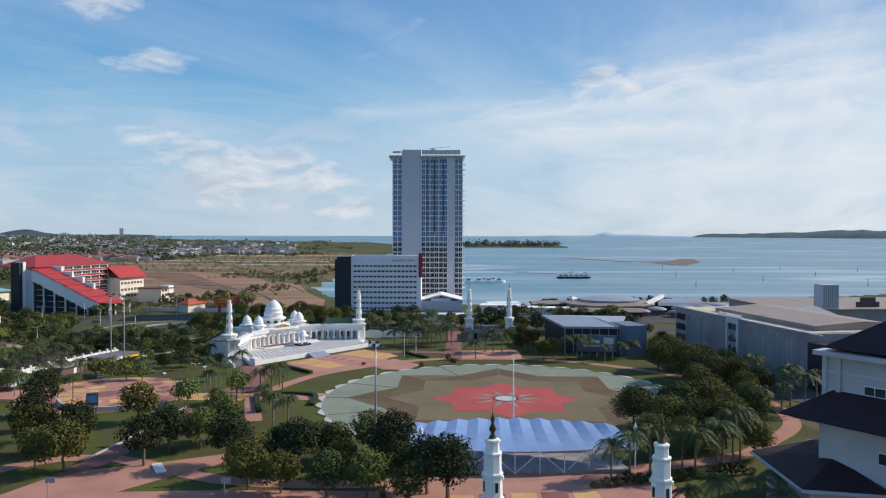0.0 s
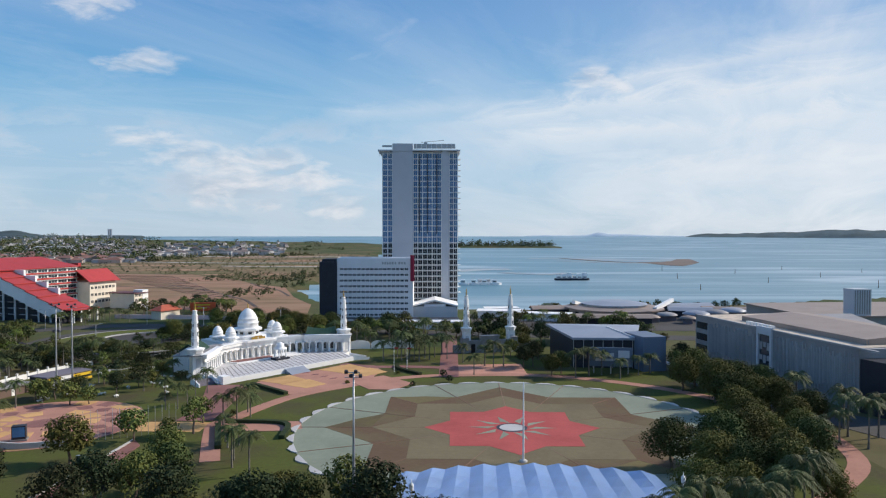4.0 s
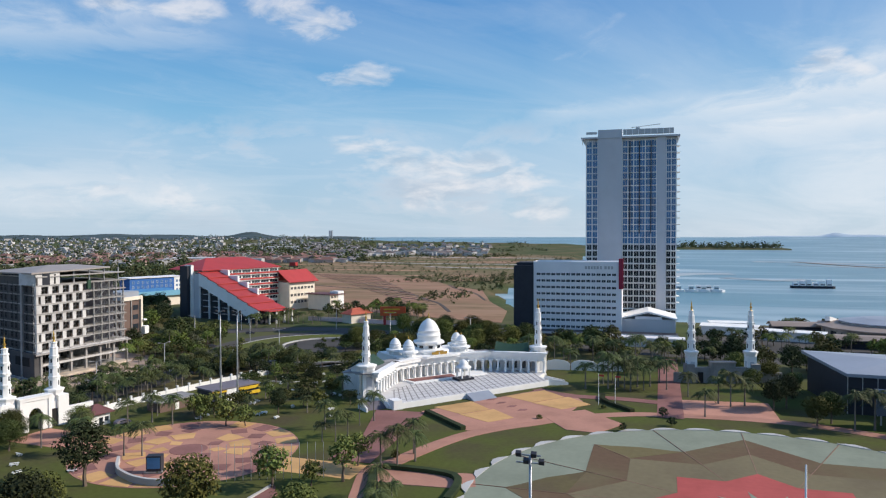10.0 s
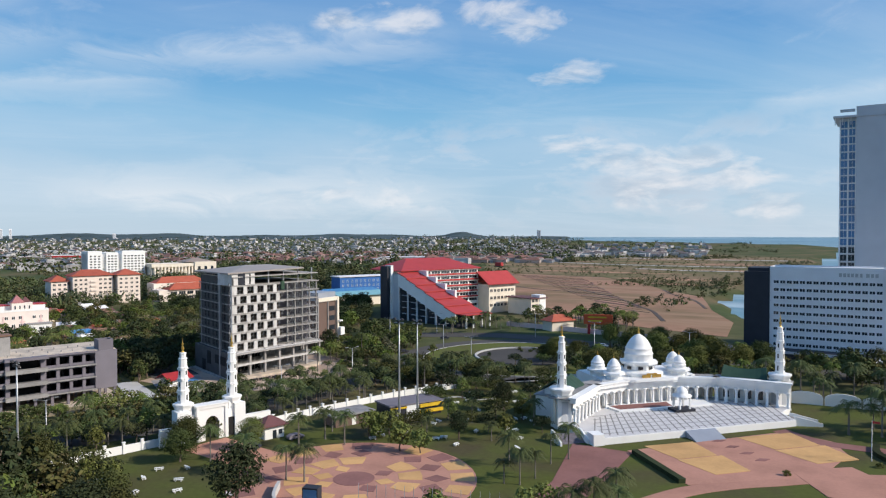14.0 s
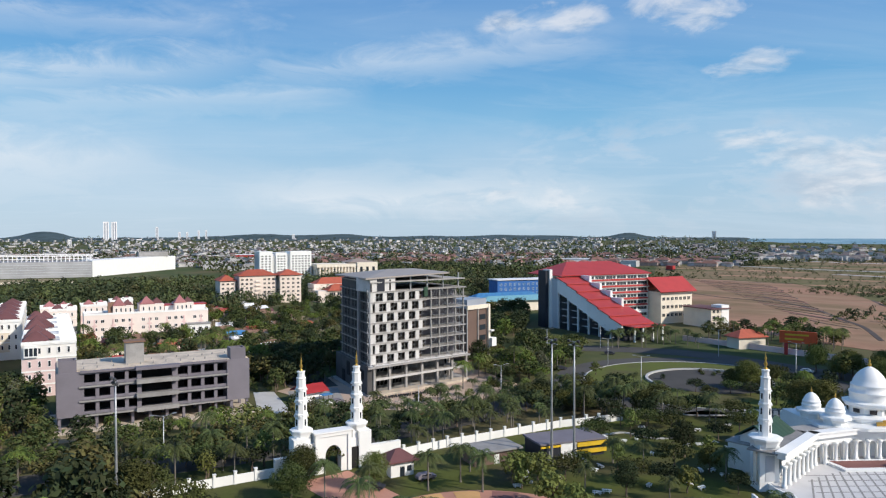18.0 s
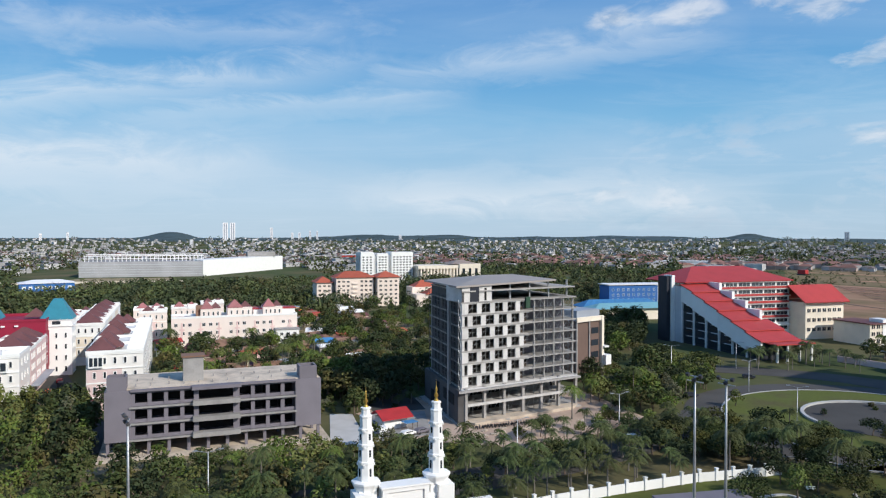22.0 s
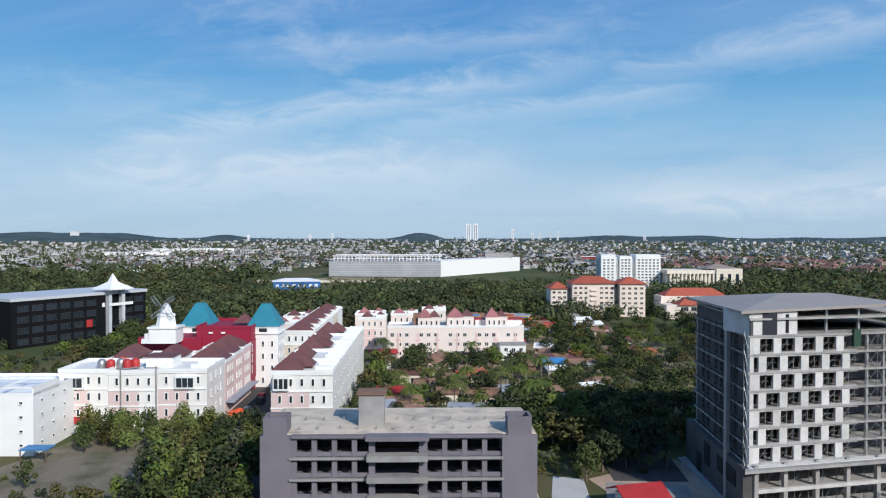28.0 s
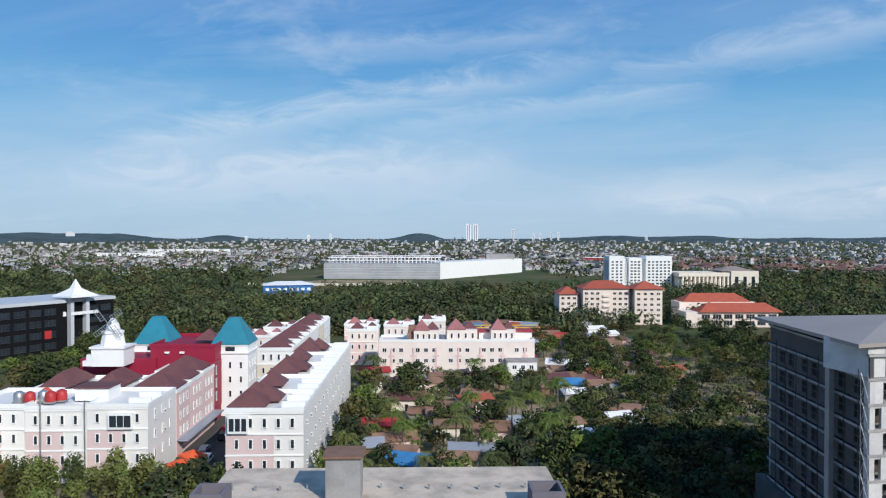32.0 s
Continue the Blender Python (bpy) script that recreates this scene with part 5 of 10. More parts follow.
part("foot", lathe(bmesh.new(), [(0.9, 0), (0.9, 0.5), (0.5, 0.7), (0, 0.7)], 12), "stone", flagpole)
part("pole", lathe(bmesh.new(), [(0.24, 0.6), (0.12, 17.6), (0, 17.7)], 10), "white", flagpole)


def mast(x, y, h, label, heads=4, rz=0):
    t = thing("light_mast", pose(x, y, 0, 0, 0, rz), label, "mast")
    part("pole", lathe(bmesh.new(), [(0.34, 0), (0.2, h * 0.6), (0.14, h), (0, h)], 8), "steel", t)
    bm = bmesh.new()
    box(bm, -1.5, 1.5, -0.08, 0.08, h - 0.9, h - 0.75)
    box(bm, -1.1, 1.1, -0.08, 0.08, h - 0.1, h + 0.05)
    part("crossarm", bm, "steel", t)
    for i in range(heads):
        part("floodlight", boxes((-0.28, 0.28, -0.35, 0.1, -0.25, 0.25)), "darksteel", t, m=pose(-1.2 + 2.4 * i / max(1, heads - 1), -0.15, h - 0.5 if i % 2 else h + 0.2, 25, 0, 0))


mast(-14.4, 151.6, 26.6, "tall galvanised floodlight mast beside the parade ground")
mast(-159, 181, 24.3, "tall galvanised floodlight mast by the fence")
mast(-118, 262, 27, "tall grey twin floodlight mast", 3)
mast(-121, 258, 27.5, "tall grey twin floodlight mast", 3)


def street_lamp(x, y, h, rz):
    t = thing("street_lamp", pose(x, y, 0, 0, 0, rz), "grey double-armed street lamp", "lamp", "street lamps")
    part("pole", lathe(bmesh.new(), [(0.16, 0), (0.09, h), (0, h)], 6), "steel", t)
    for s in (-1, 1):
        bm = bmesh.new()
        beam(bm, (0, 0, h - 0.2), (s * 2.0, 0, h + 0.3), 0.06)
        part("arm", bm, "steel", t)
        part("lamp_head", boxes((s * 2.3 - 0.45, s * 2.3 + 0.45, -0.18, 0.18, h + 0.22, h + 0.38)), "steel", t)


for x, y, h, rz in ((-158, 420, 11, 20), (-180, 372, 10, 70), (-205, 405, 10, 10), (-214, 378, 10, 40), (-120, 398, 12, 0), (-80, 396, 11, 0), (-150, 345, 10, 30), (-172, 300, 10, 75), (-168, 262, 10, 75), (-184, 200, 10, 75), (-193, 160, 10, 70)):
    street_lamp(x, y, h, rz)

bench0 = thing("bench", pose(-113, 262, 0.06), "white concrete park bench on the lawn", "bench", "park benches")
part("seat", boxes((-1.5, 1.5, -0.55, -0.1, 0.40, 0.52)), "white", bench0)
part("tabletop", boxes((-1.5, 1.5, 0.1, 0.75, 0.62, 0.74)), "white", bench0)
for x in (-0.85, 0.85):
    part("leg", boxes((x - 0.12, x + 0.12, -0.5, -0.15, 0, 0.40), (x - 0.12, x + 0.12, 0.25, 0.6, 0, 0.62)), "white", bench0)
bench0.scale = (0.62, 0.62, 0.8)
rb = random.Random(11)
spots = [(-118, 247), (-104, 253), (-100, 262), (-92, 268), (-108, 270), (-97, 278), (-88, 284), (-110, 281), (-101, 289), (-93, 296), (-84, 300), (-120, 285), (-126, 281), (-104, 300), (-112, 307),
         (-138, 205), (-133, 199), (-128, 195), (-140, 196), (-134, 190), (-146, 190), (-120, 192), (-127, 186), (-118, 243), (-85, 255), (-88, 262), (-142, 201), (-118, 199)] + [(rb.uniform(-126, -86), rb.uniform(246, 330)) for _ in range(34)]
for x, y in spots:
    copy_thing(bench0, pose(x, y, 0.06, 0, 0, rb.uniform(0, 180)))
scr = thing("billboard", pose(-65.5, 166, 0, 0, 0, 152), "dark blue-grey scoreboard panel on steel legs", "billboard")
part("panel", boxes((-4, 4, -0.3, 0.3, 2.0, 7.4)), "darkclad", scr)
part("frame", boxes((-4.15, 4.15, -0.36, 0.36, 1.85, 2.05), (-4.15, 4.15, -0.36, 0.36, 7.4, 7.55)), "steel", scr)
for x in (-2.6, 2.6):
    bm = bmesh.new()
    beam(bm, (x, 0, 0), (x, 0, 2), 0.15)
    part("leg", bm, "steel", scr)
for k, (x, y, rz) in enumerate(((-101, 203.5, 20), (-60, 149, 120))):
    t = thing("sign_box", pose(x, y, 0.15, 0, 0, rz), "dark teal box shelter on a plinth" if k == 0 else "flat pale banner board lying on the lawn", "sign")
    if k == 0:
        part("body", boxes((-1.5, 1.5, -1.0, 1.0, 0.4, 3.6)), "darkclad", t)
        part("panel", boxes((-1.3, 1.3, -1.08, -0.98, 1.0, 3.3)), "blue", t)
        part("base", boxes((-1.8, 1.8, -1.3, 1.3, 0, 0.4)), "concrete", t)
    else:
        part("board", boxes((-3, 3, -1, 1, 0, 0.35)), "white", t)
adv = thing("billboard", pose(62, 284, 0, 0, 0, -10), "blue printed billboard on posts in front of the hall", "billboard")
part("panel", boxes((-7.5, 7.5, -0.25, 0.25, 2.6, 9.4)), "slate", adv)
part("print", boxes((-5.5, 1.0, -0.30, -0.2, 6.2, 7.4), (-5.5, 3.5, -0.30, -0.2, 4.6, 5.4), (2.5, 6.4, -0.30, -0.2, 5.8, 8.4)), "palegrey", adv, "pale printed bars")
for x in (-6, 0, 6):
    part("leg", boxes((x - 0.2, x + 0.2, -0.2, 0.2, 0, 2.6)), "steel", adv)
for i in range(16):
    p = thing("flag_staff", pose(-88 + 1.6 * i * 0.93, 201 + 1.6 * i * 0.37, 0.1), "thin bare steel flag staff", "pole", "flag staffs")
    part("staff", lathe(bmesh.new(), [(0.06, 0), (0.04, 7.4), (0, 7.5)], 5), "steel", p)

# ---------------------------------------------------------------- buildings: shared pieces
def win(name, w, h, pane="glass", rim="white", mull=0, deep=0.22, bar=False):
    """A window: pane set behind a sill, lintel and jambs; local -y is outwards."""
    bm = bmesh.new()
    box(bm, -w / 2, w / 2, -0.05, 0.04, 0, h, 0)
    box(bm, -w / 2 - 0.1, w / 2 + 0.1, -deep, 0.03, -0.12, 0.0, 1)
    box(bm, -w / 2 - 0.1, w / 2 + 0.1, -deep * 0.7, 0.03, h, h + 0.12, 1)
    for i in range(mull):
        x = -w / 2 + w * (i + 1) / (mull + 1)
        box(bm, x - 0.05, x + 0.05, -0.1, 0.03, 0, h, 1)
    if bar:
        for x in (-w / 2, w / 2):
            box(bm, x - 0.07, x + 0.07, -deep * 0.7, 0.03, 0, h, 1)
    return mesh_of(name, bm, pane, rim)


def grid(parent, name, me, f, xs, zs, skip=None):
    for j, z in enumerate(zs):
        for i, x in enumerate(xs):
            if skip and skip(i, j):
                continue
            part(name, me, None, parent, m=f @ Matrix.Translation((x, 0, z)))


def side(p0, p1, z=0.0):
    """Frame of a wall from p0 to p1 with its outside to the right of the way."""
    return pose(p0[0], p0[1], z, 0, 0, math.degrees(math.atan2(p1[1] - p0[1], p1[0] - p0[0])))


def span(a, b, n):
    return [a + (b - a) * (i + 0.5) / n for i in range(n)]


def parapet(parent, x0, x1, y0, y1, z, h=0.9, t=0.25, m="white", name="parapet"):
    part(name, boxes((x0, x1, y0, y0 + t, z, z + h), (x0, x1, y1 - t, y1, z, z + h), (x0, x0 + t, y0 + t, y1 - t, z, z + h), (x1 - t, x1, y0 + t, y1 - t, z, z + h)), m, parent)


# ---------------------------------------------------------------- tall residential tower
tower = thing("tower", pose(-10, 452, 0), "tall pale grey residential tower with blue glass windows", "tower")
part("body", boxes((-22, 22.5, 1.2, 26, 0, 98.5)), "palegrey", tower)
part("core_wall", boxes((-16, -4, -1.2, 8, 0, 103)), "palegrey", tower, "blank pale grey core wall")
part("pier", boxes((13, 17.3, -0.6, 6, 0, 98.8)), "palegrey", tower, "plain vertical pier")
part("top_slab", boxes((-24.5, 24, -1.6, 27, 98.6, 99.4)), "palegrey", tower, "overhanging roof slab")
part("crown_screen", boxes((-3.5, 21, 0, 0.4, 100.2, 103.0)), "steel", tower, "open steel crown screen")
part("crown_screen", boxes((-22, -16.5, 0, 0.4, 101, 102.2)), "steel", tower, "open steel crown screen")
for x in [-23.8, -21, -18] + [-2 + 3 * i for i in range(8)]:
    part("crown_post", boxes((x - 0.15, x + 0.15, -1.2, -0.9, 95.5 if x < -16 else 99.4, 98.6 if x < -16 else 102.6)), "white", tower)
up_win = win("window", 2.3, 2.75, "blueglass", "white", 1, 0.35)
low_win = win("window", 2.3, 2.5, "glass", "white", 1, 0.35)
F0 = pose(0, 1.2, 0)
zs = [5.4 + 3.3 * i for i in range(28)]
for xa, xb, n in ((-22, -16, 2), (-4, 13, 6), (17.3, 22.5, 2)):
    grid(tower, "window", low_win, F0, span(xa, xb, n), zs[:12])
    grid(tower, "window", up_win, F0, span(xa, xb, n), zs[12:])
    for i, z in enumerate(zs):
        part("balcony", boxes((xa, xb, -0.2 if i < 12 else 0.85, 1.2, z - (0.5 if i < 12 else 0.38), z - 0.22)), "white", tower)
for x in [-19, -1.17, 1.67, 7.33, 19.9] + [-22, -16.2, -3.8, 12.8, 17.5, 22.3]:
    part("mullion", boxes((x - 0.22, x + 0.22, 0.55, 1.2, 4, 98)), "white", tower, "white vertical mullion")
for x in (-0.2, 4.5, 10.1):
    part("fin", boxes((x - 0.2, x + 0.2, 0.4, 1.2, 50, 97)), "darkclad", tower, "dark vertical strip")
for i, z in enumerate(zs[3:]):
    part("end_balcony", boxes((22.5, 24.2, 2, 8, z - 0.5, z - 0.2)), "white", tower)
crane = thing("roof_crane", pose(-6.5, 456, 103), "small cleaning crane on the tower roof", "crane")
part("base", boxes((-1, 1, -1, 1, 0, 1.2)), "steel", crane)
bm = bmesh.new()
beam(bm, (-3, 0, 1.3), (11, 0, 2.6), 0.18)
part("jib", bm, "steel", crane)

# ---------------------------------------------------------------- hotel slab in front of it
hotel = thing("hotel", pose(-64, 420, 0), "nine-storey pale hotel slab with ribbon windows and a dark end bay", "hotel")
part("body", boxes((9.6, 51, 0, 20, 0, 36.2)), "hotelwhite", hotel)
part("dark_bay", boxes((0, 9.6, -0.4, 20, 0, 34.6), (1, 9, 2, 16, 34.6, 36)), "darkclad", hotel, "dark clad end bay")
part("red_fin", boxes((49.6, 51.6, -0.8, 3, 24, 38.2)), "maroon", hotel, "dark red vertical fin")
parapet(hotel, 9.6, 49.6, 0.02, 20, 36.2, 0.5, 0.3, "hotelwhite")
hw = win("window", 1.75, 1.1, "glass", "hotelwhite", 1, 0.16)
grid(hotel, "window", hw, pose(0, 0, 0), span(10.8, 48.6, 16), [5.1 + 3.12 * i for i in range(9)])
for i in range(9):
    part("sill_band", boxes((10.4, 48.8, -0.14, 0, 4.7 + 3.12 * i, 4.92 + 3.12 * i)), "hotelwhite", hotel)
for x, w in ((34, 1.0), (35.4, 1.0), (36.8, 0.8), (38, 1.0), (39.4, 1.0), (41, 0.8), (43, 1.1), (44.6, 0.9), (46, 1.0)):
    part("sign_bar", boxes((x, x + w, -0.2, 0, 33.2, 34.6)), "steel", hotel, "plain metal sign bar")
podium = thing("hotel_podium", pose(-64, 410, 0), "low dark podium and porch along the hotel", "building")
part("wall", boxes((0, 76, 0, 10, 0, 4.2)), "darkclad", podium)
part("band", boxes((0, 76, -0.2, 0.1, 3.4, 4.4)), "palegrey", podium)
part("porch", boxes((46, 78, -8, -0.3, 0, 3.4), (45.5, 78.5, -8.4, -0.3, 3.4, 4.0)), "hotelwhite", podium)
ball = thing("banquet_hall", pose(-1, 425, 0), "grey hall with a white gabled roof beside the hotel", "building")
part("wall", boxes((-12, 12, 0, 22, 0, 9.6)), "palegrey", ball)
bm = bmesh.new()
prism(bm, [(-13, 9.5), (0, 12.6), (13, 9.5), (13, 10.2), (0, 13.4), (-13, 10.2)], -0.8, 23)
bmesh.ops.rotate(bm, verts=bm.verts, matrix=Matrix(((1, 0, 0), (0, 0, -1), (0, 1, 0))))
bmesh.ops.translate(bm, verts=bm.verts, vec=(0, 22.2, 0))
part("roof", bm, "white", ball)
part("gable", boxes((-6, 6, -0.2, 0, 9.6, 11)), "hotelwhite", ball)

# ---------------------------------------------------------------- mall with ribbed grey wall, and its neighbours
mall = thing("mall", None, "long grey ribbed shopping mall with a tan metal roof", "mall")
mp = [(103, 313), (118, 229), (144, 232), (168, 318)]
part("wall", slab(mp, 0, 17.6), "mallgrey", mall)
fm = side(mp[0], mp[1])
Lm = math.hypot(mp[1][0] - mp[0][0], mp[1][1] - mp[0][1])
rib = mesh_of("rib", boxes((-0.16, 0.16, -0.26, 0, 0, 11)), "sitegrey")
rr = random.Random(3)
for i in range(110):
    x = 9 + i * (Lm - 10) / 110
    if 40 < x < 48:
        continue
    part("rib", rib, None, mall, m=fm @ pose(x, 0, 3 + 2.5 * rr.random()))
part("entry_frame", boxes((40, 41, -0.8, 0, 0, 18.6), (47, 48, -0.8, 0, 0, 18.6), (41, 47, -0.8, 0, 16, 18.6)), "palegrey", mall, m=fm)
for i in range(8):
    part("roof_vent", boxes((30 + 1.9 * i, 31.2 + 1.9 * i, 2, 3.2, 17.6, 18.9)), "white", mall, m=fm)
part("entry_glass", boxes((41, 47, -0.2, 0.1, 1, 16)), "glass", mall, m=fm)
for k in range(9):
    part("entry_panel", boxes((41.2 + 1.9 * (k % 3), 42.6 + 1.9 * (k % 3), -0.35, -0.2, 2 + 4.4 * (k // 3) + 0.9 * (k % 2), 4.6 + 4.4 * (k // 3))), "sitegrey", mall, m=fm)
part("roof_edge", boxes((0, 92, -0.3, 0.6, 17.6, 18.1)), "sitegrey", mall, m=fm)
part("flat_deck", boxes((1, 84, 0.7, 34, 17.55, 17.75)), "roofconc", mall, "pale flat roof deck", m=fm)
for i in range(3):
    part("corner_window", boxes((0.8, 8.5, -0.12, 0.1, 4 + 4.4 * i, 6.6 + 4.4 * i)), "glass", mall, m=fm)
bm = bmesh.new()
prism(bm, [(7, 0), (7, 1.8), (26, 3.0), (34, 2.4), (34, 0)], 20, 80)
bmesh.ops.rotate(bm, verts=bm.verts, matrix=Matrix(((0, 0, 1), (1, 0, 0), (0, 1, 0))))
part("roof", bm, "tan", mall, "tan metal roof", m=fm @ pose(0, 0, 17.6))
part("roof_side", boxes((35, 80, 7.6, 8.0, 17.6, 19.3)), "slate", mall, "dull blue panel below the roof", m=fm)
part("dark_end", slab([(118.2, 228.8), (144, 231.8), (150, 224), (121.5, 219)], 0, 15), "darkclad", mall, "dark rear annex")
m2 = thing("mall_annex", pose(154, 340, 0, 0, 0, 4), "large pale exhibition block behind the mall", "building")
part("wall", boxes((12, 110, 0, 60, 0, 13)), "mallgrey", m2)
part("roof", boxes((11, 111, -1, 61, 13, 13.8)), "tan", m2)
part("plant_room", boxes((30, 38, 0.5, 8, 13.8, 25.5)), "palegrey", m2, "tall louvred plant room")
for i in range(7):
    part("louvre", boxes((30.3 + 1.1 * i, 30.7 + 1.1 * i, 0.35, 0.5, 14.5, 25)), "mallgrey", m2)
part("roof_sign", boxes((52, 64, 8, 8.4, 13.8, 16.4), (54, 62, 8, 8.4, 16.4, 18.6)), "darksteel", m2)
hall = thing("black_hall", None, "dark hall with a folded blue-grey metal roof", "hall")
hp = [(47, 326), (51, 296), (73, 294), (82, 322)]
part("wall", slab(hp, 0, 10.6), "darkclad", hall)
bm = bmesh.new()
v = [bm.verts.new(p) for p in ((45.5, 328, 12.4), (50.4, 294.6, 11.4), (73.6, 293, 11.4), (83.5, 323.5, 12.4), (66, 308, 13.6))]
for q in ((0, 1, 4), (1, 2, 4), (2, 3, 4), (3, 0, 4)):
    bm.faces.new([v[i] for i in q])
bm.normal_update()
bmesh.ops.solidify(bm, geom=bm.faces[:], thickness=0.9)
part("roof", bm, "steelroof", hall, "folded blue-grey metal roof")
bm = bmesh.new()
beam(bm, (66, 308, 13.75), (73, 293.2, 11.7), 0.22)
part("roof_ridge", bm, "white", hall)
for i in range(7):
    fw = side(hp[1], hp[2])
    part("bay_post", boxes((i * 3.6 - 0.1, i * 3.6 + 0.1, -0.25, 0, 0, 10.6)), "steel", hall, m=fw)
part("glass_band", boxes((0, 22, -0.15, 0, 6.2, 7.4), (0, 22, -0.15, 0, 2.5, 4.8)), "glass", hall, m=side(hp[1], hp[2]))
part("blue_tower", boxes((0, 9, -5, 10, 0, 12.6)), "slate", hall, "plain slate-blue stair tower", m=pose(73.5, 292, 0, 0, 0, 12))

# ---------------------------------------------------------------- white offices with dark red hipped roofs
off = thing("white_office", pose(67.5, 125, 0, 0, 0, -56.6), "white office building with stacked dark red hipped roofs", "building")
part("upper_wall", boxes((0, 30, 0, 26, 16, 29)), "officewhite", off)
part("upper_ledge", boxes((-1.4, 31.4, -1.4, 27.4, 28.7, 29.5)), "officewhite", off)
for rw in ((0.2, 32, -0.6, 28, 30.3, 40), (-4.6, 26, -6.4, 8, 18.4, 23.4)):
    bm = bmesh.new()
    hip(bm, *rw)
    part("roof", bm, "darktile", off, "dark red hipped tile roof")
part("ledge", boxes((-3.2, 26.4, -4.9, 4, 17.6, 18.2)), "officewhite", off)
part("middle_wall", boxes((0.5, 28, -2.4, 24, 0, 17.6)), "officewhite", off)
lowp = [(-13.0, -1.4), (3.8, -13.2), (13.0, -4.0), (2, 12), (-5, 22), (-10.5, 17)]
part("low_wall", slab([(-10.5, -0.4), (3.4, -10.2), (10, -2.8), (2, 10), (-5, 19), (-8.5, 15)], 0, 8.2), "officewhite", off)
bm = bmesh.new()
v = [bm.verts.new((x, y, 8.6)) for x, y in lowp] + [bm.verts.new(p) for p in ((-5.0, 6.0, 11.4), (2.8, -1.5, 11.6))]
for q in ((0, 1, 7, 6), (1, 2, 7), (2, 3, 7), (3, 4, 6, 7), (4, 5, 6), (5, 0, 6)):
    bm.faces.new([v[i] for i in q])
bm.normal_update()
bmesh.ops.solidify(bm, geom=bm.faces[:], thickness=0.3)
part("roof", bm, "darktile", off, "low dark red tile roof")
part("gutter", slab([(x * 1.03, y * 1.03) for x, y in lowp], 8.0, 8.45), "officewhite", off)
ow = win("window", 3.2, 1.8, "glass", "white", 1, 0.3)
grid(off, "window", ow, pose(0, 0, 0), [8.5, 15, 22], [22.5])
grid(off, "window", ow, pose(0, -2.4, 0), [12, 18, 24], [12.5, 5])
for j in range(3):
    part("wall_line", boxes((0, 30, -0.12, 0, 19.4 + 3.2 * j, 19.7 + 3.2 * j)), "palegrey", off)
for x in (-0.2, 2.2):
    part("pilaster", boxes((x, x + 0.8, -0.4, 0, 16, 28.7)), "officewhite", off)

# ---------------------------------------------------------------- ferry terminal roofs on the shore
ferry = thing("ferry_terminal", None, "low sprawling ferry terminal with pale curved metal roofs", "terminal")
rf = random.Random(8)
for x, y, w, d, h, rz in ((98, 424, 40, 9, 5, -3), (156, 474, 30, 14, 6, 12), (152, 456, 24, 9, 5.5, -14), (70, 470, 22, 9, 5, 5), (176, 462, 26, 9, 5, -15)):
    part("hall", boxes((-w / 2, w / 2, -d / 2, d / 2, 0, h * 0.7)), "darkclad", ferry, m=pose(x, y, 0, 0, 0, rz))
    bm = bmesh.new()
    prism(bm, [(-d / 2 - 1, h * 0.7), (-d / 4, h * 0.95), (0, h * 1.05), (d / 4, h * 0.95), (d / 2 + 1, h * 0.7), (d / 2 + 1, h * 0.7 + 0.3), (d / 4, h + 0.3), (0, h * 1.05 + 0.4), (-d / 4, h + 0.3), (-d / 2 - 1, h * 0.7 + 0.3)], -w / 2 - 1, w / 2 + 1)
    bmesh.ops.rotate(bm, verts=bm.verts, matrix=Matrix(((0, 0, 1), (1, 0, 0), (0, 1, 0))))
    part("roof", bm, ("tan", "steelroof", "mallgrey")[rf.randrange(3)], ferry, m=pose(x, y, 0, 0, 0, rz))
pav = thing("terminal_pavilion", pose(108, 462, 0), "broad ferry pavilion with a stepped grey polygonal roof", "terminal")
part("wall", lathe(bmesh.new(), [(27, 0), (27, 5.0), (0, 5.0)], 12, smooth=False), "mallgrey", pav)
for k in range(24):
    part("opening", boxes((-2.0, 2.0, -0.2, 0.2, 1.2, 3.6)), "glass", pav, m=pose(0, 0, 0, 0, 0, 15 * k + 7.5 * (k % 2)) @ pose(0, -26.4, 0))
part("eave", lathe(bmesh.new(), [(30, 5.0), (30, 5.6), (20, 6.6), (0, 6.6)], 12, smooth=False), "tan", pav, "tan outer roof skirt")
part("clerestory", lathe(bmesh.new(), [(19, 6.5), (19, 7.4), (0, 7.4)], 12, smooth=False), "palegrey", pav)
part("roof", lathe(bmesh.new(), [(20, 7.4), (20, 7.8), (9, 9.4), (0, 9.8)], 12, smooth=False), "steelroof", pav, "pale blue-grey upper roof")
for a_, b_, zz in (((128, 446), (146, 470), 9.0), ((92, 484), (84, 466), 8.0)):
    gw = thing("gangway_roof", None, "white slanting covered gangway of the terminal", "gangway")
    bm = bmesh.new()
    beam(bm, (*a_, zz - 3.2), (*b_, zz), 1.5)
    part("roof", bm, "white", gw)
    for q in (0.2, 0.8):
        px_, py_ = a_[0] + (b_[0] - a_[0]) * q, a_[1] + (b_[1] - a_[1]) * q
        part("post", boxes((px_ - 0.2, px_ + 0.2, py_ - 0.2, py_ + 0.2, 0, zz - 3.4 + 2.6 * q)), "steel", gw)
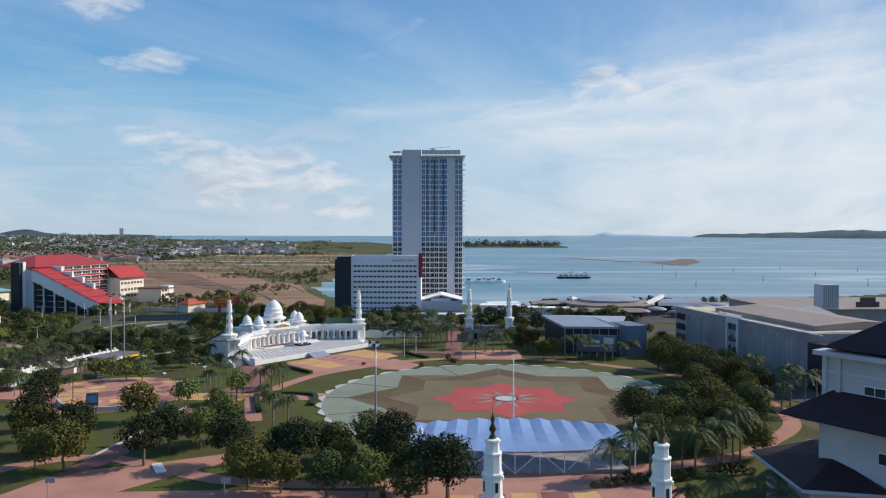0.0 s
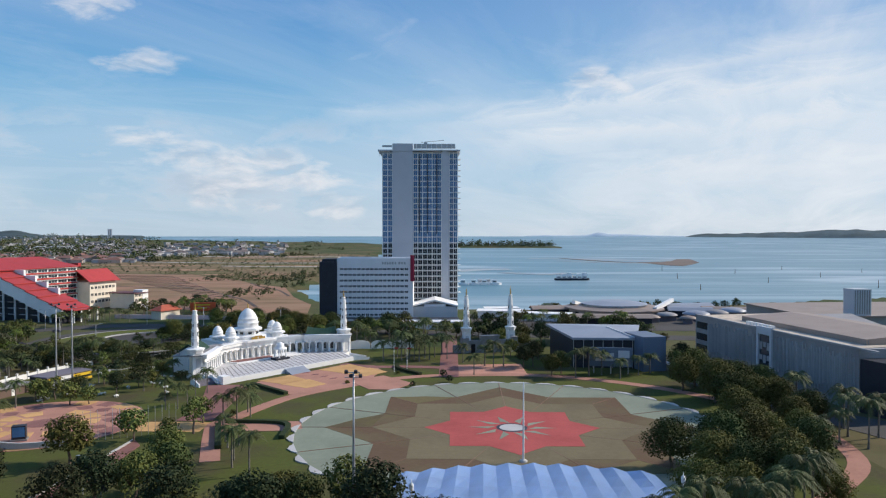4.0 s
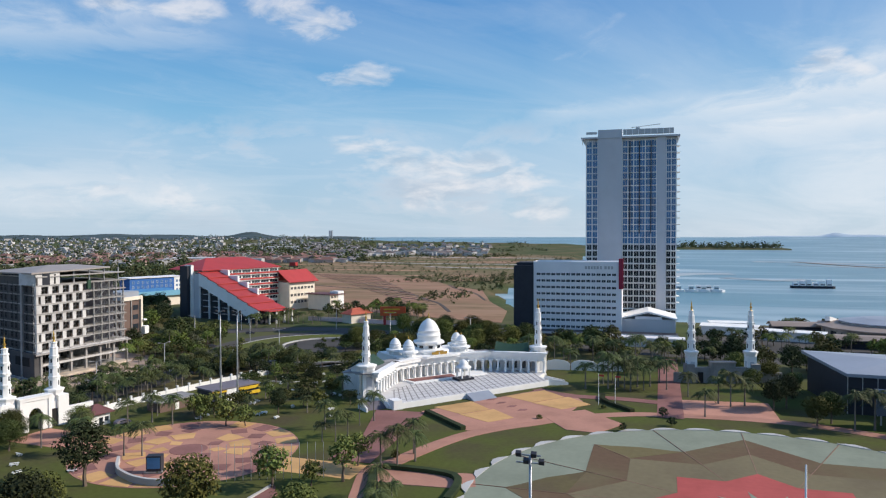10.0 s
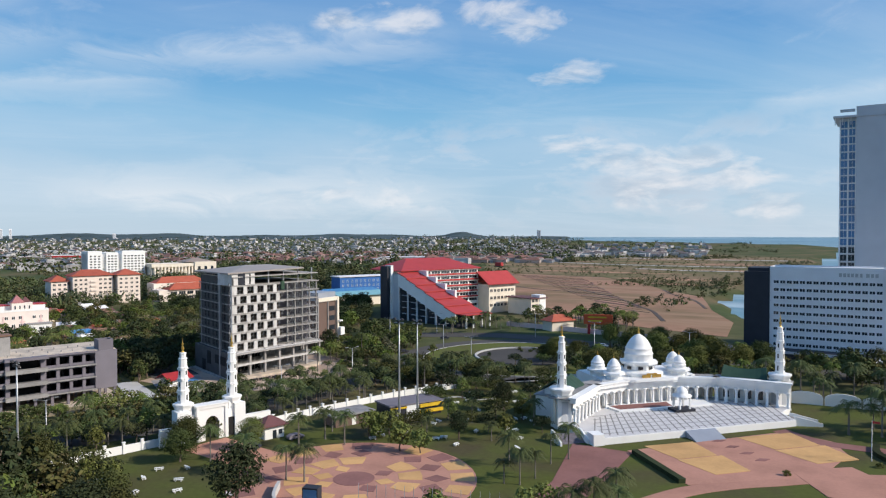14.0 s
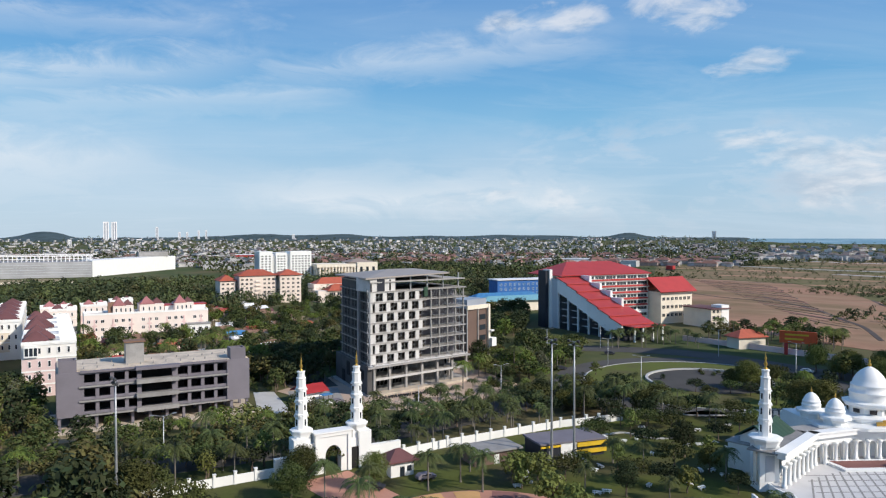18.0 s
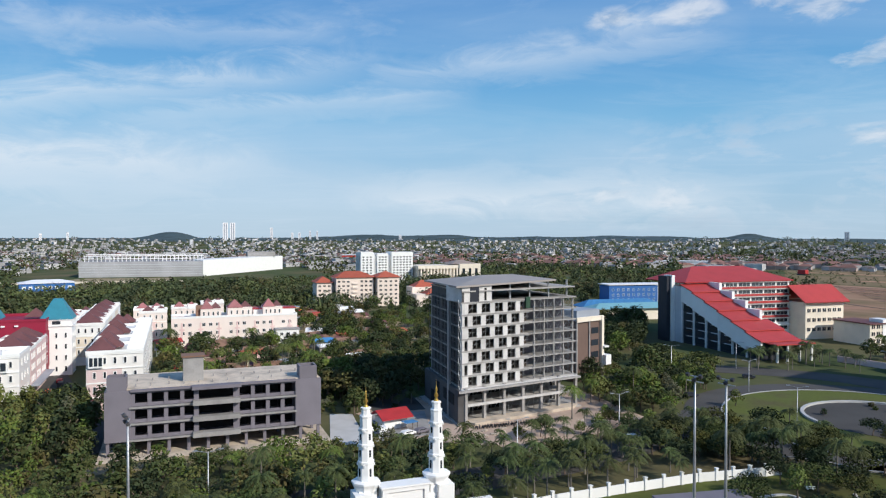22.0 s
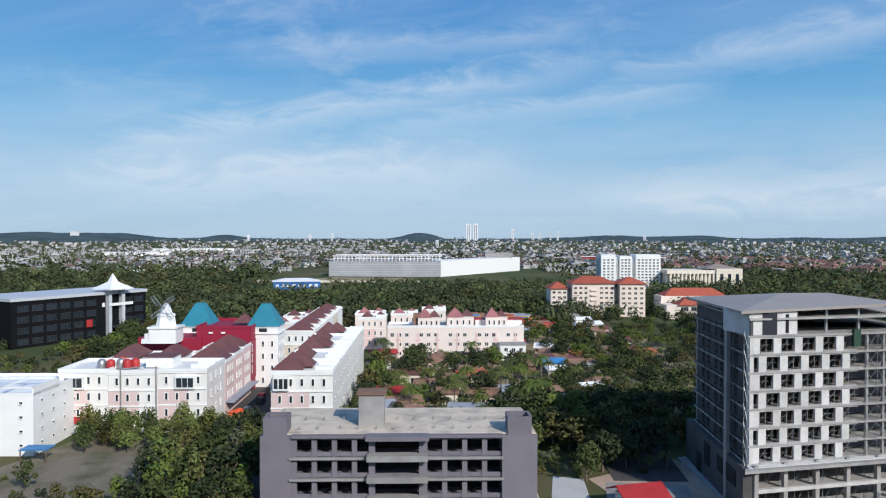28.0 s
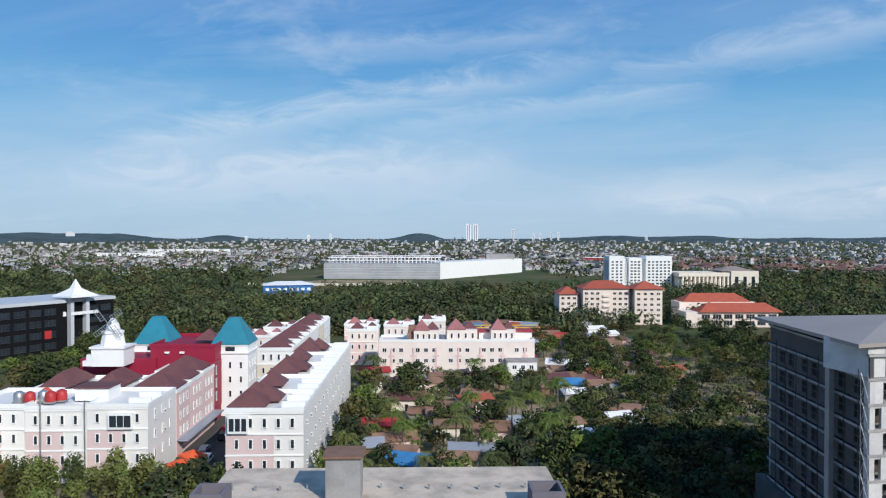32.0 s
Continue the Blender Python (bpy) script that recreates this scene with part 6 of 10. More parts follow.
for k, (x, y, r, z_) in enumerate(((132, 438, 6.5, 4.5), (121, 430, 5, 4), (150, 440, 8, 5), (164, 446, 7, 5), (140, 425, 5, 4), (176, 452, 8, 5.5))):
    dk = thing("waterfront_kiosk", pose(x, y, 0, 0, 0, 17 * k), "small waterfront kiosk with a rounded pale roof", "kiosk", "waterfront kiosks")
    part("wall", boxes((-r * 0.7, r * 0.7, -r * 0.5, r * 0.5, 0, z_ * 0.7)), "greypaint", dk)
    part("roof", lathe(bmesh.new(), [(r, z_ * 0.7), (r, z_ * 0.78), (r * 0.7, z_), (0, z_ * 1.15)], 10), ("mallgrey", "tan", "steelroof")[k % 3], dk)
for x, y, w, d, rz in ((38, 455, 26, 12, -8), (62, 440, 30, 9, -15), (40, 470, 20, 9, 4)):
    s = thing("shed", pose(x, y, 0, 0, 0, rz), "white flat-roofed waterfront shed", "shed", "waterfront sheds")
    part("wall", boxes((-w / 2, w / 2, -d / 2, d / 2, 0, 4)), "hotelwhite", s)
    part("roof", boxes((-w / 2 - 0.8, w / 2 + 0.8, -d / 2 - 0.8, d / 2 + 0.8, 4, 4.5)), "white", s)
for x, y, rz, n in ((156, 844, 1, 1), (46, 766, 2, 4), (52, 778, 4, 2)):
    for k in range(n):
        b = thing("ferry_boat", pose(x + (k - (n - 1) / 2) * (11 if n == 4 else 9), y + 2 * k, -3.3, 0, 0, rz), "white ferry moored in the bay" if n > 1 else "dark-hulled barge ferry moored in the bay", "boat", "moored boats")
        L = 40 if n == 1 else 12
        bm = bmesh.new()
        prism(bm, [(-L / 2, -3.2), (L / 2 - 3, -3.2), (L / 2, 0), (L / 2 - 3, 3.2), (-L / 2, 3.2)], 0, 2.2)
        part("hull", bm, "darkclad" if n == 1 else "white", b)
        for q in range(6 if n == 1 else 1):
            part("cabin", boxes((-L / 2 + 2 + q * 6, -L / 2 + 6.4 + q * 6, -2.4, 2.4, 2.2, 5.6 + (q % 3) * 1.6)), "hotelwhite" if q % 2 else "white", b)
            part("cabin_window", boxes((-L / 2 + 2.4 + q * 6, -L / 2 + 6 + q * 6, -2.5, -2.38, 3.2, 4.1)), "glass", b)
flat("sandbar", [(372, 1345), (388, 1228), (406, 1196), (440, 1250), (486, 1338), (528, 1500), (500, 1500), (455, 1400), (420, 1360)], -2.9, "sand", "low brown sandbar in the bay", "sandbar", thick=1.5)
flat("sandbar_tail", strip(curve([(270, 1560), (316, 1418), (350, 1350), (384, 1310)]), 16), -2.95, "sand", "thin tail of the sandbar", "sandbar", thick=1.5)
for line_, w_ in (([(200, 1560), (300, 1520), (420, 1440), (500, 1480)], 50), ([(240, 1420), (330, 1330), (400, 1280)], 26), ([(20, 1040), (60, 1080), (110, 1090)], 40), ([(90, 1000), (140, 960), (180, 985)], 22)):
    flat("shallows", strip(curve(line_), w_), -3.0, "shallow", "pale shallow water streaked over sand", "shallows", thick=0.6)
for i in range(11):
    s = thing("channel_stake", pose(250 + 37 * i, 700 + (i * 173) % 420, -3.4), "thin wooden stake standing in the bay", "stake", "channel stakes")
    part("stake", lathe(bmesh.new(), [(0.35, 0), (0.25, 6 + i % 3), (0, 6 + i % 3)], 5), "bark", s)

# ---------------------------------------------------------------- red-roofed offices
RB = pose(-210, 424, 0, 0, 0, 72)
red = thing("red_roof_office", RB, "white office block with red roofs stepping down to the road", "building")
part("body", boxes((21, 68, 52, 82, 0, 28.2)), "white", red)
# grey in place of white puts this wall's shade into its colour
part("rear_body", boxes((5, 21, 52, 62, 0, 26.4)), "palegrey", red)
bm = bmesh.new()
for q in (((6.0, 50.5, 28.4), (69.5, 50.5, 28.6), (55, 70, 35), (24, 70, 35)), ((24, 70, 35), (55, 70, 35), (69.5, 83, 28.6), (6.0, 83, 28.4)), ((69.5, 50.5, 28.6), (69.5, 83, 28.6), (55, 70, 35)), ((6.0, 83, 28.4), (6.0, 50.5, 28.4), (24, 70, 35))):
    bm.faces.new([bm.verts.new(p) for p in q])
bm.normal_update()
bmesh.ops.solidify(bm, geom=bm.faces[:], thickness=0.5)
part("main_roof", bm, "redroof", red, "broad red metal roof")
part("end_wall", boxes((3.2, 5, 57, 63, 0, 31.5)), "white", red, "tall white end wall")
part("dark_core", boxes((1.2, 3.2, 58, 65, 0, 31)), "darkclad", red, "dark stair core")
rw = win("window", 6.6, 1.7, "glass", "white", 2, 0.5)
FR = pose(0, 52, 0)
for j in range(7):
    z = 3 + 3.6 * j
    xa = 21.5
    grid(red, "window", rw, FR, span(22, 67.5, 6), [z + 1.2])
    part("ledge", boxes((xa, 68, -1.1, 0, z + 3.2, z + 3.9)), "white", red, m=FR)
for j in (1, 2, 3, 4, 5):
    bm = bmesh.new()
    prism(bm, [(0, 0.1), (-1.5, -0.5), (-1.5, -0.25), (0, 0.45)], 21.5, 67)
    bmesh.ops.rotate(bm, verts=bm.verts, matrix=Matrix(((0, 0, 1), (1, 0, 0), (0, 1, 0))))
    part("awning_roof", bm, "redroof", red, m=pose(0, 52, 3 + 3.6 * (j + 1) + 0.6))
NS = 6
for k in range(NS):       # stepping bays, highest at the back
    y1, y0 = 52 - k * 8.6, 52 - (k + 1) * 8.6
    zt = 27.2 - 3.35 * k
    bay = part("bay", boxes((6, 19, y0, y1, 0, zt - 3.2)), "darkclad", red, "dark recessed bay")
    bm = bmesh.new()
    prism(bm, [(y1 + 0.2, zt + 0.4), (y1 + 0.2, zt), (y0 - 0.9, zt - 3.0), (y0 - 0.9, zt - 2.6)], 4.2, 19.4 if k < 4 else 24)
    bmesh.ops.rotate(bm, verts=bm.verts, matrix=Matrix(((0, 0, 1), (1, 0, 0), (0, 1, 0))))
    part("bay_roof", bm, "redroof", bay, "sloping red roof step")
    bm = bmesh.new()
    prism(bm, [(y1, zt - 0.05), (y0, zt - 2.75), (y0, max(3.4, zt - 10.4)), (y1 - 1.0, max(4.6, zt - 8.0)), (y1, max(4.8, zt - 7.8))], 4.7, 5.6)
    bmesh.ops.rotate(bm, verts=bm.verts, matrix=Matrix(((0, 0, 1), (1, 0, 0), (0, 1, 0))))
    part("side_panel", bm, "white", bay, "white sloping side panel")
    fs = side((6, y1), (6, y0))
    n = max(1, int((zt - 6) / 3.5))
    for j in range(n):
        part("bay_window", boxes((0.5, 8.0, -0.15, 0.1, 0.9 + 3.5 * j, 3.5 + 3.5 * j)), "glass", bay, m=fs)
        part("bay_floor", boxes((3.4, 8.4, -0.7, 0, 3.65 + 3.5 * j, 3.9 + 3.5 * j)), "palegrey", bay, m=fs)
    part("bay_column", boxes((0, 0.5, -1.1, -0.1, 0, zt - 4)), "white", bay, m=fs)
for k in range(4):       # white inner wall standing above the roof steps
    part("stepped_wall", boxes((19.4, 20.8, 52 - 8.6 * (k + 1), 52 - 8.6 * k, 0, 28.4 - 3.35 * k)), "white", red, "white stepped inner wall")
part("porch_roof", boxes((7, 26, -6, 0.5, 6.8, 7.3)), "redroof", red, "low red porch roof")
for x in (8, 13, 19, 25):
    part("porch_column", boxes((x - 0.35, x + 0.35, -5.4, -4.7, 0, 6.8)), "white", red)
red2 = thing("red_roof_annex", RB, "cream annex with a steep red roof", "building")
part("wall", boxes((68.5, 92, 42, 62, 0, 18)), "cream", red2)
bm = bmesh.new()
for q in (((66, 39.5, 18.2), (93.5, 39.5, 18.2), (93.5, 51, 26), (66, 51, 26)), ((66, 51, 26), (93.5, 51, 26), (93.5, 64, 18.2), (66, 64, 18.2))):
    bm.faces.new([bm.verts.new(p) for p in q])
bm.normal_update()
bmesh.ops.solidify(bm, geom=bm.faces[:], thickness=0.4)
part("roof", bm, "redroof", red2)
aw = win("window", 2.0, 1.7, "glass", "cream", 1, 0.25)
grid(red2, "window", aw, pose(0, 42, 0), span(69, 91, 7), [4, 8.6, 13.2])
sw = thing("small_office", RB @ pose(86, 26, 0), "small white three-storey office with a flat maroon canopy", "building")
part("wall", boxes((-6.5, 6.5, -10, 10, 0, 10)), "cream", sw)
part("roof", boxes((-7.5, 7.5, -11, 11, 10, 10.5)), "maroonroof", sw)
part("tower", boxes((1, 6.6, -10.2, -3, 0, 12)), "white", sw)
grid(sw, "window", aw, side((-6.5, -10), (6.5, -10)), span(0.5, 12.5, 4), [1.5, 4.8, 8.0])
grid(sw, "window", aw, side((6.5, -10), (6.5, 10)), span(1, 19, 5), [1.5, 4.8, 8.0])
lowh = thing("roadside_house", pose(-160, 452, 0, 0, 0, 62), "low white roadside house with a red and green roof", "house")
part("wall", boxes((-7, 7, -4, 4, 0, 5)), "cream", lowh)
bm = bmesh.new()
hip(bm, -8, 8, -5, 5, 5.2, 8.2)
part("roof", bm, "orangeroof", lowh)
board = thing("billboard", pose(-136, 446, 0, 0, 0, 15), "orange roadside billboard on two red legs", "billboard")
part("panel", boxes((-7, 7, -0.3, 0.3, 5.0, 10)), "orange", board)
part("print", boxes((-5, 4, -0.36, -0.28, 8.2, 8.9), (-5, 2, -0.36, -0.28, 6.4, 7.1)), "yellow", board, "plain yellow bars")
for x in (-4.5, 4.5):
    part("leg", boxes((x - 0.7, x + 0.7, -0.3, 0.3, 0, 5)), "red", board)
low_wall("estate_wall", curve([(-190, 452), (-150, 448), (-100, 440), (-62, 425)]), 0.4, 2.4, "pink", "long pale pink wall along the road")
for k in range(4):
    bm = bmesh.new()
    prism(bm, [(-4.6, 0), (4.6, 0)] + [(4.6 * math.cos(math.pi * q / 10), 2.2 + 1.6 * math.sin(math.pi * q / 10)) for q in range(11)], -0.25, 0.25)
    bmesh.ops.rotate(bm, verts=bm.verts, matrix=Matrix(((1, 0, 0), (0, 0, -1), (0, 1, 0))))
    solo("park_wall", bm, "white", "white park wall bay with an arched top", "wall", "arched wall bays", kind="structure", m=pose(-43 + 9.5 * k, 337.8 + 1.2 * k, 0, 0, 0, 7))
flat("path_rose", strip(curve([(-36, 304), (-25.5, 297.6), (-11.3, 297.6), (1, 295.6)]), 4.5), 0.16, "paverose", "dark rose path from the mosque terrace to the east walk", "pavement")
for x, y in ((-15.6, 288.1), (-10.9, 287.5)):
    fp = thing("flagpole", pose(x, y, 0), "thin white flagpole with a small red and white flag", "flagpole", "flagpoles")
    part("pole", lathe(bmesh.new(), [(0.09, 0), (0.06, 9), (0, 9.1)], 6), "white", fp)
    part("flag", boxes((0.06, 1.5, -0.02, 0.02, 8.4, 8.9)), "red", fp)

# ---------------------------------------------------------------- blue building and teal-roofed hall behind
blue = thing("blue_building", pose(-400, 590, 0, 0, 0, 68), "bright blue three-storey building with square windows", "building")
part("wall", boxes((-24, 16, 0, 16, 0, 13)), "bluewall", blue)
part("white_end", boxes((16, 24, -0.2, 16, 0, 13.6)), "white", blue, "white end bay")
part("roof", boxes((-25, 25, -1, 17, 13.6, 14.2)), "hotelwhite", blue)
bw = win("window", 1.7, 1.8, "blueglass", "palegrey", 1, 0.2, True)
grid(blue, "window", bw, pose(0, 0, 0), span(-23, 15, 9), [1.6, 5.4, 9.2])
grid(blue, "window", bw, pose(0, -0.2, 0), span(17, 23, 2), [1.6, 5.4, 9.2])
tealh = thing("teal_hall", pose(-330, 500, 0, 0, 0, 70), "long low hall with pale teal metal roofs", "hall")
part("wall", boxes((-26, 26, 0, 26, 0, 7)), "cream", tealh)
for k in range(2):
    bm = bmesh.new()
    hip(bm, -28, 28, -2 + 14 * k, 13 + 14 * k, 7.2, 10 + k)
    part("roof", bm, mat("teal_sheet", (0.20, 0.42, 0.48), 0.5, vary=0.1) if k == 0 else M["blue"], tealh)

# ---------------------------------------------------------------- unfinished concrete building
DO, DR = (-218, 214), 75


def dm(u, v, z=0.0, r=0.0):
    """Pose in the plan of the western blocks: u along the street front, v back from it."""
    c, s = math.cos(radians(DR)), math.sin(radians(DR))
    return pose(DO[0] + u * c - v * s, DO[1] + u * s + v * c, z, 0, 0, DR + r)


unf = thing("unfinished_building", dm(61, 0), "unfinished grey concrete hotel shell with scaffolding and open floors", "building")
A, B, Cc, Dd = (0, 0), (38.6, 7.6), (36, 36), (2.5, 31)
FF = side(A, B)
FL = side(Dd, A)
W = math.hypot(*B)
WL = math.hypot(Dd[0], Dd[1])
H0, FH = 9.6, 3.25
part("plinth", slab([(-2, -2.5), (40, 5.5), (40, 36), (-1, 33)], 0, 0.5), "shell", unf)
for j in range(9):
    z = H0 + FH * j if j < 8 else H0 + FH * 7 + 3.0
    k = 0.55 if j < 8 else 0.2
    part("floor_slab", slab([(A[0] - k, A[1] - k), (B[0] + k, B[1] - k), (Cc[0] + k, Cc[1]), (Dd[0] - k, Dd[1])], z - 0.35, z), "shell", unf)
part("mezzanine", slab([A, B, (38.4, 9), (38, 14), (1, 12), (0.2, 2)], 4.6, 5.0), "shell", unf)
part("podium_roof", slab([(-2.2, -3.2), (39.5, 5.0), (38.6, 8), (-0.2, 1.0)], H0 - 0.9, H0 - 0.4), "shell", unf, "projecting podium edge slab")
for i in range(7):
    part("column", boxes((-0.4, 0.4, -0.4, 0.4, 0, H0)), "shell", unf, m=FF @ pose(0.2 + W * i / 6, -0.6 if i else -1.4, 0))
    part("inner_column", boxes((-0.4, 0.4, -0.4, 0.4, 0, H0 + FH * 7)), "shell", unf, m=FF @ pose(0.6 + (W - 1.2) * i / 6, 7.5, 0))
part("core", boxes((2.5, 33, 12, 20, 0, H0 + FH * 7)), "concrete", unf, "dark inner core walls")
part("rear_wall", boxes((0, 34, 0, 0.4, 0, H0 + FH * 7)), "shell", unf, m=side(Cc, Dd))
part("right_wall", boxes((10, 28, 0, 0.4, 0, H0 + FH * 7)), "shell", unf, m=side(B, Cc))
# left side takes the darkened concrete, its shade put into the colour
part("left_wall", boxes((0, WL, 0.02, 0.5, 0, H0 + FH * 7 + 3)), "shadewall", unf, "shaded window wall", m=FL)
part("left_podium", boxes((-2, WL + 1.5, -1.6, 0, 0, H0 - 0.4)), "shadewall", unf, m=FL)
# dark plates and window panes paint the shade of openings
part("podium_hole", boxes((WL - 12, WL - 2, -1.75, -1.55, 4.6, 7.6), (WL - 20, WL - 16.5, -1.75, -1.55, 3.5, 8), (6, 9, -1.75, -1.55, 0.5, 4.5)), "hole_shade", unf, m=FL)
lw = win("window", 1.5, 1.8, "hole_shade", "shadewall", 0, 0.2, True)
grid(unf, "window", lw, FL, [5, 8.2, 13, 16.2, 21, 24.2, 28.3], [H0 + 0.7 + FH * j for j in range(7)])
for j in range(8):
    part("wall_ledge", boxes((-0.4, WL + 0.3, -0.35, 0.02, H0 + FH * j - 0.2, H0 + FH * j)), "shadewall", unf, m=FL)
# checker of white panels on the left part of the front
NB2, wb = 5, 4.35
for j in range(7):
    z = H0 + FH * j
    sh_ = 0.0 if j % 2 == 0 else 1.35
    part("storey_beam", boxes((0.1, 22.4, -0.25, 0.2, z + FH - 0.62, z + FH - 0.3)), "panelgrey", unf, m=FF)
    part("corner_pier", boxes((-0.3, 0.5, -0.32, 0.6, z, z + FH - 0.3)), "panelgrey", unf, m=FF)
    for i in range(NB2 + 1):
        x = 0.15 + wb * i + sh_
        if x + 1.6 < 22.7:
            part("panel", boxes((x, x + 1.6, -0.3, 0.12, z, z + FH - 0.3)), "panelgrey", unf, m=FF)
        if i == NB2:
            continue
        # dark sheet behind each opening stands in for the room's shade
        part("room_void", boxes((x + 1.4, x + wb, 2.2, 2.3, z, z + FH - 0.35)), "ditch_and_room_shade", unf, m=FF)
        for q in range(2):
            bm = bmesh.new()
            beam(bm, (x + 2.1 + 1.3 * q, 0.5, z), (x + 2.1 + 1.3 * q, 0.5, z + FH - 0.4), 0.045)
            part("prop", bm, "steel", unf, "thin steel prop in the opening", m=FF)
        bm = bmesh.new()
        beam(bm, (x + 1.7, 0.6, z + 0.1 * i), (x + wb - 0.1, 0.6, z + FH - 0.6), 0.035)
        part("brace", bm, "steel", unf, m=FF)
        bm = bmesh.new()
        beam(bm, (x + 1.7, 0.55, z + 1.4), (x + wb - 0.1, 0.55, z + 1.4), 0.035)
        part("rail", bm, "steel", unf, m=FF)
        part("upstand", boxes((x + 1.65, x + wb, -0.4, -0.1, z, z + 0.25)), "shell", unf, m=FF)
    for i in range(5):
        x = 24.5 + 3.6 * i
        part("frame_column", boxes((x - 0.2, x + 0.2, -0.1, 0.35, z, z + FH - 0.35)), "shell", unf, m=FF)
    part("back_partition", boxes((22.5, W - 0.3, 5.2, 5.4, z, z + FH - 0.35)), "greypaint", unf, m=FF)
    for i in range(6):
        bm = bmesh.new()
        x = 23.5 + 2.6 * i
        beam(bm, (x, -0.7, z), (x + 2.4, -0.7, z + FH - 0.4), 0.035)
        beam(bm, (x + 2.4, -0.7, z), (x, -0.7, z + FH - 0.4), 0.035)
        beam(bm, (x, -0.7, z), (x, -0.7, z + FH), 0.04)
        beam(bm, (x, -0.7, z + 1.0), (x + 2.6, -0.7, z + 1.0), 0.035)
        part("scaffold_bay", bm, "steel", unf, m=FF)
for i in range(10):
    bm = bmesh.new()
    z = 1 + 3.2 * i
    for y in (0.2, 1.4):
        beam(bm, (-0.9, y - 0.9, z), (-0.9, y - 0.9, z + 3.2), 0.04)
    beam(bm, (-0.9, -0.7, z), (-0.9, 0.5, z + 3.2), 0.035)
    beam(bm, (-0.9, 0.5, z), (-0.9, -0.7, z + 3.2), 0.035)
    beam(bm, (-0.9, -0.7, z), (-0.9, 0.5, z), 0.035)
    part("corner_scaffold", bm, "steel", unf, m=FF)
for i in range(12):
    bm = bmesh.new()
    x = 1.5 + 3.0 * i
    for zz in (0.5, 5.0):
        beam(bm, (x, 1.5, zz), (x, 1.5, zz + 4.2), 0.05)
        beam(bm, (x, 1.5, zz), (x + 2.6, 1.5, zz + 4.2), 0.04)
    part("podium_prop", bm, "steel", unf, m=FF)
part("podium_beam", boxes((-0.5, W + 0.3, -1.2, -0.5, 4.5, 5.2)), "panelgrey", unf, m=FF)
part("podium_edge", boxes((-1.0, W + 0.3, -1.6, -0.4, H0 - 1.0, H0 - 0.3)), "panelgrey", unf, m=FF)
# dark sheet set back in the podium paints its inner shade
part("podium_gloom", boxes((2, W - 1, 8.6, 8.8, 0.5, H0 - 0.6)), "hole_shade", unf, m=FF)
# dark steel scaffold here, toned to the shade painted on this side
for i in range(9):
    bm = bmesh.new()
    x = 1.0 + (WL - 2) * i / 8
    beam(bm, (x, -0.9, 0), (x, -0.9, H0 + FH * 7 + 1), 0.07)
    part("scaffold_pole", bm, "darksteel", unf, m=FL)
for j in range(8):
    bm = bmesh.new()
    beam(bm, (0, -0.95, H0 + FH * j - 1.2), (WL, -0.95, H0 + FH * j - 1.2), 0.06)
    part("scaffold_rail", bm, "darksteel", unf, m=FL)
ZT = H0 + FH * 7
part("penthouse", boxes((0, 9.8, 0.3, 8, ZT, ZT + 4.2)), "panelgrey", unf, "pale concrete penthouse", m=FF)
# dark strips paint the shade between the penthouse panels
for x in (3.8, 5.0, 7.4):
    part("penthouse_gap", boxes((x, x + 0.6, 0.2, 0.34, ZT + 0.2, ZT + 3.6)), "hole_shade", unf, m=FF)
part("penthouse_side", boxes((4, WL - 1, 0.6, 5, ZT, ZT + 4.0)), "darkclad", unf, "dark glazed rear penthouse", m=FL)
for x in (17, 24, 31, 38):
    part("roof_post", boxes((x - 0.2, x + 0.2, 1.5, 1.9, ZT, ZT + 4.8)), "steel", unf, m=FF)
bm = bmesh.new()
v = [bm.verts.new(p) for p in ((-2.0, -0.8, ZT + 4.4), (32, 6.4, ZT + 5.2), (35, 33, ZT + 4.6), (1, 34, ZT + 4.0), (14, 17, ZT + 6.2), (24, 18, ZT + 6.2))]
for q in ((0, 1, 5, 4), (1, 2, 5), (2, 3, 4, 5), (3, 0, 4)):
    bm.faces.new([v[i] for i in q])
bm.normal_update()
bmesh.ops.solidify(bm, geom=bm.faces[:], thickness=0.5)
part("canopy_roof", bm, mat("taupe_sheet_roof", (0.34, 0.305, 0.28), 0.6, vary=0.06, scale=0.1), unf, "taupe hipped canopy roof")
part("green_net", boxes((20.8, 22.3, -0.9, -0.3, ZT - 2.5, ZT + 0.6)), "greenroof", unf, "hanging green safety net", m=FF)
part("rubble", slab([(2, -4), (36, 3.5), (39, 6), (38, 8), (0, 0)], 0, 0.9), "roofconc", unf, "rubble and forms along the base")

annex = thing("brown_annex", pose(-222, 337, 0, 0, 0, 93), "brown and cream unfinished side block", "building")
part("wall", boxes((0, 13, 0, 16, 0, 21)), "brownwall", annex)
part("frame", boxes((12.2, 13.4, -1, 0.4, 0, 22), (-0.6, 13.4, -0.8, 0, 20.6, 22.2)), "cream", annex)
part("glass_top", boxes((0, 12, 0, 10, 21, 24.5)), "steelroof", annex, "glazed upper storey")
part("balcony", boxes((12.6, 15.5, -2.5, 6, 5, 8.4), (12.8, 14.8, -2, 5, 11, 11.6)), "white", annex)
for x in (-0.6, 6.0):
    part("pilaster", boxes((x, x + 0.5, -0.5, 0, 0, 21)), "concrete", annex)
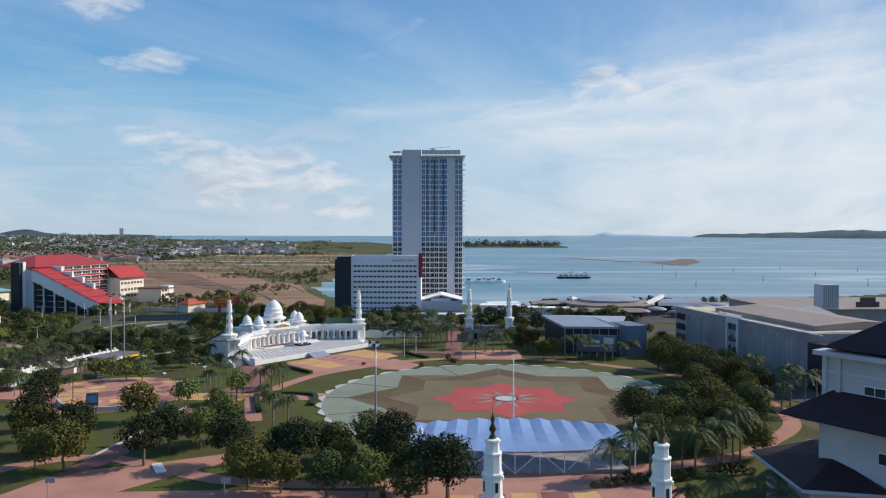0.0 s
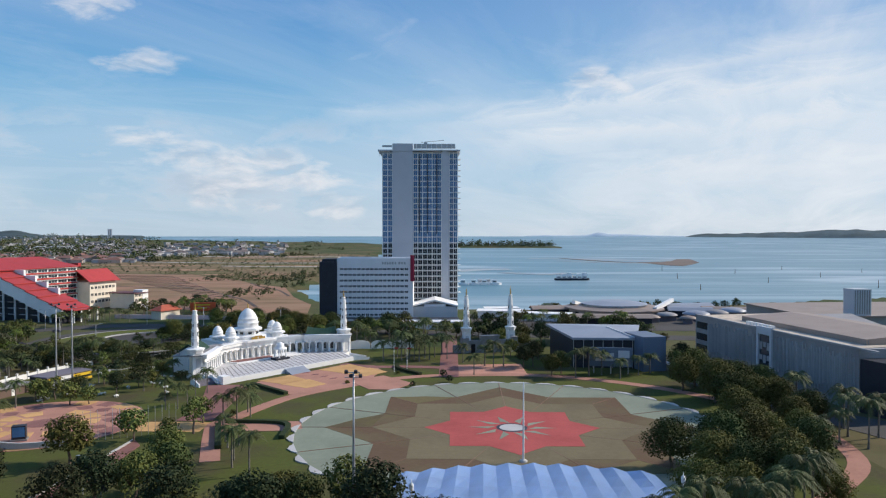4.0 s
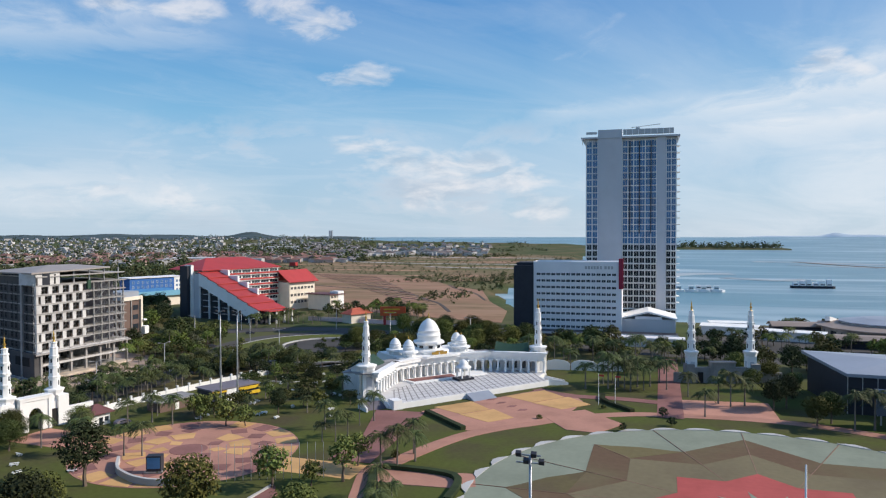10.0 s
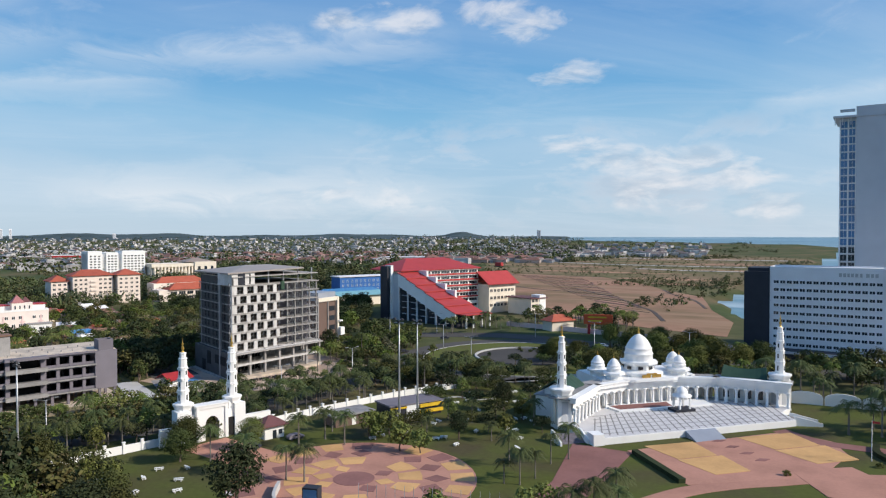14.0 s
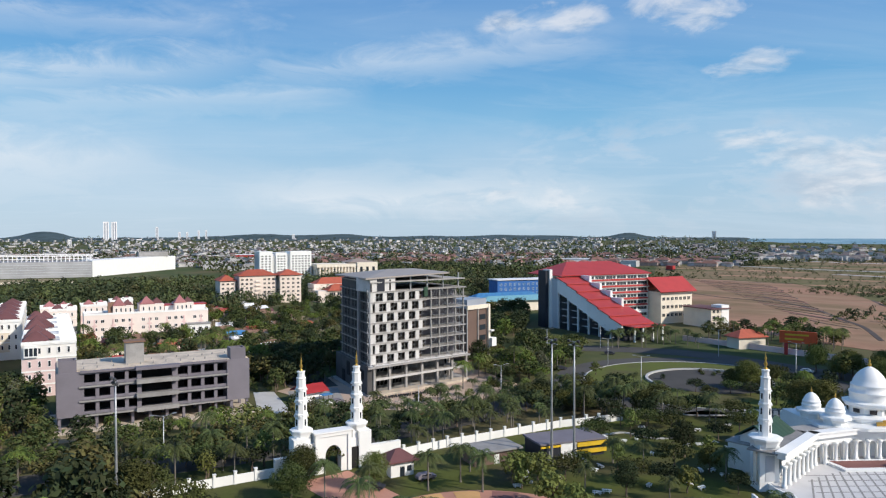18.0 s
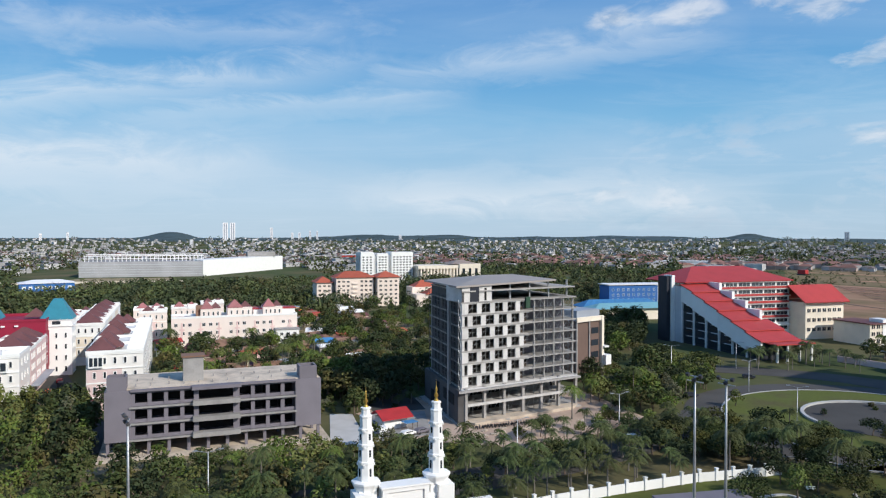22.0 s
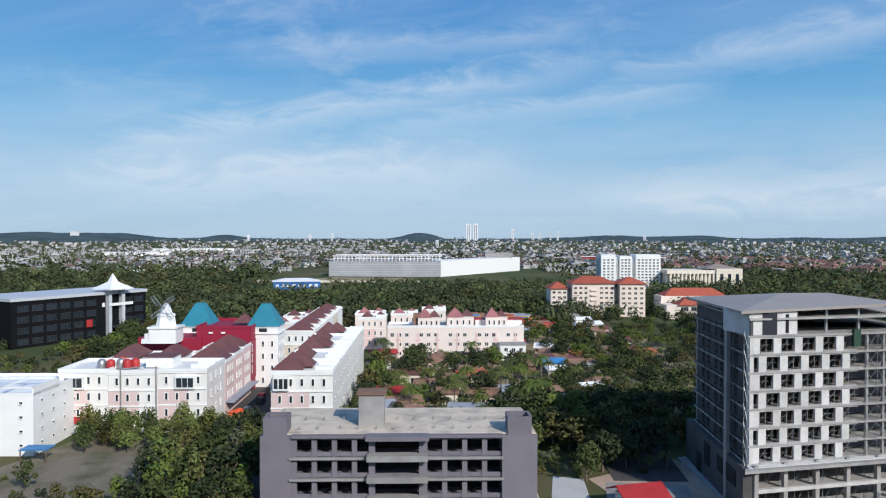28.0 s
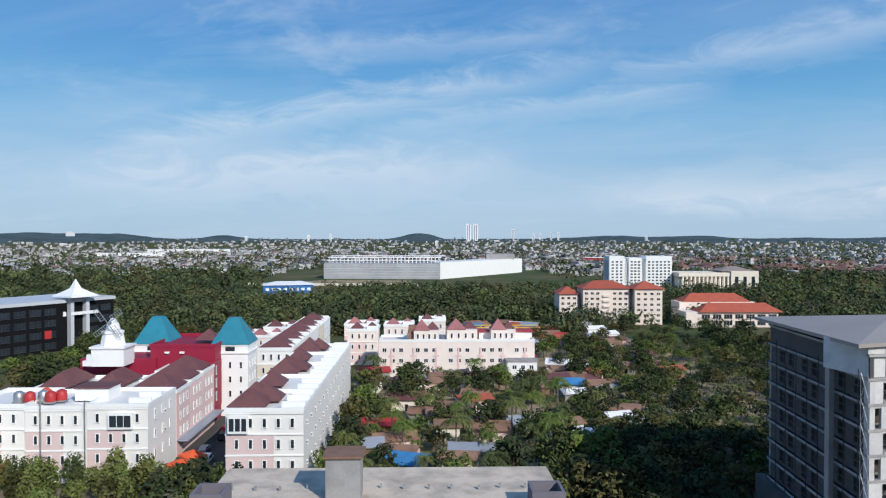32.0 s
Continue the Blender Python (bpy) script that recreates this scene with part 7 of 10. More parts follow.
for j in range(4):
    part("front_window", boxes((7.6, 11.4, -0.12, 0.05, 3.5 + 4.2 * j, 5.6 + 4.2 * j)), "glass", annex)
    part("window", boxes((13.0, 13.15, 2, 5, 4.5 + 4.2 * j, 7 + 4.2 * j)), "glass", annex)

# ---------------------------------------------------------------- grey concrete shop block in front
grey = thing("grey_block", dm(-25.2, 0), "four-storey grey-violet concrete block on open columns with unglazed windows", "building")
GW, GD = 48.4, 18.5
for k in range(4):
    part("floor_slab", boxes((0.1, GW - 0.1, 0.3, GD, 3.55 + 3.7 * k, 3.95 + 3.7 * k)), "greypaint" if k < 3 else "roofconc", grey)
part("roof_deck", boxes((0.3, GW - 0.3, 0.2, GD + 0.2, 15.05, 15.3)), "roofconc", grey, "stained flat concrete roof")
part("back_wall", boxes((0, GW, GD - 0.4, GD, 0, 15)), "greypaint", grey)
for x0, x1 in ((0, 5.4), (GW - 6.2, GW)):
    part("end_pylon", boxes((x0, x1, -0.5, GD - 0.5, 3.6, 15.0)), "greypaint", grey, "blank grey end pylon")
for x0, x1 in ((0.5, 4.6), (GW - 5.2, GW - 1.0)):
    part("roof_box", boxes((x0, x1, -0.3, 0.1, 15, 18.2), (x0, x1, 3.6, 4, 15, 18.2), (x0, x0 + 0.4, 0.1, 3.6, 15, 18.2), (x1 - 0.4, x1, 0.1, 3.6, 15, 18.2)), "greypaint", grey, "open grey tank box")
part("lift_shaft", boxes((16.6, 21.2, 5, 9, 15.2, 21.0)), "concrete", grey, "bare cement lift shaft")
part("shaft_cap", boxes((16.2, 21.6, 4.6, 9.4, 21, 21.35)), "rust", grey)
for k in range(3):
    z = 3.95 + 3.7 * k
    for x0, x1 in ((5.4, 19.4), (28.2, GW - 6.2)):
        n = 4
        s = (x1 - x0) / n
        for i in range(n):
            part("mullion", boxes((x0 + s * i, x0 + s * i + 0.9, -0.2, 0.4, z, z + 3.3)), "greypaint", grey)
            # dark sheet behind the opening paints the room's shade
            part("window_hole", boxes((x0 + s * i + 0.9, x0 + s * i + s, 5.4, 5.6, z, z + 3.3)), "hole_shade", grey)
            part("apron", boxes((x0 + s * i + 0.9, x0 + s * i + s, -0.05, 0.25, z, z + 0.75)), "greypaint", grey)
            part("lintel", boxes((x0 + s * i + 0.9, x0 + s * i + s, -0.05, 0.25, z + 2.85, z + 3.3)), "greypaint", grey)
        part("ledge", boxes((x0 - 0.3, x1 + 0.3, -0.9, -0.2, z - 0.42, z - 0.05)), "concrete", grey)
    part("balcony", boxes((18.6, 29.2, -2.0, 0.3, z - 0.5, z + 0.55)), "concrete", grey, "pale balcony front")
    # dark sheet behind the balcony paints the shade within
    part("balcony_back", boxes((19.4, 28.2, 4.5, 4.8, z, z + 3.3)), "hole_shade", grey)
    for x in (19.4, 28.2):
        part("balcony_pier", boxes((x - 0.55, x + 0.55, -0.4, 0.4, z, z + 3.3)), "greypaint", grey)
part("roof_fascia", boxes((5.4, 18.6, -0.9, 0.2, 14.7, 15.2), (18.4, 29.4, -2.2, 0.2, 14.5, 15.3), (29.2, GW - 6.2, -0.9, 0.2, 14.7, 15.2)), "greypaint", grey)
for i in range(12):
    for y in (0.3, 9, GD - 0.8):
        part("column", boxes((-0.35, 0.35, -0.35, 0.35, 0, 3.6)), "greypaint", grey, m=pose(0.6 + (GW - 1.2) * i / 11, y, 0))
part("ground_slab", boxes((-1.5, GW + 2, -4, GD + 2, -0.1, 0.25)), "roofconc", grey)
rg = random.Random(4)
for i in range(26):
    part("roof_stub", boxes((-0.14, 0.14, -0.14, 0.14, 15.3, 15.9)), "concrete", grey, m=pose(3 + 3.4 * (i % 13) + rg.uniform(-.3, .3), 3 + 6.5 * (i // 13) + rg.uniform(-.5, .5), 0))
drive = flat("driveway", [tuple(dm(u, v).translation)[:2] for u, v in ((24, -8), (33, -8), (36, 20), (30, 22))], 0.12, "stone", "pale concrete driveway beside the grey block", "pavement")
flat("site_yard", [tuple(dm(u, v).translation)[:2] for u, v in ((34, -8), (50, -7), (56, 16), (40, 18))], 0.11, "concrete", "concrete parking yard", "pavement")
flat("dark_yard", [tuple(dm(u, v).translation)[:2] for u, v in ((42, 19), (57, 18), (60, 46), (44, 50))], 0.155, "asphalt", "dark broken asphalt yard beside the building site", "pavement")
flat("village_ground", [tuple(dm(u, v).translation)[:2] for u, v in ((-14, 60), (40, 62), (100, 60), (120, 180), (100, 300), (50, 290), (48, 186), (-12, 158))], 0.04, "dirt", "bare trodden earth between the village houses", "ground")
hut = thing("red_hut", dm(42.5, 4, 0, 12), "small open hut with a bright red sheet roof", "hut")
part("wall", boxes((-3.4, 3.4, -2.5, 2.5, 0, 2.9)), "white", hut)
bm = bmesh.new()
prism(bm, [(-4, 2.8), (0, 4.6), (4, 2.8), (4, 3.0), (0, 4.85), (-4, 3.0)], -4.6, 4.6)
bmesh.ops.rotate(bm, verts=bm.verts, matrix=Matrix(((0, 0, 1), (1, 0, 0), (0, 1, 0))))
part("roof", bm, "red", hut)
tarp = thing("tarp_shelter", dm(46, -1, 0, 12), "blue tarpaulin shelter on poles", "shelter")
part("sheet", boxes((-1.8, 1.8, -1.4, 1.4, 2.2, 2.3)), "blue", tarp)
for x in (-1.6, 1.6):
    for y in (-1.2, 1.2):
        part("post", boxes((x - 0.06, x + 0.06, y - 0.06, y + 0.06, 0, 2.2)), "bark", tarp)

# ---------------------------------------------------------------- western shop blocks
slim = win("window", 0.75, 1.7, "glass", "white", 0, 0.2, True)
pair = win("window", 2.6, 1.9, "glass", "white", 2, 0.3, True)
vent = win("vent", 0.6, 0.5, "glass", "white", 0, 0.35)


def shophouse(u, v, w, d, h, label, wall="shopwhite", roof="maroonroof", front=True, right=True, left=False, roofs=((0.0, 0.6, 0.0, 1.0),), tint="shoppink", group="shop houses"):
    """One shop-house unit: painted body with bands, small hipped roofs behind a parapet, slim windows."""
    t = thing("shop_house", dm(u, v), label, "shop house", group)
    part("wall", boxes((0, w, 0, d, 0, h)), wall, t)
    parapet(t, -0.15, w + 0.15, -0.15, d, h, 0.8, 0.3)
    for x0, x1, y0, y1 in roofs:
        bm = bmesh.new()
        hip(bm, w * x0, w * x1, d * y0 + 0.2, d * y1 - 0.2, h + 0.9, h + 0.9 + min(3.0, 0.46 * min(w * (x1 - x0), d * (y1 - y0))))
        part("roof", bm, roof, t)
    n = max(1, int(h / 4))
    if front:
        for j in range(n):
            z = h - 4.1 * (j + 1)
            if j >= 1 and tint:
                part("tint_band", boxes((0.1, w * 0.62, -0.06, 0, z, z + 3.6)), tint, t)
            part("ledge", boxes((-0.1, w + 0.1, -0.22, 0, z + 3.7, z + 3.95)), "white", t)
            for x in span(0.8, w - 0.8, max(2, int(w / 2.6))):
                part("window", slim, None, t, m=pose(x, -0.06, z + 1.1))
    fr = side((w, 0), (w, d))
    if right:
        for k in range(max(1, int(d / 5.5))):
            y = 1.5 + 5.5 * k
            part("fire_wall", boxes((y, y + 0.35, -0.1, 4.5, h, h + 1.7)), "white", t, m=fr)
            for j in range(n - 1):
                part("vent", vent, None, t, m=fr @ pose(y + 2.4, 0, h - 3.2 - 4 * j))
    if left:
        fl = side((0, d), (0, 0))
        for j in range(n):
            z = h - 4.1 * (j + 1)
            for x in span(0.6, d - 0.6, max(2, int(d / 3))):
                part("window", slim, None, t, m=fl @ pose(x, 0, z + 1.1))
    return t


for k in range(5):
    shophouse(-34, 49 + 17.3 * k, 15, 17.2, 16.4 - 0.1 * k, "pink and white four-storey shop house with maroon roofs", front=(k == 0), roofs=((0.0, 0.50, 0.02, 0.46), (0.22, 0.62, 0.34, 0.70), (0.02, 0.36, 0.62, 0.92)) if k % 2 == 0 else ((0.06, 0.46, 0.2, 0.62),))
part("bay_window", boxes((0.6, 4.4, -0.9, 0, 12.4, 15.8)), "white", bpy.data.objects["shop_house"])
part("bay_glass", boxes((0.9, 1.8, -1.0, -0.88, 12.9, 15.3), (2.1, 3.0, -1.0, -0.88, 12.9, 15.3), (3.3, 4.2, -1.0, -0.88, 12.9, 15.3)), "glass", bpy.data.objects["shop_house"])
part("shop_canopy", boxes((1, 6, -1.8, 0, 3.4, 3.7)), "maroonroof", bpy.data.objects["shop_house"])
sh = [shophouse(-89 + 12.4 * k, 57, 12.3, 16, 15.5 - 0.35 * (k == 1), "white and pale pink shop house with a flat roof", roofs=(), right=(k == 2), left=False) for k in range(3)]
for k, x in ((0, 1.5), (2, 4.5)):
    part("bay_window", boxes((x, x + 5, -0.8, 0, 11.2, 14.4)), "white", sh[k])
    part("bay_glass", boxes((x + 0.4, x + 1.7, -0.95, -0.78, 11.7, 14.0), (x + 1.9, x + 3.1, -0.95, -0.78, 11.7, 14.0), (x + 3.3, x + 4.6, -0.95, -0.78, 11.7, 14.0)), "glass", sh[k])
part("drain_pipe", boxes((3.0, 3.3, -0.35, -0.1, 0, 17), (11.9, 12.15, -0.3, -0.1, 0, 17)), "steel", sh[1])
part("shop_sign", boxes((0.5, 8.5, -0.7, 0, 2.6, 4.2)), "red", sh[0], "red shop fascia")
grid(sh[2], "window", slim, side((12.3, 0), (12.3, 16)), span(1.5, 14.5, 3), [4.2, 8.4, 12.6])
for k, (uu, vv, c) in enumerate(((-80, 61, "steel"), (-77.5, 60.5, "red"), (-75.5, 62, "steel"), (-73.5, 61, "red"), (-72, 62.5, "red"), (-76, 64, "orange"))):
    wtk = thing("water_tank", dm(uu, vv, 15.6), "round plastic roof water tank, red" if c != "steel" else "round steel roof water tank", "tank", "water tanks")
    part("tank", lathe(bmesh.new(), [(1.0, 0.3), (1.1, 1.0), (1.0, 2.1), (0.4, 2.5), (0, 2.5)], 12), c, wtk)
    part("stand", boxes((-1, 1, -1, 1, 0, 0.3)), "concrete", wtk)
stairh = thing("roof_stair_house", dm(-66, 66, 15.5), "small white stair house with a red band on the shop roof", "building")
part("wall", boxes((-3.5, 3.5, -3, 3, 0, 2.6)), "white", stairh)
part("roof", boxes((-3.8, 3.8, -3.3, 3.3, 2.6, 2.9)), "maroonroof", stairh)
for k in range(3):
    shophouse(-64, 74 + 9.6 * k, 12, 9.5, 14.6 + 0.4 * k, "pink-fronted shop house with maroon hipped roof along the street", wall="pink", roofs=((0.1, 0.95, 0.0, 1.0),), front=False, right=False)
    f = dm(-52, 74 + 9.6 * k) @ pose(0, 0, 0, 0, 0, 90)
    t = [o for o in scene.objects if o.name.startswith("shop_house")][-1]
    for j in range(3):
        for x in (2.4, 4.8, 7.2):
            part("window", slim, None, t, m=side((12, 0), (12, 9.5)) @ pose(x, 0, 4.6 + 3.6 * j))
    part("arcade_roof", boxes((12, 14.6, 0, 9.5, 3.6, 3.9)), "steelroof", t)
for k in range(2):
    shophouse(-88 + 12 * k, 76, 11.8, 20, 13.8, "older shop house with a maroon hipped roof", roofs=((0.1, 0.7, 0.25, 0.95),), front=False, right=False)

maroon = thing("maroon_building", dm(-88, 104), "windowless maroon entertainment building", "building")
part("body", boxes((0, 20, 0, 24, 0, 17.4), (18, 35.5, 1.5, 24, 0, 20.2)), "maroon", maroon)
parapet(maroon, 17.8, 35.7, 1.3, 24, 20.2, 0.9, 0.3, "maroon")
part("wall_lamp", boxes((22, 23.2, 1.0, 1.5, 18.6, 19.1), (26, 27.2, 1.0, 1.5, 18.6, 19.1)), "white", maroon)
part("porch_roof", boxes((18, 27, -4, 1.4, 11.2, 11.6)), "maroonroof", maroon)
part("side_sign", boxes((35.5, 35.9, -4, 6, 4, 16.5)), "maroon", maroon)
grid(maroon, "window", win("window", 1.1, 2.2, "palegrey", "white", 0, 0.15), side((35.9, -4), (35.9, 6)), [5], [6, 9.6, 13])
small = bmesh.new()
hip(small, 28, 34, 8, 14, 21.4, 24.2)
part("lantern_roof", small, "maroonroof", maroon)
mill = thing("windmill", dm(-78, 101, 16.5), "white mock windmill tower with four lattice sails on a roof", "windmill")
part("base", boxes((-4.2, 4.2, -3.4, 3.4, 0, 4.6), (-4.6, 4.6, -3.8, 3.8, 4.6, 5.1)), "white", mill)
part("tower", lathe(bmesh.new(), [(3.2, 5), (2.6, 8.2), (2.9, 8.4), (2.9, 8.8), (0, 9.8)], 10, smooth=False), "white", mill)
part("stair", boxes((-6.6, -4.2, -3, 3, 0, 1.4), (-5.6, -4.2, -3, 3, 1.4, 3.0)), "white", mill)
bm = bmesh.new()
for k in range(4):
    a = radians(35 + 90 * k)
    c, s = math.cos(a), math.sin(a)
    beam(bm, (0, -3.1, 11.2), (4.6 * c, -3.1, 11.2 + 4.6 * s), 0.12)
    q = [(1.4 * c - 0.0 * s, 1.4 * s), (4.6 * c, 4.6 * s), (4.6 * c - 1.2 * s, 4.6 * s + 1.2 * c), (1.4 * c - 1.2 * s, 1.4 * s + 1.2 * c)]
    for (ax, az), (bx, bz) in zip(q, q[1:] + q[:1]):
        beam(bm, (ax, -3.1, 11.2 + az), (bx, -3.1, 11.2 + bz), 0.09)
    for j in range(5):
        r = 1.4 + 0.64 * j
        beam(bm, (r * c, -3.1, 11.2 + r * s), (r * c - 1.2 * s, -3.1, 11.2 + r * s + 1.2 * c), 0.07)
part("sails", bm, "steel", mill, "pale grey-green lattice sails")
part("cap", lathe(bmesh.new(), [(1.9, 9.3), (1.5, 10.8), (0.7, 12), (0, 12.4)], 10), "white", mill)
bm = bmesh.new()
beam(bm, (0, -3.3, 11.2), (0, 0, 11.2), 0.25)
part("axle", bm, "steel", mill)


def teal_tower(u, v, half, eave, tip, label):
    t = thing("teal_tower", dm(u, v), label, "tower", "teal towers")
    part("wall", boxes((-half, half, -half, half, 0, eave)), "white", t)
    part("cornice", boxes((-half - 0.4, half + 0.4, -half - 0.4, half + 0.4, eave - 2.4, eave - 2.0), (-half - 0.3, half + 0.3, -half - 0.3, half + 0.3, eave - 0.2, eave)), "white", t)
    part("roof", lathe(bmesh.new(), [(half * 1.5, eave), (half * 1.5, eave + 0.25), (half * 0.40, tip), (0, tip)], 4, smooth=False), "teal", t, "steep teal pyramid roof", m=pose(0, 0, 0, 0, 0, 45))
    part("louvre", boxes((-1.3, 1.3, -half - 0.12, -half, eave - 1.7, eave - 0.5)), "glass", t)
    for j in range(4):
        for x in span(-half + 0.5, half - 0.5, 3):
            part("window", slim, None, t, m=pose(x, -half, eave - 6.5 - 4 * j))
        for x in span(-half + 0.5, half - 0.5, 3):
            part("window", slim, None, t, m=pose(0, 0, 0, 0, 0, 90) @ pose(x, -half, eave - 6.5 - 4 * j))


teal_tower(-50, 116, 5.0, 20.0, 27.2, "white four-storey corner tower with a steep teal roof")
teal_tower(-73.5, 121, 5.0, 19.5, 27.0, "white tower with a steep teal roof behind the maroon building")
for k in range(5):
    shophouse(-47, 130 + 17 * k, 11, 16.8, 15.5, "cream shop house with a maroon hipped roof in the rear row", wall="cream" if k % 2 else "white", roofs=((0.05, 0.95, 0.0, 0.6),), front=(k == 0), tint="cream", right=True)
for k, (uu, vv, ww, dd, hh) in enumerate(((-26, 190, 12, 14, 15), (-12, 196, 12, 12, 16), (2, 205, 11, 12, 17), (-30, 215, 14, 14, 14), (-62, 205, 14, 16, 14), (-62, 180, 12, 14, 14), (-75, 190, 12, 16, 13))):
    shophouse(uu, vv, ww, dd, hh - 1.5, "pale pink shop house with a small pointed roof", wall="rowcream", roofs=((0.1, 0.5, 0.0, 0.4), (0.6, 0.95, 0.2, 0.6)), roof="pinkroof" if k % 2 else "maroonroof", tint="pink")

cross = thing("long_apartment_row", dm(-12, 166), "long cream apartment row with pink cross-shaped trims and turrets", "apartment block")
part("wall", boxes((0, 56, 0, 13, 0, 12.6)), "rowcream", cross)
parapet(cross, 0, 56, -0.1, 13, 12.6, 0.9, 0.3, "white")
cw = win("window", 1.3, 1.3, "glass", "white", 1, 0.15)
grid(cross, "window", cw, pose(0, 0, 0), span(0.5, 54, 18), [1.4, 5.2, 9.0], lambda i, j: i % 4 == 3)
for i in range(7):
    x = 4.5 + 8 * i
    part("pink_trim", boxes((x - 0.35, x + 0.35, -0.25, 0, 1.2, 10.6), (x - 1.1, x + 1.1, -0.22, 0, 7.2, 7.9)), "pink", cross)
for x, y, s in ((17, 5, 4.5), (30, 8, 5.5), (45, 7, 4.5)):
    tu = part("turret", boxes((-s, s, -s, s, 12.6, 16.6)), "rowcream", cross, m=pose(x, y, 0))
    part("turret_roof", lathe(bmesh.new(), [(s * 0.9, 16.6), (s * 0.9, 16.8), (0, 20.5)], 4, smooth=False), "pinkroof", tu, m=pose(-s * 0.4, -s * 0.4, 0, 0, 0, 45))
    part("turret_roof", lathe(bmesh.new(), [(s * 0.7, 16.6), (s * 0.7, 16.8), (0, 19.4)], 4, smooth=False), "maroonroof", tu, m=pose(s * 0.5, 0, 0, 0, 0, 45))
    grid(tu, "turret_window", slim, pose(0, -s, 0), span(-s + 0.4, s - 0.4, 4), [13.6])
part("water_tower", boxes((10.5, 13.5, 2, 5, 12.6, 18.2)), "rust", cross, "rusty roof tank")
part("red_roof", boxes((36, 56.5, 6, 14, 15.2, 15.6)), "red", cross, "red sheet roof")
part("upper_wall", boxes((36.5, 56, 6.5, 13.5, 12.6, 15.2)), "white", cross)
annexw = thing("white_annex", dm(33.5, 160), "small white two-storey annex", "house")
part("wall", boxes((0, 10.5, 0, 6, 0, 6.4)), "white", annexw)
part("roof", boxes((-0.4, 10.9, -0.4, 6.2, 6.4, 6.8)), "concrete", annexw)
grid(annexw, "window", cw, pose(0, 0, 0), span(1, 10, 3), [3.8])
leftw = thing("white_block", dm(-117, 38), "plain white four-storey block with awnings on its flank", "building")
part("wall", boxes((0, 32, 0, 24, 0, 13.6)), "white", leftw)
parapet(leftw, 0, 32, 0, 24, 13.6, 0.7)
part("roof_frame", boxes((18, 32, 0.3, 0.7, 15.3, 15.7), (18, 32, 11, 11.4, 15.3, 15.7), (18, 18.4, 0.3, 11.4, 15.3, 15.7), (31.6, 32, 0.3, 11.4, 13.6, 15.7), (24.6, 25, 0.3, 11.4, 15.3, 15.7)), "white", leftw)
for fr_, n in ((pose(0, 0, 0), 6), (side((32, 0), (32, 24)), 5)):
    for j in range(4):
        for x in span(1, 5.3 * n, n):
            part("awning_window", vent, None, leftw, m=fr_ @ pose(x, 0, 2.2 + 3.2 * j))
lean = thing("lean_to", dm(-82, 34), "blue sheet lean-to against the white block", "shed")
part("roof", boxes((-3, 3, -2, 2, 3.0, 3.2)), "blue", lean)
for x in (-2.8, 2.8):
    part("post", boxes((x - 0.1, x + 0.1, -1.8, -1.6, 0, 3)), "bark", lean)

black = thing("black_store", dm(-173.5, 197, 0, 60.5), "black clad store with a pale roof rim and white spired entrance", "store")
part("wall", boxes((-8, 62, 0, 34, 0, 21)), "blackclad", black)
part("roof_rim", boxes((-8.6, 62.6, -0.6, 34, 21, 22.4)), "palegrey", black, "pale grey roof rim")
for j in range(4):
    grid(black, "window", win("window", 5.2, 2.6, "glass", "darksteel", 2, 0.25), pose(0, 0, 0), span(-6, 34, 6) + span(48, 61, 2), [1.5 + 4.9 * j])
for x in (38.5, 46):
    part("entrance_pier", boxes((x, x + 1.6, -2.6, 0, 0, 24)), "palegrey", black)
part("spire_roof", lathe(bmesh.new(), [(9.5, 23.4), (9.5, 24.0), (5.5, 25.6), (2.4, 27.2), (1.2, 29.4), (0, 31.5)], 4, smooth=False), "hotelwhite", black, "white flared spire roof", m=pose(43, 0.5, 0, 0, 0, 45))
part("sign", boxes((36.5, 37.9, -0.3, 0, 15, 17), (38.5, 52, -2.9, -2.65, 15.4, 16.8)), "hotelwhite", black, "white bar sign")
part("red_sign", boxes((28, 31, -0.35, 0, 6, 9.5)), "red", black, "square red sign")
part("entrance_canopy", boxes((40, 56, -7, 0, 4.6, 5.4)), "darkclad", black)

apt = thing("apartment_block", dm(83, 320), "cream apartment block of three towers with orange-red hipped roofs", "apartment block")
aw2 = win("window", 1.7, 1.3, "glass", "aptcream", 1, 0.15)
bal = mesh_of("balcony", boxes((-2, 2, -1.1, 0, -0.2, 0.9)), "aptcream")
for x0, x1, y0, h in ((0, 11, 4, 17), (13, 40, 0, 20.5), (42, 58, -4, 20.5)):
    part("tower_wall", boxes((x0, x1, y0, y0 + 16, 0, h)), "aptcream", apt)
    bm = bmesh.new()
    hip(bm, x0 - 1.2, x1 + 1.2, y0 - 1.2, y0 + 17, h + 0.3, h + 4.4)
    part("roof", bm, "orangeroof", apt)
    nn = max(3, int((x1 - x0) / 3.3))
    grid(apt, "window", aw2, pose(0, y0, 0), span(x0 + 0.4, x1 - 0.4, nn), [1.6 + 3.1 * j for j in range(int(h / 3.1))], (lambda i, j: 3 <= i <= 4) if nn > 6 else None)
    if nn > 6:
        for j in range(1, 6):
            part("balcony", bal, None, apt, m=pose((x0 + x1) / 2, y0, 0.6 + 3.1 * j))
part("link", boxes((11, 13, 8, 16, 0, 15), (40, 42, 4, 12, 0, 18)), "aptcream", apt)
orange = thing("orange_hall", dm(150, 303), "long white hall with an orange tiled roof", "hall")
part("wall", boxes((0, 52, 0, 22, 0, 8.6)), "aptcream", orange)
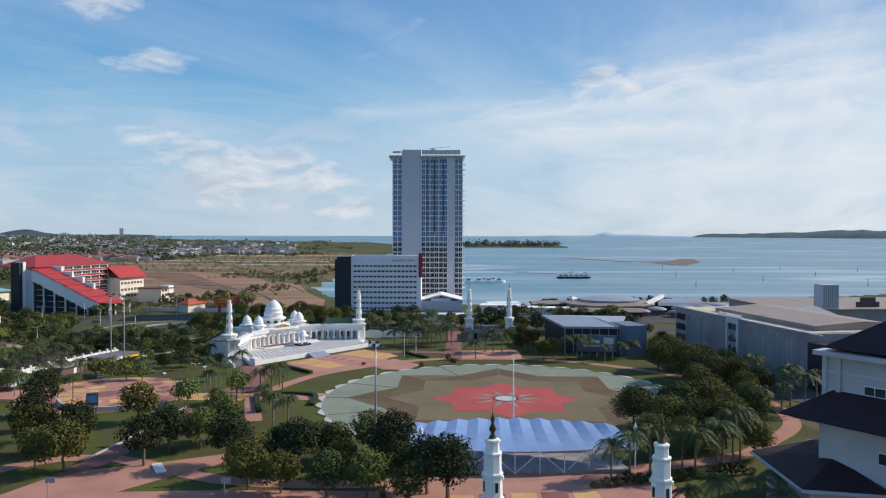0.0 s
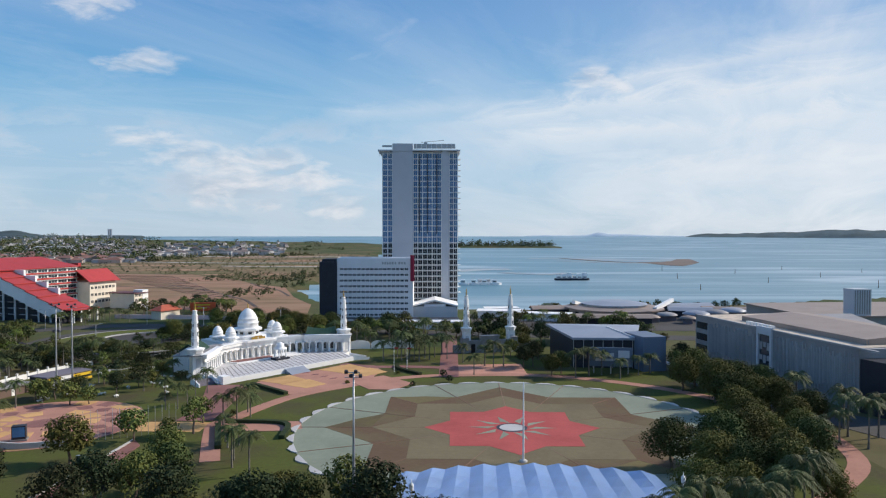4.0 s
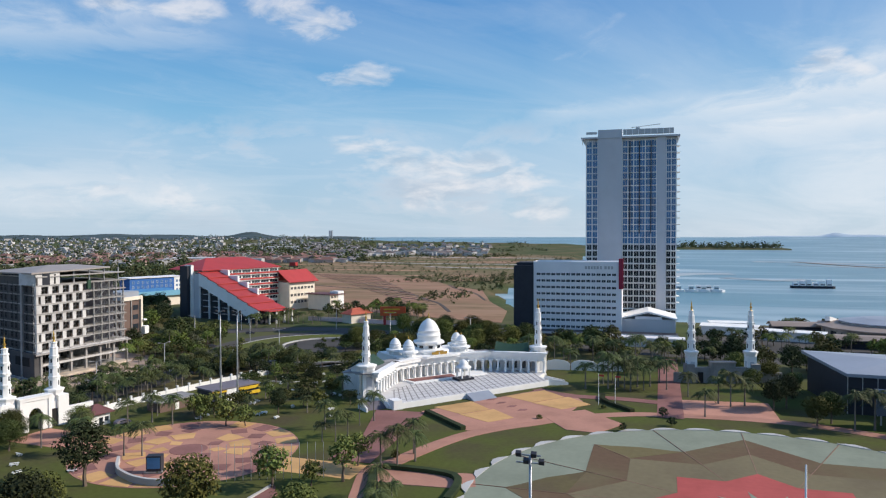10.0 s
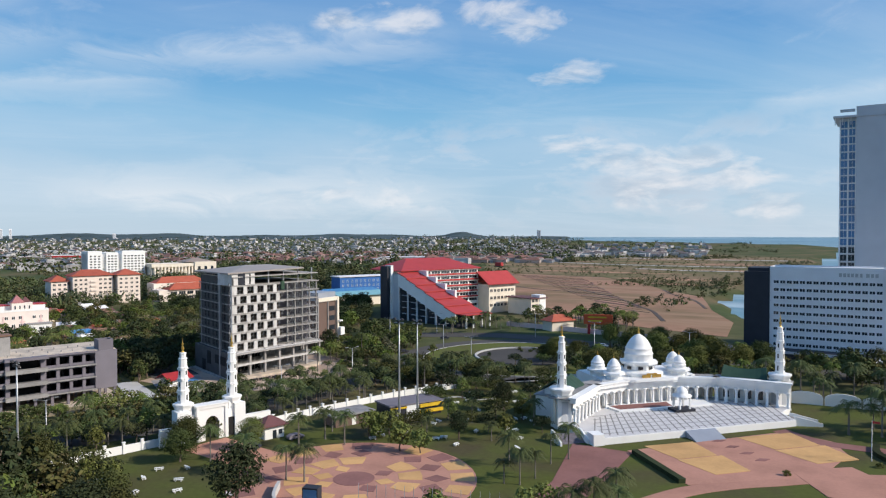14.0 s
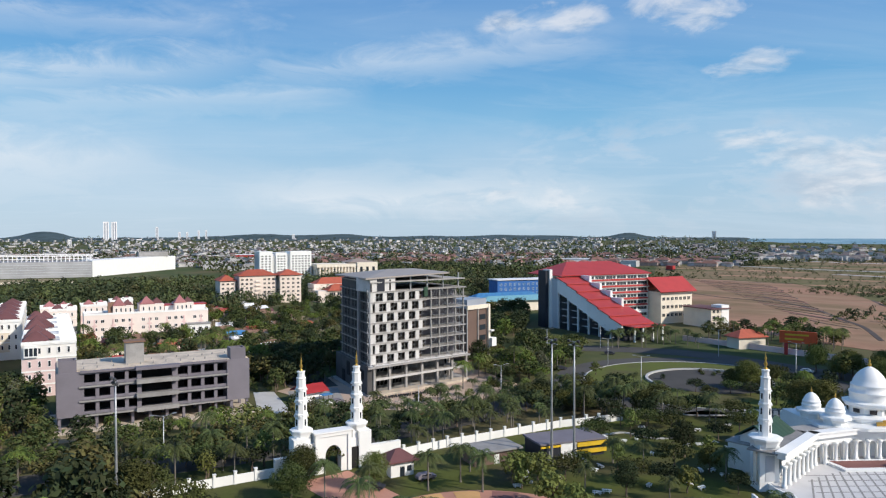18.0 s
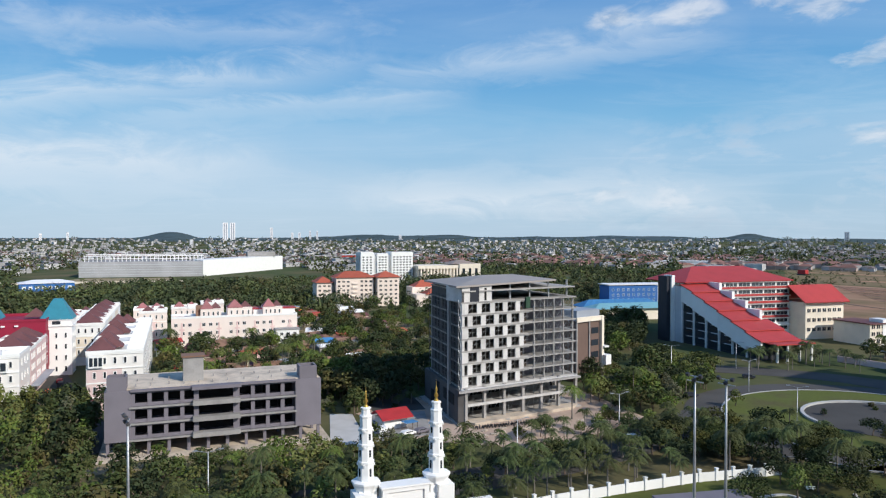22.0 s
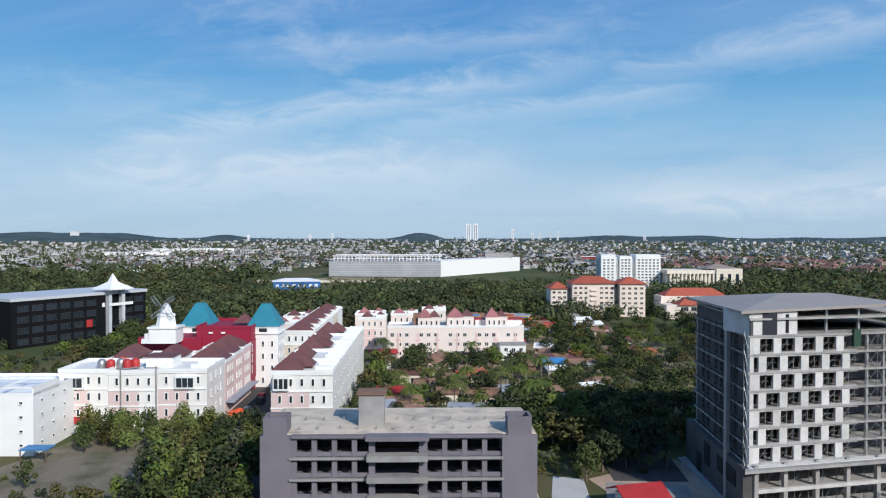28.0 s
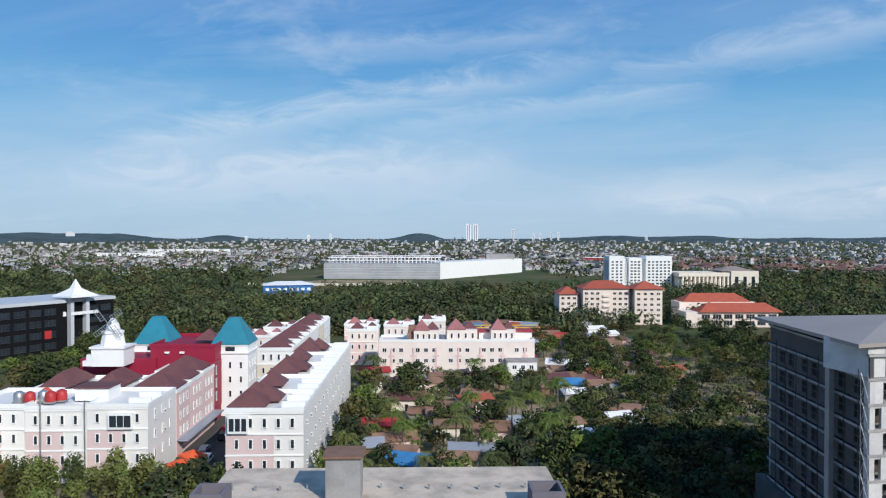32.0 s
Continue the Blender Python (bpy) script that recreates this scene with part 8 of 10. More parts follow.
for x0, x1, y0, z in ((-1, 36, -1.5, 8.8), (-4, 26, 16, 13)):
    bm = bmesh.new()
    hip(bm, x0 + 8, x1 + 18, y0, y0 + 14, z, z + 4.5)
    part("roof", bm, "orangeroof", orange)
part("rear_wall", boxes((2, 46, 16, 30, 0, 12.8)), "aptcream", orange)
grid(orange, "window", win("window", 4.6, 2.4, "glass", "aptcream", 2, 0.3), pose(0, 0, 0), span(8, 52, 7), [1.2, 4.9])
wt_ = thing("white_apartment_tower", dm(174, 560), "white eleven-storey apartment tower", "apartment block")
part("wall", boxes((0, 58, 4, 22, 0, 30)), "white", wt_)
for x0, x1, h in ((0, 14, 33), (18, 30, 31.5), (34, 58, 33)):
    part("bay", boxes((x0, x1, 0, 22, 0, h)), "white", wt_)
grid(wt_, "window", win("window", 2.0, 1.4, "glass", "white", 1, 0.3), pose(0, 0, 0), span(1, 13, 3) + span(19, 29, 3) + span(35, 57, 6), [1.4 + 2.85 * j for j in range(10)])
for j in range(10):
    part("balcony", boxes((14, 18, 2, 4, 0.8 + 2.85 * j, 2.0 + 2.85 * j)), "white", wt_)
ch = thing("colonnaded_hall", dm(234, 545), "cream civic hall with a giant colonnade", "hall")
part("wall", boxes((0, 70, 3, 30, 0, 17.5)), "cream", ch)
part("entablature", boxes((-1, 46, -0.5, 31, 15, 18.6)), "cream", ch)
part("end_block", boxes((46, 71, -2, 31, 0, 20)), "cream", ch)
for x in span(1, 46, 12):
    part("giant_column", lathe(bmesh.new(), [(1.0, 0), (0.9, 15), (0, 15)], 8, x, 0.6), "cream", ch)
bm = bmesh.new()
hip(bm, 38, 70, 2, 30, 20, 24)
part("roof", bm, "tan", ch)
for x in (51, 58.5, 66):
    part("tall_window", boxes((x - 1.5, x + 1.5, -2.15, -1.9, 3, 15)), "glass", ch)
fm_ = thing("far_mall", dm(0, 0), "long half-built grey and white mall with a bare frame roof", "mall")
part("wall", slab([(-118, 772), (22, 760), (60, 820), (-113, 840)], 0, 18.5), "sitegrey", fm_, "grey louvred front")
part("white_wall", slab([(22.5, 759.5), (144, 930), (120, 950), (10, 800)], 0, 20), "white", fm_, "long white side wall")
for k in range(30):
    x = -112 + 4.6 * k
    part("frame_post", boxes((x - 0.5, x + 0.5, 776 - 0.1 * k * 0.86, 777 - 0.086 * k, 18, 26)), "hotelwhite", fm_)
part("frame_beam", boxes((-113, 24, 774, 775, 25.2, 26.3), (-113, 24, 774, 774.8, 21.8, 22.6), (-113, 30, 800, 800.8, 26.4, 27.4)), "hotelwhite", fm_)
for j in range(5):
    part("louvre_line", boxes((0, 140, -0.4, 0, 3 + 3 * j, 3.5 + 3 * j)), "palegrey", fm_, m=side((-118, 772), (22, 760)))
part("roof_deck", slab([(-116, 774), (22, 763), (58, 820), (-111, 838)], 18.4, 18.8), "mallgrey", fm_)
part("roof_block", boxes((90, 130, 905, 930, 20, 27)), "concrete", fm_)
bs = thing("blue_shed", dm(-140, 549, 0, 12), "long blue industrial shed with a white roof", "shed")
part("wall", boxes((0, 44, 0, 22, 0, 7)), "bluewall", bs)
bm = bmesh.new()
hip(bm, -1, 45, -1, 23, 7.2, 10)
part("roof", bm, "hotelwhite", bs)
for i in range(8):
    part("window", boxes((2 + 5.2 * i, 5 + 5.2 * i, -0.1, 0, 2, 4.5)), "white", bs)
green = thing("greenhouse_frame", dm(30, 268), "open pale steel frame of an unfinished shed", "frame")
for i in range(9):
    part("frame_post", boxes((4 * i - 0.15, 4 * i + 0.15, 0, 0.3, 0, 4.5)), "concrete", green)
part("frame_beam", boxes((-0.3, 33, -0.1, 0.4, 4.4, 4.8), (-0.3, 33, 9.9, 10.4, 4.4, 4.8)), "yellow", green)
part("frame_floor", boxes((-1, 34, -1, 11, 0, 0.3)), "concrete", green)

# shacks among the trees
rk = random.Random(21)
ROOFS = ["rust", "blue", "concrete", "rust", "maroonroof", "red", "steelroof", "orangeroof", "hotelwhite"]
for i in range(120):
    for _ in range(30):
        u, v = rk.uniform(-14, 95), rk.uniform(62, 300)
        if v < 160 and u > 62 or (u < 50 and 160 < v < 184) or (v > 185 and u < 18):
            continue
        break
    s = thing("shack", dm(u, v, 0, rk.uniform(-25, 25)), "small village house with a sheet roof among the trees", "house", "village houses")
    w, d, h = rk.uniform(2.6, 5.4), rk.uniform(2.2, 3.8), rk.uniform(2.6, 3.6)
    part("wall", boxes((-w, w, -d, d, 0, h)), rk.choice(["white", "cream", "concrete", "rust", "pink"]), s)
    bm = bmesh.new()
    prism(bm, [(-d - 0.7, h - 0.1), (0, h + d * 0.42), (d + 0.7, h - 0.1), (d + 0.7, h + 0.1), (0, h + d * 0.42 + 0.2), (-d - 0.7, h + 0.1)], -w - 0.6, w + 0.6)
    bmesh.ops.rotate(bm, verts=bm.verts, matrix=Matrix(((0, 0, 1), (1, 0, 0), (0, 1, 0))))
    part("roof", bm, rk.choice(ROOFS), s)
    part("door", boxes((-0.45, 0.45, -d - 0.06, -d, 0, 2.0)), "glass", s)

# parked vehicles
def car(x, y, rz, paint, label="parked car", van=False):
    t = thing("van" if van else "car", pose(x, y, 0.12, 0, 0, rz), label, "car", "parked vehicles")
    L, W_, Hh = (2.3, 0.9, 1.9) if van else (2.1, 0.85, 1.4)
    bm = bmesh.new()
    prof = [(-L, 0.35), (L, 0.35), (L, 0.85), (L * 0.62, 0.95), (L * 0.35, Hh), (-L * (0.95 if van else 0.65), Hh), (-L, 0.95)]
    prism(bm, prof, -W_, W_)
    bmesh.ops.rotate(bm, verts=bm.verts, matrix=Matrix(((1, 0, 0), (0, 0, -1), (0, 1, 0))))
    bmesh.ops.bevel(bm, geom=bm.edges[:], offset=0.08, segments=1, affect="EDGES")
    part("body", bm, paint, t)
    part("window", boxes((-L * 0.6, L * 0.38, -W_ - 0.02, W_ + 0.02, 1.0, Hh - 0.15)), "glass", t)
    for wx in (-L * 0.62, L * 0.62):
        for wy in (-W_, W_):
            bm = bmesh.new()
            beam(bm, (wx, wy - 0.1, 0.32), (wx, wy + 0.1, 0.32), 0.33, 10)
            part("wheel", bm, "darksteel", t)


rc = random.Random(9)
for u, v, r, p, vn in ((38.5, -1.5, 80, "white", True), (-45, 62, 95, "darkclad", False), (-44, 70, 92, "white", True), (-47, 78, 90, "steel", False), (-45.5, 88, 90, "darkclad", True), (-47, 96, 90, "red", False), (44, -6, 20, "white", False), (48, -5, 20, "greypaint", False)):
    pz = dm(u, v).translation
    car(pz.x, pz.y, DR + r, p, "parked %s beside the building" % ("van" if vn else "car"), vn)
for x, y, r, p in ((-150, 330, 70, "white"), (-186, 350, 60, "darkclad"), (-120, 409, 5, "white"), (-170, 265, 75, "red"), (-60, 398, -15, "steel"), (-192, 392, 40, "darkclad"), (-166, 298, 80, "white"), (88, 300, 80, "white"), (92, 290, 80, "steel"), (95, 310, 85, "darkclad"), (-137, 222, 30, "darkclad"), (-134, 233, 75, "greypaint")):
    car(x, y, r, p, "car on the road by the park")
tent2 = thing("street_stall", dm(-46.5, 60), "orange-red street stall canopy", "stall")
part("canopy", lathe(bmesh.new(), [(3.2, 2.4), (3.2, 2.9), (0, 4.0)], 4, smooth=False), "orange", tent2)
part("counter", boxes((-1.5, 1.5, -0.6, 0.6, 0, 1)), "orange", tent2)
for x in (-1.9, 1.9):
    for y in (-1.9, 1.9):
        part("post", boxes((x - 0.05, x + 0.05, y - 0.05, y + 0.05, 0, 2.5)), "steel", tent2)
tent3 = copy_thing(tent2, dm(-46, 66.5))

flat("mall_yard", [tuple(dm(u, v).translation)[:2] for u, v in ((-175, 650), (-20, 640), (-10, 735), (-110, 750))], 0.12, "dirt", "pale bare yard in front of the far mall", "ground")
low_wall("mall_fence", [tuple(dm(u, v).translation)[:2] for u, v in ((-180, 655), (-80, 645), (0, 640))], 0.6, 2.6, "cream", "long cream yard wall")
flat("forecourt", [tuple(dm(u, v).translation)[:2] for u, v in ((-30, -3), (-30, -11), (26, -12), (27, -3))], 0.13, "dirt", "dry yellow ground in front of the grey block", "ground")
# motorbikes in a row on the building site
rm_ = random.Random(12)
wheel_me = mesh_of("wheel", lathe(bmesh.new(), [(0.16, -0.06), (0.30, -0.06), (0.32, 0), (0.30, 0.06), (0.16, 0.06)], 10), "darksteel")
bike0 = None
for i in range(30):
    m = dm(62.5 + 0.85 * i, -6.2 + rm_.uniform(-.4, .4), 0.1, rm_.uniform(70, 100))
    if bike0:
        copy_thing(bike0, m)
        continue
    bike0 = thing("motorbike", m, "dark small motorbike parked in a row on bare earth", "motorbike", "parked motorbikes")
    for x in (-0.6, 0.6):
        part("wheel", wheel_me, None, bike0, m=pose(x, 0, 0.32, 90, 0, 0))
    bm = boxes((-0.35, 0.4, -0.13, 0.13, 0.4, 0.72))
    beam(bm, (0.6, 0, 0.35), (0.38, 0, 1.0), 0.05)
    part("body", bm, "darkclad", bike0)
    part("seat", boxes((-0.75, 0.1, -0.14, 0.14, 0.73, 0.84)), "darksteel", bike0)
    part("handlebar", boxes((0.34, 0.4, -0.35, 0.35, 0.98, 1.04)), "steel", bike0)
for i in range(16):
    u, v = rm_.uniform(50, 98), rm_.uniform(-13, -8)
    t = thing("rubble_heap", dm(u, v, 0.05, rm_.uniform(0, 180)), "small heap of pale broken concrete and planks", "rubble", "rubble heaps")
    for k in range(7):
        x, y, s_ = rm_.uniform(-1, 1), rm_.uniform(-.7, .7), rm_.uniform(0.2, 0.55)
        part("chunk", boxes((x - s_, x + s_, y - s_ * .6, y + s_ * .6, 0, s_ * 0.7)), "roofconc", t)

# ---------------------------------------------------------------- trees
def leaf_cards(verts, faces, rnd, cx, cy, cz, r, n, size, flat_=1.0):
    """A loose clump of n leaf sprays round a point."""
    for _ in range(n):
        a, b, q = rnd.uniform(0, 6.283), rnd.uniform(-1, 1), r * rnd.uniform(0.35, 1.0) ** 0.6
        h = math.sqrt(1 - b * b)
        p = Vector((cx + q * h * math.cos(a), cy + q * h * math.sin(a), cz + q * b * flat_))
        nrm = Vector((h * math.cos(a) + rnd.uniform(-.7, .7), h * math.sin(a) + rnd.uniform(-.7, .7), b + 0.5 + rnd.uniform(-.6, .6)))
        if nrm.length < 0.05:
            nrm = Vector((0, 0, 1))
        nrm.normalize()
        t = nrm.orthogonal().normalized()
        t.rotate(Matrix.Rotation(rnd.uniform(0, 6.283), 3, nrm))
        s = nrm.cross(t)
        k = size * rnd.uniform(0.6, 1.3)
        i = len(verts)
        verts += [p - t * k, p + s * k * 0.55 + nrm * k * 0.18, p + t * k, p - s * k * 0.55 + nrm * k * 0.12]
        faces.append((i, i + 1, i + 2, i + 3))


def pydata(name, verts, faces, *mats):
    me = bpy.data.meshes.new(name)
    me.from_pydata([tuple(v) for v in verts], [], faces)
    me.update()
    for m in mats:
        me.materials.append(M[m] if isinstance(m, str) else m)
    return me


def trunk_mesh(name, rnd, h, r, limbs, spread, top, m="bark"):
    bm = bmesh.new()
    prev, pr = Vector((0, 0, -0.2)), r
    for i in range(3):
        nx = Vector((rnd.uniform(-.15, .15) * (i + 1), rnd.uniform(-.15, .15) * (i + 1), h * (i + 1) / 3))
        q = (nx - prev).to_track_quat("Z", "Y").to_matrix()
        nr = pr * 0.82
        ra = [bm.verts.new(prev + q @ Vector((pr * math.cos(a), pr * math.sin(a), 0))) for a in (0, 1.257, 2.513, 3.77, 5.027)]
        rb_ = [bm.verts.new(nx + q @ Vector((nr * math.cos(a), nr * math.sin(a), 0))) for a in (0, 1.257, 2.513, 3.77, 5.027)]
        for j in range(5):
            bm.faces.new((ra[j], ra[(j + 1) % 5], rb_[(j + 1) % 5], rb_[j]))
        prev, pr = nx, nr
    for i in range(limbs):
        a = 6.283 * i / limbs + rnd.uniform(-.4, .4)
        beam(bm, (prev.x, prev.y, h * rnd.uniform(0.75, 1.0)), (prev.x + spread * math.cos(a), prev.y + spread * math.sin(a), top * rnd.uniform(0.75, 1)), pr * 0.5, 4)
    return mesh_of(name, bm, m)


def broad(seed, h, w, clear, blobs, cards, size, leaf, flat_=0.75, limbs=5):
    rnd = random.Random(seed)
    v, f = [], []
    ch = h - clear
    for i in range(blobs):
        a = 6.283 * i * 0.618 + rnd.uniform(-.3, .3)
        lay = (i + 0.5) / blobs
        zz = clear + ch * (0.22 + 0.66 * lay)
        rr = w / 2 * rnd.uniform(0.5, 0.82) * math.sqrt(max(0.06, 1 - (2 * lay - 0.85) ** 2 * 0.8)) * rnd.uniform(0.75, 1.15)
        br = w * rnd.uniform(0.14, 0.26)
        leaf_cards(v, f, rnd, rr * math.cos(a), rr * math.sin(a), zz, br, cards, size, flat_)
    return trunk_mesh("trunk", rnd, clear + ch * 0.25, 0.035 * h, limbs, w * 0.28, h * 0.75), pydata("crown", v, f, leaf)


def palm(seed, h, fl, nf, leaf="frond"):
    rnd = random.Random(seed)
    bm = bmesh.new()
    lathe(bm, [(0.30, -0.1), (0.20, h * 0.15), (0.16, h * 0.9), (0.2, h), (0, h + 0.1)], 6)
    tr = mesh_of("trunk", bm, "palmbark")
    v, f = [], []
    for i in range(nf):
        a = 6.283 * i / nf + rnd.uniform(-.2, .2)
        lift = rnd.uniform(0.0, 1.5)
        d, s = Vector((math.cos(a), math.sin(a), 0)), Vector((-math.sin(a), math.cos(a), 0))
        seg = 6
        pts = []
        for k in range(seg + 1):
            t = k / seg
            pts.append(Vector((0, 0, h)) + d * fl * (t * (0.95 - 0.15 * lift)) + Vector((0, 0, fl * (lift * 0.75 * t - (0.55 + 0.35 * lift) * t * t))))
        for k in range(seg):
            for sg in (-1, 1):
                p, q = pts[k], pts[k + 1]
                wd = 0.135 * fl * math.sin(math.pi * (0.12 + 0.8 * (k + 0.5) / seg)) + 0.05
                for e in (0.0, 0.5):
                    b0, b1 = p.lerp(q, e), p.lerp(q, e + 0.40)
                    tip = b1 + s * sg * wd * 1.5 + (q - p) * 0.5 + Vector((0, 0, -wd * rnd.uniform(0.5, 1.0)))
                    j = len(v)
                    v += [b0, b1, tip]
                    f.append((j, j + 1, j + 2))
    return tr, pydata("crown", v, f, leaf)


KINDS = {
    "broad": [broad(1, 9.5, 8.5, 2.0, 28, 100, 0.27, "leaf"), broad(2, 8.2, 8.0, 1.6, 26, 100, 0.27, "leaf_mid"), broad(3, 10.5, 8.6, 2.4, 30, 96, 0.27, "leaf_dark")],
    "big": [broad(4, 13.5, 12.5, 2.2, 46, 150, 0.28, "leaf_mid"), broad(5, 12.5, 13, 2.2, 46, 150, 0.28, "leaf"), broad(21, 12.0, 11, 2.0, 40, 150, 0.28, "leaf_olive")],
    "spread": [broad(6, 7.6, 12, 3.4, 26, 34, 0.38, "leaf", 0.42, 7), broad(7, 6.6, 10, 3.0, 22, 32, 0.38, "leaf_dark", 0.45, 7)],
    "light": [broad(8, 6.5, 5.4, 1.6, 16, 34, 0.34, "leaf_light"), broad(9, 5.4, 5.0, 1.2, 15, 32, 0.34, "leaf_light"), broad(13, 9.0, 5.2, 2.2, 18, 24, 0.38, "leaf_light", 1.0)],
    "bush": [broad(10, 2.4, 3.2, 0.1, 9, 28, 0.28, "leaf"), broad(11, 1.9, 2.6, 0.1, 8, 26, 0.26, "leaf_light"), broad(12, 3.4, 3.4, 0.2, 10, 30, 0.3, "leaf_dark")],
    "bamboo": [broad(14, 9.5, 4.6, 0.6, 20, 36, 0.36, "leaf_light", 1.3, 7), broad(15, 8.0, 5.2, 0.5, 18, 36, 0.36, "leaf", 1.2, 7)],
    "palm": [palm(16, 7.6, 4.1, 24), palm(17, 9.0, 4.4, 25), palm(18, 6.2, 3.8, 23)],
    "lowpalm": [palm(19, 3.2, 3.4, 16), palm(20, 1.6, 3.0, 14, "leaf_light")],
}
# lighter forms of the same trees for the joined groves
GROVES = {
    "broad": [broad(1, 9.5, 8.5, 2.0, 16, 30, 0.55, "leaf"), broad(3, 9.5, 8.6, 2.2, 16, 30, 0.55, "leaf_dark")],
    "big": [broad(4, 13.5, 12.5, 2.2, 22, 36, 0.68, "leaf_dark"), broad(5, 12.5, 13, 2.2, 22, 36, 0.68, "leaf")],
    "spread": [broad(6, 7.6, 12, 3.4, 15, 28, 0.5, "leaf", 0.42, 7), broad(7, 6.6, 10, 3.0, 13, 28, 0.48, "leaf_light", 0.45, 7)],
    "light": [broad(8, 6.5, 5.4, 1.6, 10, 28, 0.42, "leaf_light"), broad(13, 8.0, 5.2, 2.0, 11, 24, 0.44, "leaf_light", 1.0)],
    "bush": [broad(10, 2.4, 3.2, 0.1, 7, 22, 0.34, "leaf"), broad(11, 1.9, 2.6, 0.1, 6, 20, 0.32, "leaf_light")],
    "bamboo": [broad(14, 9.5, 4.6, 0.6, 12, 30, 0.45, "leaf_light", 1.3, 7), broad(15, 8.0, 5.2, 0.5, 11, 30, 0.45, "leaf", 1.2, 7)],
    "palm": KINDS["palm"][:2],
    "lowpalm": KINDS["lowpalm"],
}
WORDS = {
    "broad": ("tree", "leafy green broadleaf tree on the grass", "tree"), "big": ("tree", "large dense dark green shade tree", "tree"),
    "spread": ("tree", "low spreading tree with a flat thin crown", "tree"), "light": ("tree", "slender light green young tree", "tree"),
    "bush": ("bush", "small rounded green garden bush", "bush"), "bamboo": ("bamboo", "upright feathery bamboo clump", "bamboo"),
    "palm": ("palm", "tall royal palm with drooping fronds", "palm"), "lowpalm": ("palm", "short bushy palm with wide fronds", "palm"),
}
MASTER = {}
for kind, forms in KINDS.items():
    for k, (tm, cm) in enumerate(forms):
        nm, lb, ct = WORDS[kind]
        t = thing(nm, pose(0, 0, -60), lb, ct, ct + "s of the town")
        part("trunk", tm, None, t)
        part("crown", cm, None, t)
        MASTER[kind, k] = t
rt = random.Random(77)


def plant(kind, x, y, s=1.0, z=0.0):
    k = rt.randrange(len(KINDS[kind]))
    sc = s * rt.uniform(0.85, 1.18)
    o = copy_thing(MASTER[kind, k], pose(x, y, z, 0, 0, rt.uniform(0, 360)))
    o.scale = (sc * rt.uniform(0.92, 1.08), sc * rt.uniform(0.92, 1.08), sc)
    return o


def arrays(me):
    co, li, lt, mi = np.zeros(len(me.vertices) * 3), np.zeros(len(me.loops), int), np.zeros(len(me.polygons), int), np.zeros(len(me.polygons), int)
    me.vertices.foreach_get("co", co)
    me.loops.foreach_get("vertex_index", li)
    me.polygons.foreach_get("loop_total", lt)
    return co.reshape(-1, 3), li, lt


def grove(name, label, kinds, pts, n, sep, s=1.0, pad=2.0):
    """A joined stand of trees too many to count."""
    spots_ = free_spots(pts, n, sep, pad)
    slots = ["bark", "palmbark", "leaf_j", "leaf_light_j", "leaf_dark_j", "frond_j", "leaf_olive_j", "leaf_fresh_j", "leaf_grey_j"]
    V, LI, LT, MI, base_ = [], [], [], [], 0
    for x, y in spots_:
        for me in GROVES[rt.choice(kinds)][rt.randrange(2)]:
            co, li, lt = ARR[me.name]
            mname = me.materials[0].name
            slot = {"bark": 0, "palm_trunk": 1, "broad_leaves": 2, "light_leaves": 3, "dark_leaves": 4, "palm_fronds": 5}[mname]
            if slot in (2, 3, 4):
                slot = rt.choice((slot, slot, slot, 2, 4, 6, 7, 7 if slot == 3 else 2, 8 if slot == 3 else 6))
            elif slot == 5:
                slot = rt.choice((5, 5, 7, 7, 3))
            if me.name.startswith("trunk"):
                a, sc = rt.uniform(0, 6.283), s * rt.uniform(0.75, 1.2)
            c, q = math.cos(a) * sc, math.sin(a) * sc
            V.append(np.stack([co[:, 0] * c - co[:, 1] * q + x, co[:, 0] * q + co[:, 1] * c + y, co[:, 2] * sc], 1))
            LI.append(li + base_)
            LT.append(lt)
            MI.append(np.full(len(lt), slot))
            base_ += len(co)
    V, LI, LT, MI = np.concatenate(V), np.concatenate(LI), np.concatenate(LT), np.concatenate(MI)
    me = bpy.data.meshes.new(name)
    me.vertices.add(len(V))
    me.loops.add(len(LI))
    me.polygons.add(len(LT))
    me.vertices.foreach_set("co", V.ravel())
    me.loops.foreach_set("vertex_index", LI)
    me.polygons.foreach_set("loop_start", np.concatenate([[0], np.cumsum(LT)[:-1]]))
    for k in slots:
        me.materials.append(M[k])
    me.polygons.foreach_set("material_index", MI)
    me.update(calc_edges=True)
    return tagged(new(name, me), label, "trees", kind="stuff")


BLOCKED = [((-72, 255), (-30, 345)), ((107, 222), (200, 420)), ((45, 290), (84, 328)), ((-64, 405), (14, 480)), ((-16, 140), (44, 166)), ((-131, 262), (-116, 276)), ((-141, 246), (-127, 259))]


